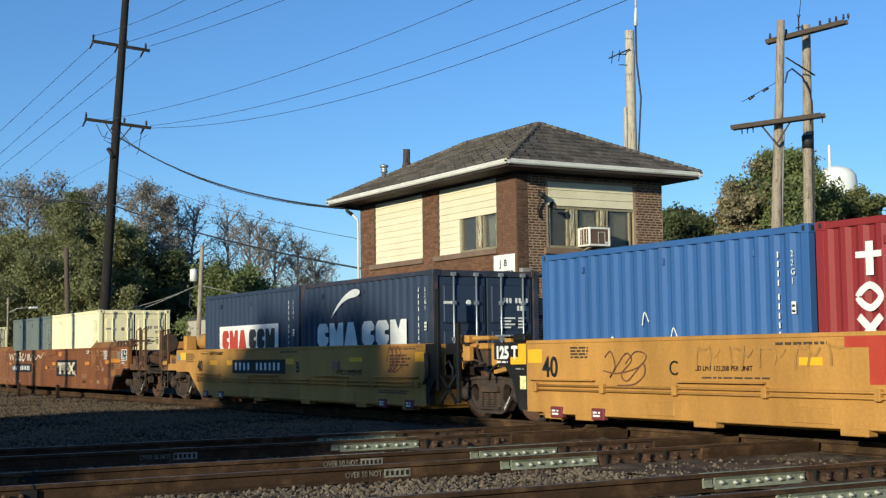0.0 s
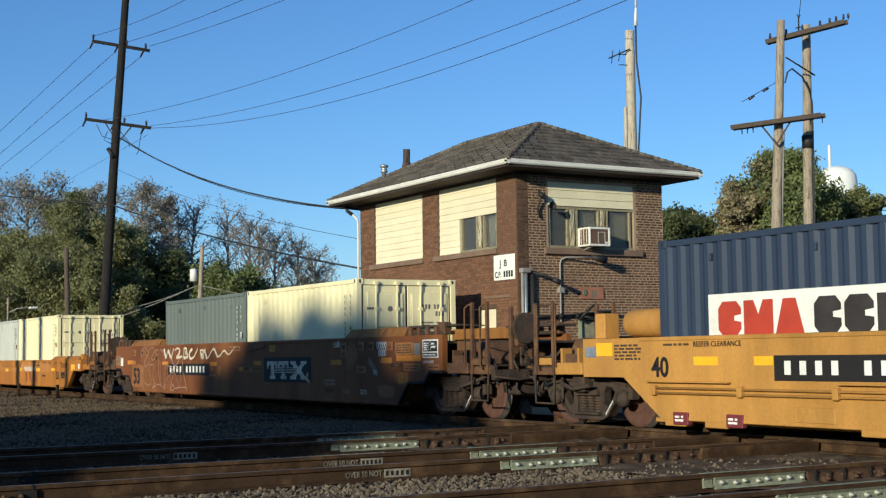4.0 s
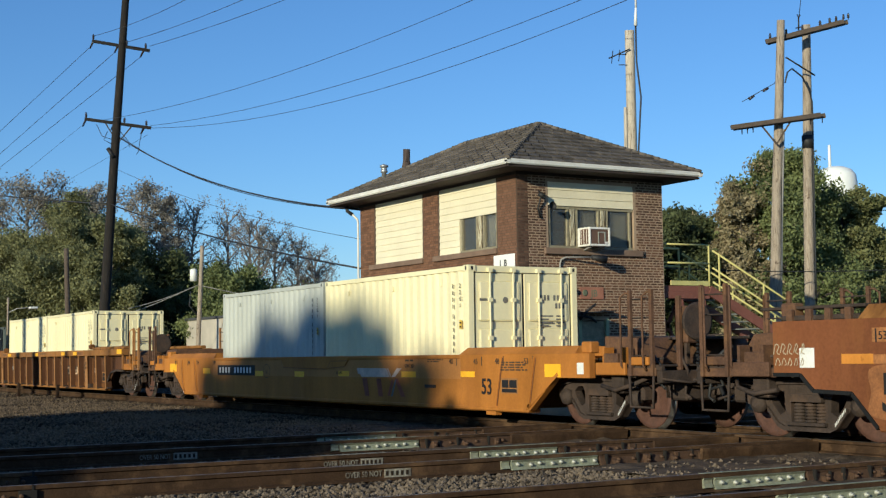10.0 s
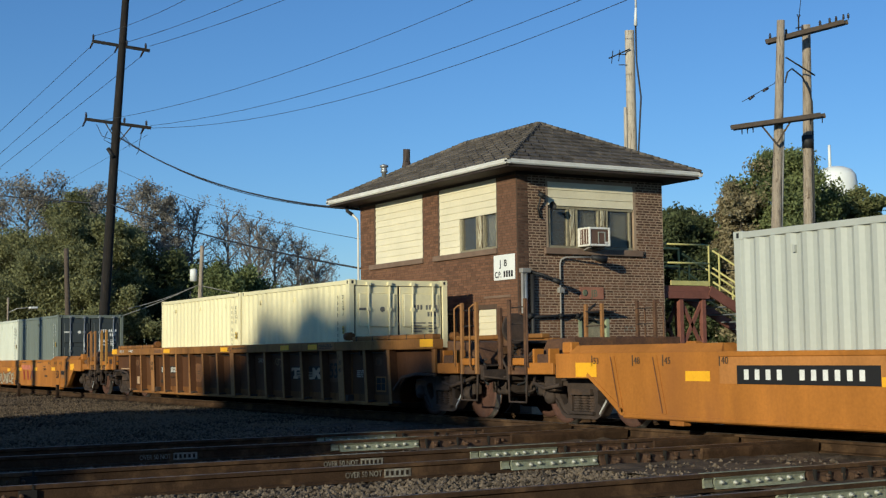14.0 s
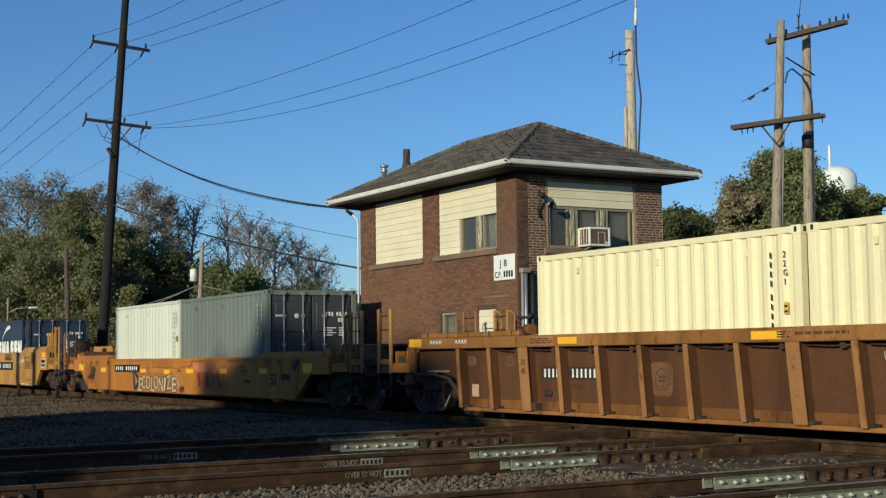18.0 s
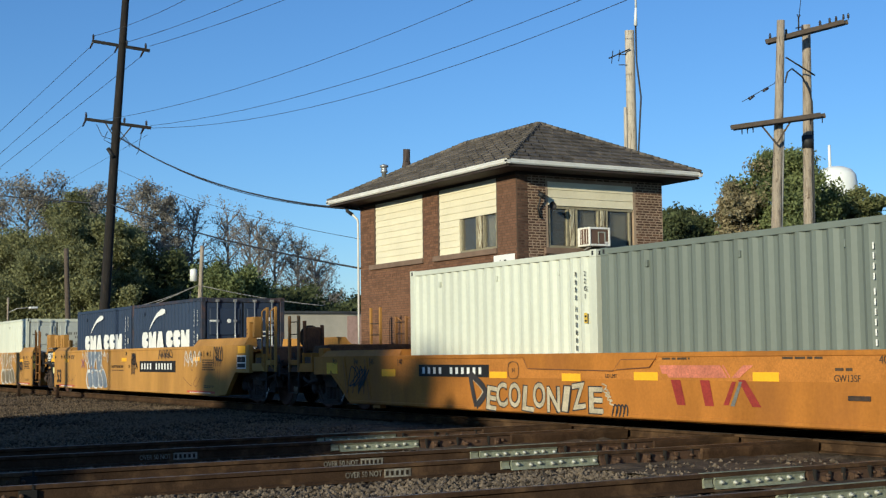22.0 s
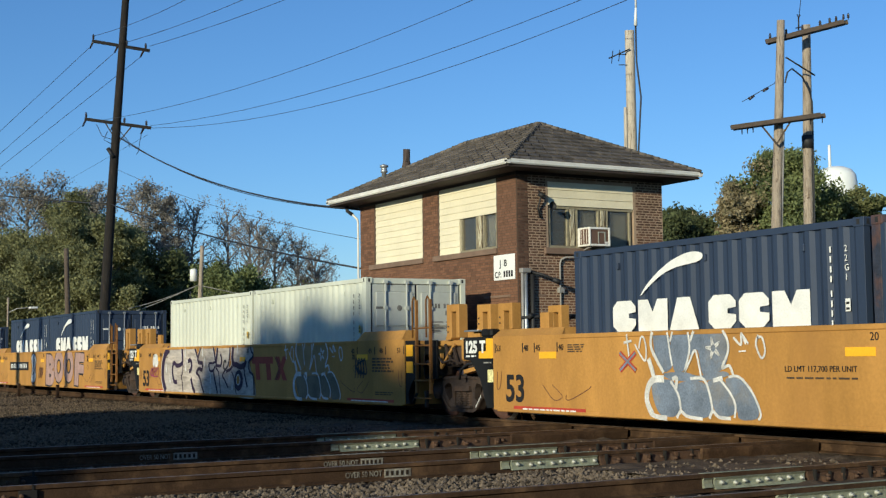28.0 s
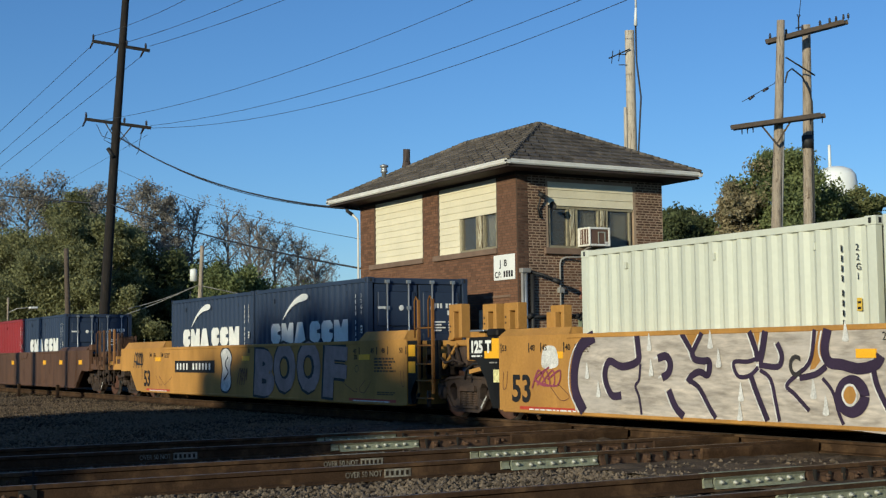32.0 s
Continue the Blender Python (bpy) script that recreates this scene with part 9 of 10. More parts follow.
words(car, "53", INKBROWN, 5.28, .71, .31, .98, YP - .008, bold=.008)
for x in (6.08, -6.28):
    words(car, "20", PRINT, x, .985, .10, 1, -1.474)
    words(car, "40", PRINT, x, .835, .10, 1, -1.474)
for x, tx in ((6.95, "45"), (7.5, "48"), (-8.2, "53"), (-7.55, "48"), (-6.95, "45")):
    blob(car, "overspray", BROWNHALO, [(x - .04, .98), (x + .2, .98), (x + .22, 1.1), (x + .1, 1.14), (x - .04, 1.11)], YP - .004)
    words(car, tx, PRINT, x, 1.0, .10, 1, YP - .006)
words(car, "NWF13", PRINT, 1.33, .76, .10, .95, YP - .006)
for k in range(5):
    stroke(car, "chalk_scrawl", SPRAYFADE, [(1.33 + k * .1, 1.15), (1.35 + k * .1, 1.05), (1.40 + k * .1, 1.08), (1.38 + k * .1, 1.14)], .016, YP - .006)
stroke(car, "chalk_scrawl", SPRAYDUN, [(2.3, 1.0), (2.4, 1.12), (2.55, 1.1), (2.5, .98), (2.4, 1.02), (2.62, 1.12), (2.74, 1.02), (2.62, .94)], .018, YP - .006)
p = plate(car, "placard", RUSTRIB, 7.47, 7.89, .44, .75, 1, "tan-framed dark placard", YP)
for k in range(4):
    plate(p, "window", INK, 7.5 + (k % 2) * .2, 7.67 + (k % 2) * .19, .47 + (k // 2) * .14, .6 + (k // 2) * .12, 3, "", YP)
dashes(car, SPRAYFADE, 6.6, 7.2, .72, .88, 4, 2, YP - .006)
dashes(car, PRINT, .05, .95, 1.36, 1.42, 1, 3, -1.479)
for x0, x1 in ((5.09, 5.86), (-.3, .0), (-6.0, -5.3)):
    plate(car, "paint_patch", TANPATCH, x0, x1, 1.31, 1.45, 0, "", -1.475)
    dashes(car, PRINT, x0 + .03, x1 - .03, 1.33, 1.43, 3, 3, -1.481)
plate(car, "paper_tag", PALETAN, -8.12, -7.9, .42, .64, 1, "", YP)
plate(car, "paper_tag", PALETAN, -9.72, -8.92, .85, .88, 1, "", YP)
for x0 in (-9.3, -8.4):
    for k in range(4):
        stroke(car, "chalk_scrawl", DECALW, [(x0 + k * .11, 1.36), (x0 + .04 + k * .11, 1.43), (x0 + .08 + k * .11, 1.37)], .02, -1.48)
pair(-98.8, ("cream corrugated steel container", CREAM, {}), ("cream corrugated steel container with lock rods", CREAM, {}))

car = single_car("well_car", "orange single well car with white outlined graffiti", -122.6, ORANGE, 1.165, 1.29, brake_right=False)
numberboard(car, -5.36, -2.88, .77, .99)
words(car, "53", INK, 6.93, .52, .26, .92, bold=.006)
for x0, x1, z0, z1 in ((-2.86, -2.31, .76, .87), (-.7, -.2, .73, .85), (-6.87, -6.31, .76, .9), (-9.41, -8.89, .8, 1.03), (1.14, 1.69, .76, .88), (3.65, 4.13, .77, .89), (6.24, 6.73, .78, .9), (8.75, 9.23, .81, 1.02)):
    plate(car, "reflector", DECALY, x0, x1, z0, z1)
mark_scale(car, ((6.05, "40"), (6.9, "45"), (7.6, "48"), (8.5, "53")), 1.0, PRINT)
mark_scale(car, ((-9.1, "53"), (-8.1, "48"), (-7.4, "45"), (-6.2, "40")), 1.0, PRINT)
p = plate(car, "placard", RUSTRIB, 7.55, 8.05, .52, .8, 1, "tan-framed dark placard")
plate(p, "window", INK, 7.58, 7.78, .64, .77, 3)
plate(p, "window", INK, 7.81, 8.02, .64, .77, 3)
# brighter orange above the crease: its stronger light is put into the paint
sided(car, "upper_strake", mat("lit_orange_strake_paint", (0.42, 0.165, 0.03), 0.6, var=0.25, scale=0.9, bump=0.1, spec=0.16), -6.2, 6.2, 1.45, 1.4615, 0.765, 1.10, 0.003)
worn_mark(car, -0.33, 0.06, mat("faded_pink_red_mark", (0.52, 0.17, 0.10), 0.7, var=0.35, scale=3, bump=0), mat("deep_red_mark_paint", (0.26, 0.03, 0.02), 0.7, var=0.25, bump=0))
stroke(car, "letter_frame", PRINT, [(-2.23, .78), (-1.97, .78), (-1.97, 1.01), (-2.23, 1.01)], 0.012, closed=True)
words(car, "H", PRINT, -2.14, 0.86, 0.08)
words(car, "GW13SF", PRINT, 5.08, .78, .085, .95)
dashes(car, PRINT, -.4, .1, 1.03, 1.08, 1, 23)
dashes(car, PRINT, 1.8, 2.4, 1.05, 1.10, 1, 24)
dashes(car, PRINT, 4.2, 4.9, 1.05, 1.10, 1, 25)
letters(car, "ECOLONIZE", SPRAYK, -3.0, .36, .265, .39, NS - .012, .03, SPRAYFADE2, .011, 6)
stroke(car, "graffiti", SPRAYK, [(-3.5, .84), (-3.0, .54), (-3.3, .26)], .12, NS - .011)
stroke(car, "graffiti", SPRAYK, [(-3.5, .84), (-3.4, .5), (-3.3, .26)], .12, NS - .0115)
stroke(car, "graffiti", SPRAYFADE2, [(-3.48, .80), (-3.06, .54), (-3.3, .3)], .08, NS - .013)
stroke(car, "graffiti", SPRAYFADE2, [(-3.48, .80), (-3.38, .5), (-3.3, .3)], .08, NS - .0135)
for k in range(4):
    stroke(car, "scribble", SPRAYK, [(.6 + k * .09, .21), (.66 + k * .09, .38), (.74 + k * .08, .34), (.70 + k * .09, .22)], .028)
    stroke(car, "scribble", SPRAYFADE2, [(.36 + k * .06, .70 - k * .08), (.48 + k * .04, .66 - k * .07), (.4 + k * .05, .58 - k * .06), (.56 + k * .03, .56 - k * .06)], .022)
    stroke(car, "scribble", SPRAYK, [(-8.4 + k * .25, .4), (-8.2 + k * .2, .95), (-7.9 + k * .1, .7), (-8.3 + k * .2, .55), (-7.7 + k * .1, .9), (-7.9, .4)], .03)
    stroke(car, "scribble", SPRAYK, [(8.1 + k * .12, .8), (8.25 + k * .1, 1.05), (8.3, .85), (8.45 + k * .05, 1.1)], .028)
words(car, "LD LMT", PRINT, .45, .79, .06)
dashes(car, PRINT, 5.1, 5.38, .9, .96, 1, 3)
boxpart("plate_socket", GEAR, car, 5.3, 5.65, -1.475, -1.455, .55, .61)
# right box's doors: same paint as its sides, darkened because that end is shaded
pair(-122.6, ("off-white corrugated steel container", WHITEG, {}), ("grey-green corrugated container with doors darkened for shade", GREENG, {"doorm": con("shade_darkened_door_paint", (0.055, 0.064, 0.066), (0.07, 0.07, 0.07), 0.1)}))


def yellow_unit(label, x, left, right):
    c = thing("well_car", label, "rail car", (x, YC, 0))
    TRAIN.append((c, x))
    T, HI = 1.475, 1.66
    lpts = [(-10.07, 0.80), (-9.15, 0.80), (-8.5, 0.22)] if left == "coupler" else [(-8.21, 0.22)]
    rpts = [(8.5, 0.22), (9.15, 0.80), (10.07, 0.80)] if right == "coupler" else [(8.2, 0.22)]
    xl, xr = (-10.07 if left == "coupler" else -8.21), (10.07 if right == "coupler" else 8.2)
    side_poly(c, lpts + rpts + [(xr, T), (xl, T)], YEL)
    sided(c, "top_chord", YEL, -6.2, 6.2, 1.25, 1.475, T - .07, T + .004, .012)
    sided(c, "bottom_sill", YEL, -8.1, 8.1, 1.2, 1.47, .19, .255, .012)
    raised_end(c, -1, T, HI if left == "coupler" else T + .12, 6.15, -xl - .3 if left == "coupler" else 8.2, YEL)
    raised_end(c, 1, T, HI, 6.15, xr - .3 if right == "coupler" else 8.1, YEL)
    floor_of(c, 6.3, YEL)
    if right == "coupler":
        end_gear(c, 1, YEL, 10.07, brake=False, tall=2.35, postm=YEL)
        truck(c, 9.85)
        bracket(c, 9.75, -1.2, HI - .02, YEL)
    else:
        artic_right(c, 8.2, YEL)
        bracket(c, 9.68, -1.15, 1.48, YEL, .44, .62)
        bracket(c, 9.68, 1.15, 1.48, YEL, .44, .62)
        plate(c, "reflector", DECALY, 8.24, 8.5, 1.15, 1.37, 1, "", -1.44)
        plate(c, "reflector", DECALY, 8.24, 8.5, .83, 1.05, 1, "", -1.44)
    if left == "coupler":
        end_gear(c, -1, YEL, 10.07, brake=True, tall=2.1, postm=RUSTRIB)
        truck(c, -9.85)
    else:
        artic_left(c, -8.21, YEL, 1.475)
        truck(c, -9.83)
        for xx, q in ((-8.84, -1.15), (-8.84, 1.15), (-8.22, -1.1)):
            bracket(c, xx, q, 1.60, YEL, .44, .46)
        boxpart("guide_plate", YEL, c, -7.0, -6.75, -1.3, -1.2, 1.55, 1.85, .01)
    mark_scale(c, ((-8.15, "53"), (-7.3, "48"), (-6.95, "45"), (-6.3, "40")), 1.22)
    mark_scale(c, ((6.17, "40"), (6.95, "45"), (7.42, "48"), (8.16, "53")), 1.22)
    words(c, "20", INK, 5.94, 1.10, .10)
    dashes(c, PRINT, 6.96, 7.81, .38, .46, 2, 6)
    stroke(c, "oval_line", PRINT, [(5.99, .9), (6.02, .85), (6.07, .84), (6.12, .85), (6.15, .9), (6.12, .96), (6.07, .97), (6.02, .96)], .012, NS - .005, True)
    dashes(c, PRINT, -6.0, -5.5, 1.18, 1.32, 4, 2)
    dashes(c, PRINT, 6.85, 7.81, .83, 1.14, 5, 4)
    p = plate(c, "warning_strip", DECALR, -7.58, -5.55, .21, .30, 1, "red strip of warning print")
    dashes(p, DECALW, -7.3, -5.8, .235, .275, 1, 3, NS - .007)
    p = plate(c, "warning_strip", DECALR, 5.7, 7.75, .21, .30, 1, "red strip of warning print")
    dashes(p, DECALW, 5.9, 7.5, .235, .275, 1, 3, NS - .007)
    for x0 in (-6.8, -.2, 6.16):
        plate(c, "reflector", DECALY, x0, x0 + .48, 1.09, 1.20)
    words(c, "53", INK, -7.82, .38, .44, .95, bold=.014)
    words(c, "20", INK, .2, 1.28, .10)
    for s in (-1, 1):
        for pts in ([(s * 5.39, .67), (s * 5.44, .62), (s * 5.75, .5), (s * 5.98, .43), (s * 6.07, .45), (s * 6.05, .51)], [(s * 6.45, .67), (s * 6.2, .52), (s * 6.2, .45), (s * 6.42, .43), (s * 6.72, .67)], [(s * 7.95, .88), (s * 7.97, .68), (s * 8.02, .58), (s * 8.09, .6), (s * 8.07, .87)]):
            stroke(c, "weld_seam", SPRAYBR, pts, .014, NS - .004)
    return c


def bubble(c, x0, x1, line, fill, top):
    """Rounded graffiti letters: four low lobes and three tall ones with a white outline; u and v run across and up the piece."""
    def at(pts):
        return [(x0 + (x1 - x0) * u, 0.2 + 1.27 * v) for u, v in pts]
    low = ([(.06, .32), (.10, .43), (.26, .44), (.32, .24), (.31, .11), (.24, .03), (.12, .08)],
           [(.30, .40), (.52, .43), (.59, .29), (.60, .11), (.52, .04), (.39, .06), (.33, .15)],
           [(.56, .42), (.69, .46), (.77, .30), (.79, .14), (.76, .08), (.66, .07), (.61, .18)],
           [(.72, .46), (.84, .47), (.93, .33), (.98, .16), (.96, .06), (.83, .05), (.80, .19)])
    tall = ([(.09, .98), (.22, .98), (.25, .80), (.26, .61), (.18, .54), (.11, .69)],
            [(.26, .97), (.41, .98), (.42, .83), (.37, .57), (.27, .57)],
            [(.44, .97), (.71, .97), (.75, .80), (.71, .59), (.54, .50), (.49, .78), (.43, .70)],
            [(.18, .52), (.36, .54), (.5, .5), (.7, .55), (.74, .5), (.5, .44), (.25, .45)])
    for i, pts in enumerate(low + tall):
        blob(c, "graffiti", fill if i < 4 else top, at(pts), NS - .008 - i * .0004, "rounded grey spray-painted shape" if i < 4 else "")
    rows = (([(.18, .46), (.08, .45), (.025, .35), (.015, .2), (.06, .06)], .085), ([(.05, .06), (.11, .03), (.2, .02)], .06),
            ([(.24, .44), (.31, .28), (.33, .09)], .035), ([(.29, .03), (.33, .1), (.39, .05), (.52, .03)], .04),
            ([(.42, .47), (.54, .46), (.59, .28), (.61, .1)], .035), ([(.58, .04), (.61, .12), (.66, .06), (.76, .05)], .04),
            ([(.62, .45), (.70, .48)], .05), ([(.68, .46), (.76, .32), (.80, .19), (.79, .06)], .03), ([(.75, .49), (.84, .49), (.94, .33), (1.0, .12), (.98, .05)], .03),
            ([(.08, 1.0), (.07, .81), (.18, .53)], .045), ([(.04, .69), (.07, .57), (.09, .46)], .07), ([(.22, .99), (.24, .78), (.26, .61)], .028), ([(.27, .99), (.245, .88)], .03),
            ([(.41, .98), (.42, .78), (.37, .54), (.42, .66), (.47, .78), (.50, .62), (.52, .46)], .03), ([(.46, .99), (.43, .88)], .035),
            ([(.71, .99), (.75, .88), (.75, .75), (.70, .59), (.76, .61), (.79, .51)], .035), ([(.26, .46), (.30, .47), (.29, .35)], .05),
            ([(.80, .91), (.86, .83), (.865, .95), (.90, .84)], .03), ([(.88, .93), (.92, .84)], .025), ([(1.0, .93), (.98, .83), (1.02, .69), (1.05, .76), (1.03, .9), (.99, .9)], .026), ([(.84, .76), (.90, .765)], .016),
            ([(-.17, .98), (-.16, .85), (-.15, .72)], .028), ([(-.2, .88), (-.12, .9)], .03), ([(-.05, .81), (-.03, .93), (.0, .93), (.02, .8), (.01, .67), (-.03, .72), (-.09, .86)], .026))
    for i, (pts, w) in enumerate(rows):
        stroke(c, "graffiti", line, at(pts), w * 1.2, NS - .0125 - i * .0003)
    cx, cz = x0 + (x1 - x0) * .63, 0.2 + 1.27 * .80
    for i in range(5):
        a = math.pi / 2 + i * math.tau / 5 + 0.25
        b, d = a + 0.42, a - 0.42
        stroke(c, "graffiti", line, [(cx + .05 * math.cos(b), cz + .05 * math.sin(b)), (cx + .15 * math.cos(a), cz + .15 * math.sin(a)), (cx + .05 * math.cos(d), cz + .05 * math.sin(d))], .026, NS - .0205 - i * .0003)


car = yellow_unit("yellow articulated well car with a coupler end and grey-blue graffiti", -146.45, "artic", "coupler")
numberboard(car, 1.58, 4.74, .78, 1.10)
words(car, "LD LMT 117,700 PER UNIT", INK, -1.23, .90, .075)
dashes(car, PRINT, -1.2, 0.0, .80, .84, 1, 3)
words(car, "A", INK, 1.2, .86, .22, .9, bold=.004)
words(car, "H", INK, .53, .9, .09)
bubble(car, -4.06, -1.68, SPRAYW, SPRAYB, SPRAYB)
for p in ([(-4.65, .9), (-4.27, 1.17)], [(-4.65, 1.17), (-4.27, .9)]):
    stroke(car, "cross_mark", DECALR, p, .08)
    stroke(car, "cross_mark", SPRAYB, p, .035, NS - .014)
for k in range(4):
    stroke(car, "scribble", SPRAYK, [(.8 + k * .1, .7), (.85 + k * .1, 1.33), (1.0 + k * .06, 1.0), (.8, 1.1), (1.2, 1.25)], .035)
    stroke(car, "scribble", SPRAYK, [(7.7 + k * .15, .95), (7.75 + k * .17, 1.45), (7.95 + k * .12, 1.1), (7.8, 1.2)], .035)
    stroke(car, "scribble", SPRAYW, [(5.5 + k * .3, .95), (5.6 + k * .35, 1.35), (5.8 + k * .3, 1.05), (5.5 + k * .4, 1.2)], .035)
    stroke(car, "scribble", SPRAYK, [(3.3 + k * .3, 1.15), (3.45 + k * .3, 1.44), (3.6 + k * .3, 1.2), (3.4 + k * .2, 1.3)], .035)
p = plate(car, "placard", DECALW, 9.28, 9.87, .89, 1.22, 1, "white-framed placard")
plate(p, "window", INK, 9.32, 9.83, .92, 1.02, 3)
plate(p, "window", INK, 9.32, 9.56, 1.05, 1.19, 3)
plate(p, "window", INK, 9.59, 9.83, 1.05, 1.19, 3)
plate(car, "reflector", DECALY, 9.34, 9.83, 1.27, 1.45)
a, b = pair(-146.45, ("dark blue corrugated container with heavy white block marks", NAVY, {"edge": NAVY}), ("dark blue corrugated container with heavy white block marks", NAVY, {"edge": NAVYEDGE}))
for k in (a, b):
    trade_mark(k, -2.03, 2.1, 1.27, 1.74, (DECALW, DECALW))
    swoosh(k, -1.35, .06, 1.8, 2.38, DECALW)

car = yellow_unit("yellow articulated well car covered in silver and purple graffiti", -166.05, "artic", "artic")
blob(car, "graffiti", SPRAYG, [(-5.75, 1.43), (-6.09, 0.9), (-5.99, 0.43), (-5.78, 0.23), (-3.59, 0.21), (-1.7, 0.2), (-0.45, 0.2), (0.69, 0.2), (0.65, 0.71), (0.51, 0.83), (0.4, 1.06), (0.62, 1.24), (0.46, 1.45), (-0.81, 1.45), (-2.57, 1.45), (-4.61, 1.46)], NS - .0065, "silver graffiti ground")
# heavy purple outlines of bulging letters over the silver ground
def outline(rows, y):
    for i, (pts, w) in enumerate(rows):
        stroke(car, "graffiti", SPRAYP, pts, w, y - i * .0004)
        if w > .05:
            stroke(car, "graffiti", SPRAYW, [(x - w * .75, z) for x, z in pts], .028, NS - .0085)


outline((
    ([(-5.47, 1.43), (-5.81, 1.28), (-5.99, 0.95), (-5.99, 0.57), (-5.77, 0.26)], 0.20),
    ([(-4.42, 1.43), (-4.39, 1.22), (-4.41, 1.04), (-4.78, 0.96), (-5.09, 1.04), (-5.21, 0.86), (-5.16, 0.66), (-5.03, 0.52), (-4.82, 0.53)], 0.12),
    ([(-4.35, 1.00), (-4.39, 0.77), (-4.48, 0.67), (-4.40, 0.51), (-4.35, 0.26)], 0.05),
    ([(-3.95, 1.08), (-3.76, 1.11), (-3.67, 1.00), (-3.72, 0.87), (-3.86, 0.80)], 0.12),
    ([(-3.72, 0.63), (-3.59, 0.40), (-3.41, 0.26)], 0.12),
    ([(-3.41, 1.43), (-3.20, 1.17)], 0.09),
    ([(-2.98, 1.43), (-3.18, 1.17)], 0.08),
    ([(-3.20, 1.19), (-3.15, 1.07), (-2.98, 1.04), (-2.84, 1.03), (-2.88, 0.85), (-3.05, 0.89), (-3.22, 0.83), (-3.30, 0.74)], 0.10),
    ([(-3.26, 0.77), (-3.06, 0.66), (-2.87, 0.41), (-2.74, 0.26)], 0.08),
), NS - .011)
outline((
    ([(-2.04, 1.43), (-1.93, 1.19), (-1.89, 1.03)], 0.09),
    ([(-1.74, 1.43), (-1.80, 1.19), (-1.86, 1.02)], 0.11),
    ([(-1.87, 1.08), (-2.08, 1.03), (-2.35, 1.02), (-2.28, 0.84), (-2.07, 0.84), (-1.89, 0.95)], 0.06),
    ([(-1.53, 1.27), (-1.45, 1.11), (-1.51, 0.97), (-1.72, 0.97), (-1.87, 0.99)], 0.08),
    ([(-2.03, 0.84), (-1.92, 0.60), (-1.74, 0.26)], 0.09),
    ([(-1.86, 0.92), (-1.67, 0.80), (-1.59, 0.52), (-1.53, 0.26)], 0.06),
    ([(-0.87, 1.43), (-0.93, 1.11), (-1.03, 0.96), (-1.20, 0.86), (-1.38, 0.72), (-1.24, 0.61), (-1.00, 0.41)], 0.06),
), NS - .0145)
outline((
    ([(-0.65, 1.43), (-0.71, 1.18), (-0.64, 1.02), (-0.43, 0.99), (-0.17, 0.94), (0.09, 0.99), (0.18, 1.10)], 0.14),
    ([(-0.69, 0.97), (-0.87, 0.87), (-1.15, 0.82)], 0.08),
    ([(-0.76, 0.82), (-0.60, 0.66), (-0.51, 0.40), (-0.44, 0.26)], 0.05),
    ([(0.05, 0.99), (0.11, 0.74), (0.28, 0.44)], 0.08),
    ([(0.48, 1.43), (0.54, 1.31), (0.65, 1.24), (0.58, 1.16), (0.41, 1.09), (0.33, 0.99), (0.42, 0.83), (0.61, 0.75), (0.67, 0.61), (0.70, 0.26)], 0.06),
), NS - .0172)
stroke(car, "graffiti", SPRAYP, [(-0.09, 0.61), (-0.16, 0.48), (-0.30, 0.42), (-0.44, 0.47), (-0.49, 0.60), (-0.43, 0.73), (-0.28, 0.79), (-0.15, 0.74)], 0.15, NS - .0195, True)
blob(car, "bare_patch", YEL, [(-0.21, 0.62), (-0.27, 0.51), (-0.38, 0.51), (-0.44, 0.62), (-0.37, 0.73), (-0.26, 0.73)], NS - .0205)
stroke(car, "graffiti", SPRAYW, [(-0.21, 0.62), (-0.27, 0.51), (-0.38, 0.51), (-0.44, 0.62), (-0.37, 0.73), (-0.26, 0.73)], 0.03, NS - .021, True)
for pts in ([(-3.34, 1.43), (-3.03, 1.43), (-3.20, 1.24)], [(-1.97, 1.43), (-1.80, 1.43), (-1.90, 1.24)], [(-0.81, 1.43), (-0.71, 1.43), (-0.76, 1.07), (-0.89, 0.94), (-0.98, 0.92)]):
    blob(car, "bare_patch", YEL, pts, NS - .0075, soft=False)
for x, z in [(-4.13, 1.28), (-5.66, 0.86), (-5.38, 0.58), (-4.10, 0.91), (-2.81, 1.30), (-2.23, 0.59), (-2.26, 0.33), (-0.92, 0.65), (-0.72, 0.45), (-0.36, 1.36), (-2.65, 1.04)]:
    blob(car, "graffiti", SPRAYW, [(x - .05, z - .08), (x + .05, z - .08), (x + .04, z + .02), (x, z + .17), (x - .03, z + .02)], NS - .0215, "white drip")
words(car, "C", SPRAYK, -1.33, 0.85, .26, .8, NS - .022, "letter", .012)
plate(car, "reflector", DECALY, -0.20, 0.11, 1.07, 1.18, 8)
block_mark(car, "trade_mark_bar", MARKRED, .62, 2.62, .63, 1.18, NS - .006, .1, "red painted trade mark")
for a in (1.93, 2.02):
    stroke(car, "trade_mark_line", INK, [(a, 1.18), (a + .22, .9), (a, .63)], .022, NS - .012)
bubble(car, 2.98, 5.4, SPRAYW, SPRAYTAUPE, SPRAYDUN)
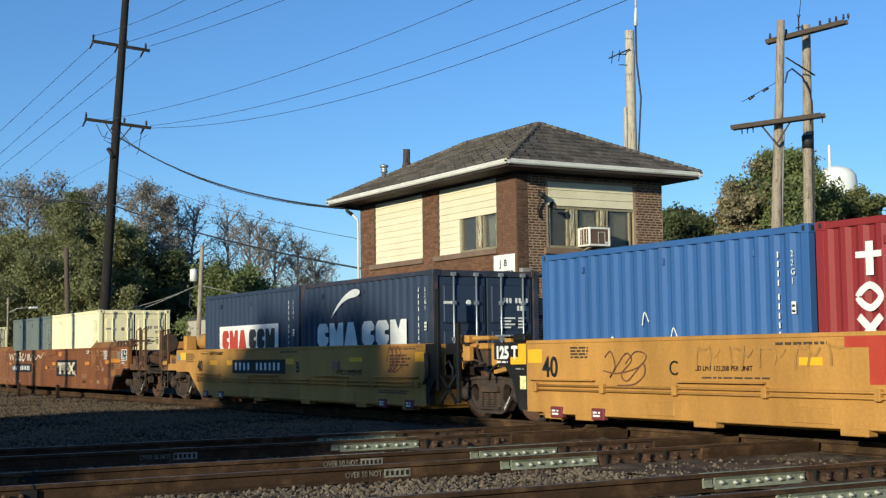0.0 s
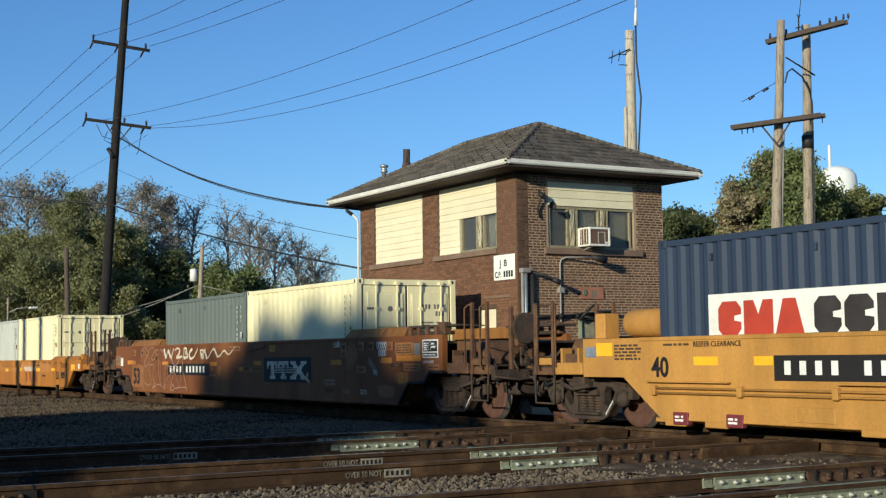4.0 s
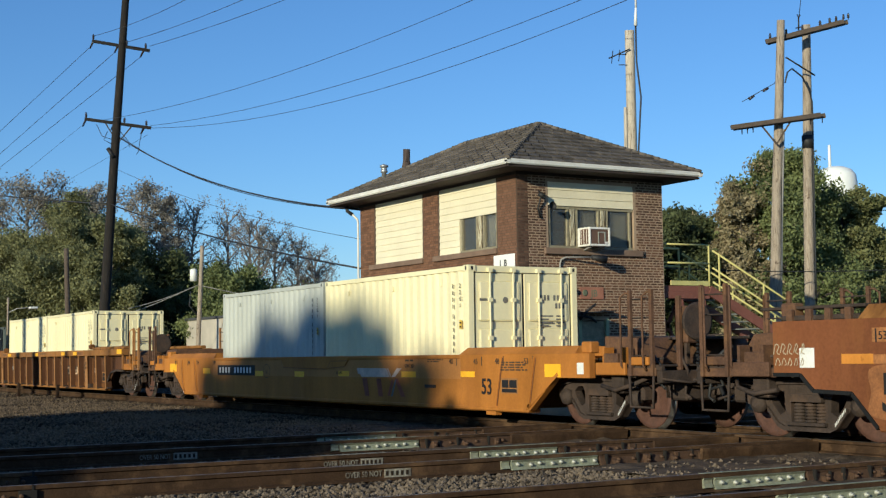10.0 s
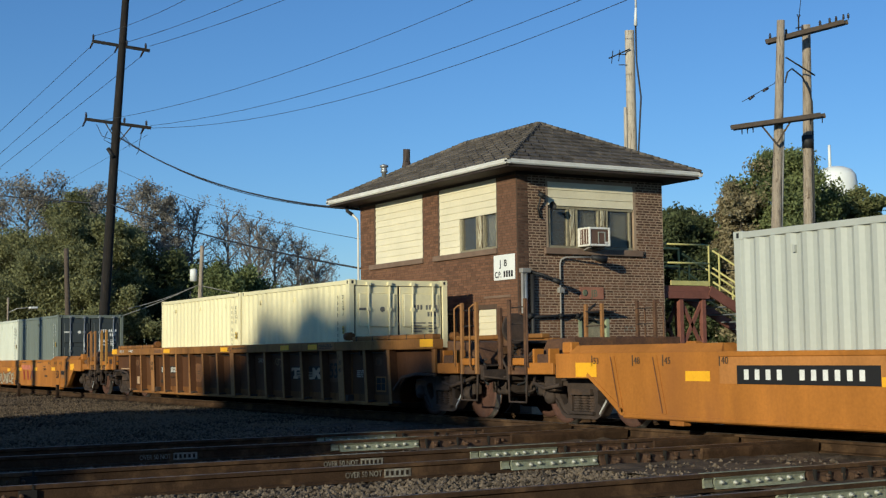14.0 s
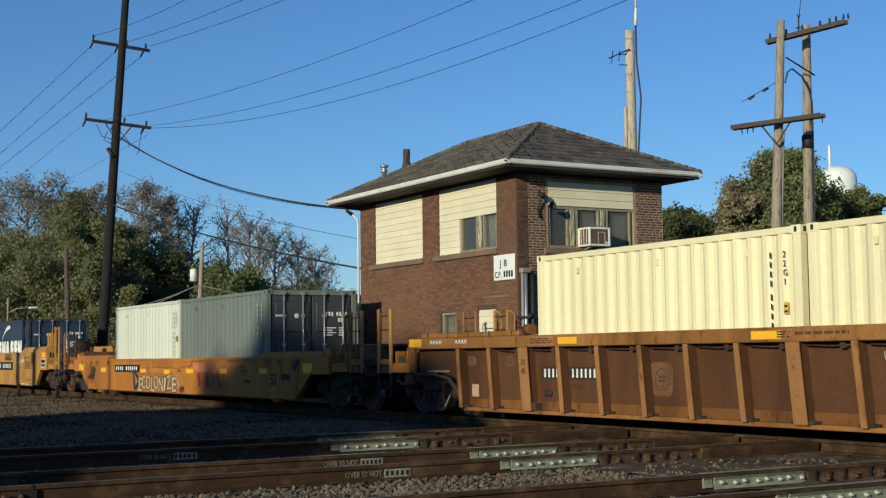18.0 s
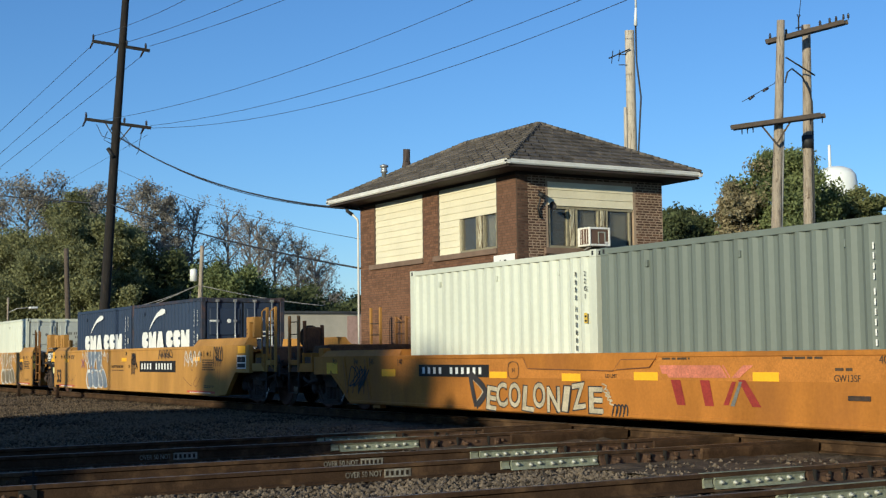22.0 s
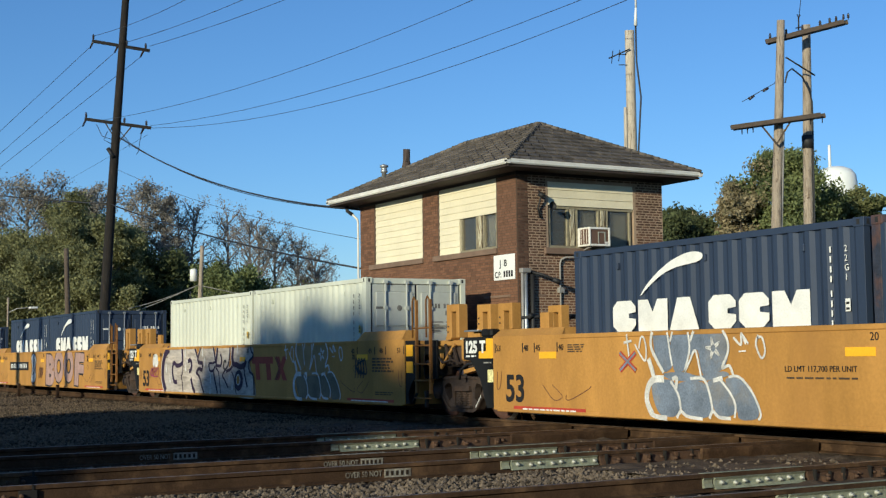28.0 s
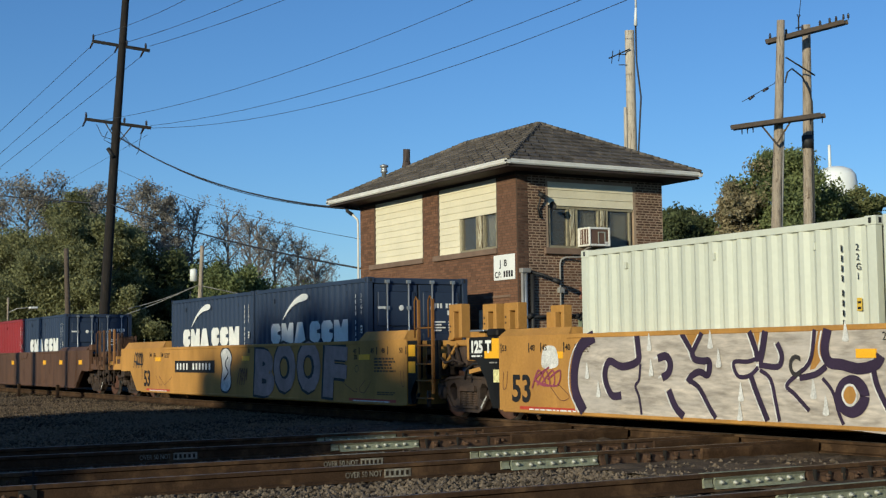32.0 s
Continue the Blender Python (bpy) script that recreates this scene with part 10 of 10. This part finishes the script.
for k in range(4):
    stroke(car, "scribble", SPRAYK, [(6.1 + k * .12, .72), (6.15 + k * .12, 1.12), (6.3 + k * .1, .8), (6.15, .95), (6.55, 1.1)], .035)
    stroke(car, "scribble", SPRAYV, [(-7.2 + k * .15, .6 + k * .05), (-7.0 + k * .2, .9), (-6.8 + k * .1, .65), (-7.1, .75), (-6.7, .95)], .03)
blob(car, "sticker", SPRAYW, [(-6.9, .95), (-6.5, .95), (-6.45, 1.1), (-6.55, 1.28), (-6.85, 1.26)], NS - .007, "round pale sticker")
a, b = pair(-166.05, ("off-white corrugated steel container", WHITEG, {}), ("off-white corrugated container with grey doors", WHITEG, {"doorm": PALEG}))

car = yellow_unit("yellow articulated well car with pinkish graffiti letters", -185.75, "coupler", "artic")
numberboard(car, -5.11, -2.07, .78, 1.10)
letters(car, "BOOF", SPRAYK, .57, 5.7, .42, .96, NS - .009, .14, SPRAYPK, .085, 4)
blob(car, "graffiti", SPRAYW, [(-1.6, .4), (-1.2, .3), (-.9, .5), (-.95, .9), (-.85, 1.2), (-1.2, 1.42), (-1.6, 1.3), (-1.5, .9)], NS - .008, "white spray-painted shape")
stroke(car, "graffiti", SPRAYK, [(-1.6, .4), (-1.2, .3), (-.9, .5), (-.95, .9), (-.85, 1.2), (-1.2, 1.42), (-1.6, 1.3), (-1.5, .9)], .05, NS - .012, True)
stroke(car, "graffiti", SPRAYK, [(-1.4, .6), (-1.1, .8), (-1.3, 1.0), (-1.1, 1.2)], .05)
for k in range(4):
    stroke(car, "scribble", SPRAYK, [(-8.8 + k * .25, .9), (-8.6 + k * .2, 1.35), (-8.4 + k * .15, 1.0), (-8.7, 1.1)], .04)
    stroke(car, "scribble", SPRAYBR, [(-.5 + k * .15, .5), (-.3 + k * .15, .9), (-.2 + k * .1, .6)], .04)
a, b = pair(-185.75, ("dark blue corrugated container with heavy white block marks", NAVY, {"edge": NAVY}), ("dark blue corrugated container with heavy white block marks", NAVY, {"edge": NAVY}))
for k in (a, b):
    trade_mark(k, -2.03, 2.1, 1.27, 1.74, (DECALW, DECALW))
    swoosh(k, -1.35, .06, 1.8, 2.38, DECALW)

car = single_car("well_car", "dark brown single well car at the rear", -209.4, DARKCAR, 1.47, 1.6)
for x0 in (8.8, 4.0, -1.0, 6.3):
    plate(car, "reflector", DECALY, x0, x0 + .4, 1.0, 1.15)
a, b = pair(-209.4, ("dull red corrugated steel container", REDC, {}), ("dark blue corrugated container with heavy white block marks", NAVY, {}))
trade_mark(b, -2.03, 2.1, 1.27, 1.74, (DECALW, DECALW))


# ---- movement ----
SC = (77.2307543, 0.614711436, 0.0751800957, 0.244807754)


def gone(t):
    """Metres that the train has gone at t seconds."""
    u = (t - 16) / 16
    return sum(c * (u ** (j + 1) - (-1) ** (j + 1)) for j, c in enumerate(SC))


def motions():
    for ob, x in TRAIN:
        y, z = ob.location.y, ob.location.z
        walk(ob, [(t, pose(x + gone(t), y, z)) for t in range(0, 33, 2)])
    # wheels roll without slipping; a row every four frames keeps each turn under 90 degrees
    for ob, x in WHEELS:
        rows = []
        for k in range(241):
            t = k * 4 / 30
            rows.append((t, pose(x, 0, 0.464) @ Matrix.Rotation(gone(t) / 0.464, 4, "Y")))
        walk(ob, rows)


motions()
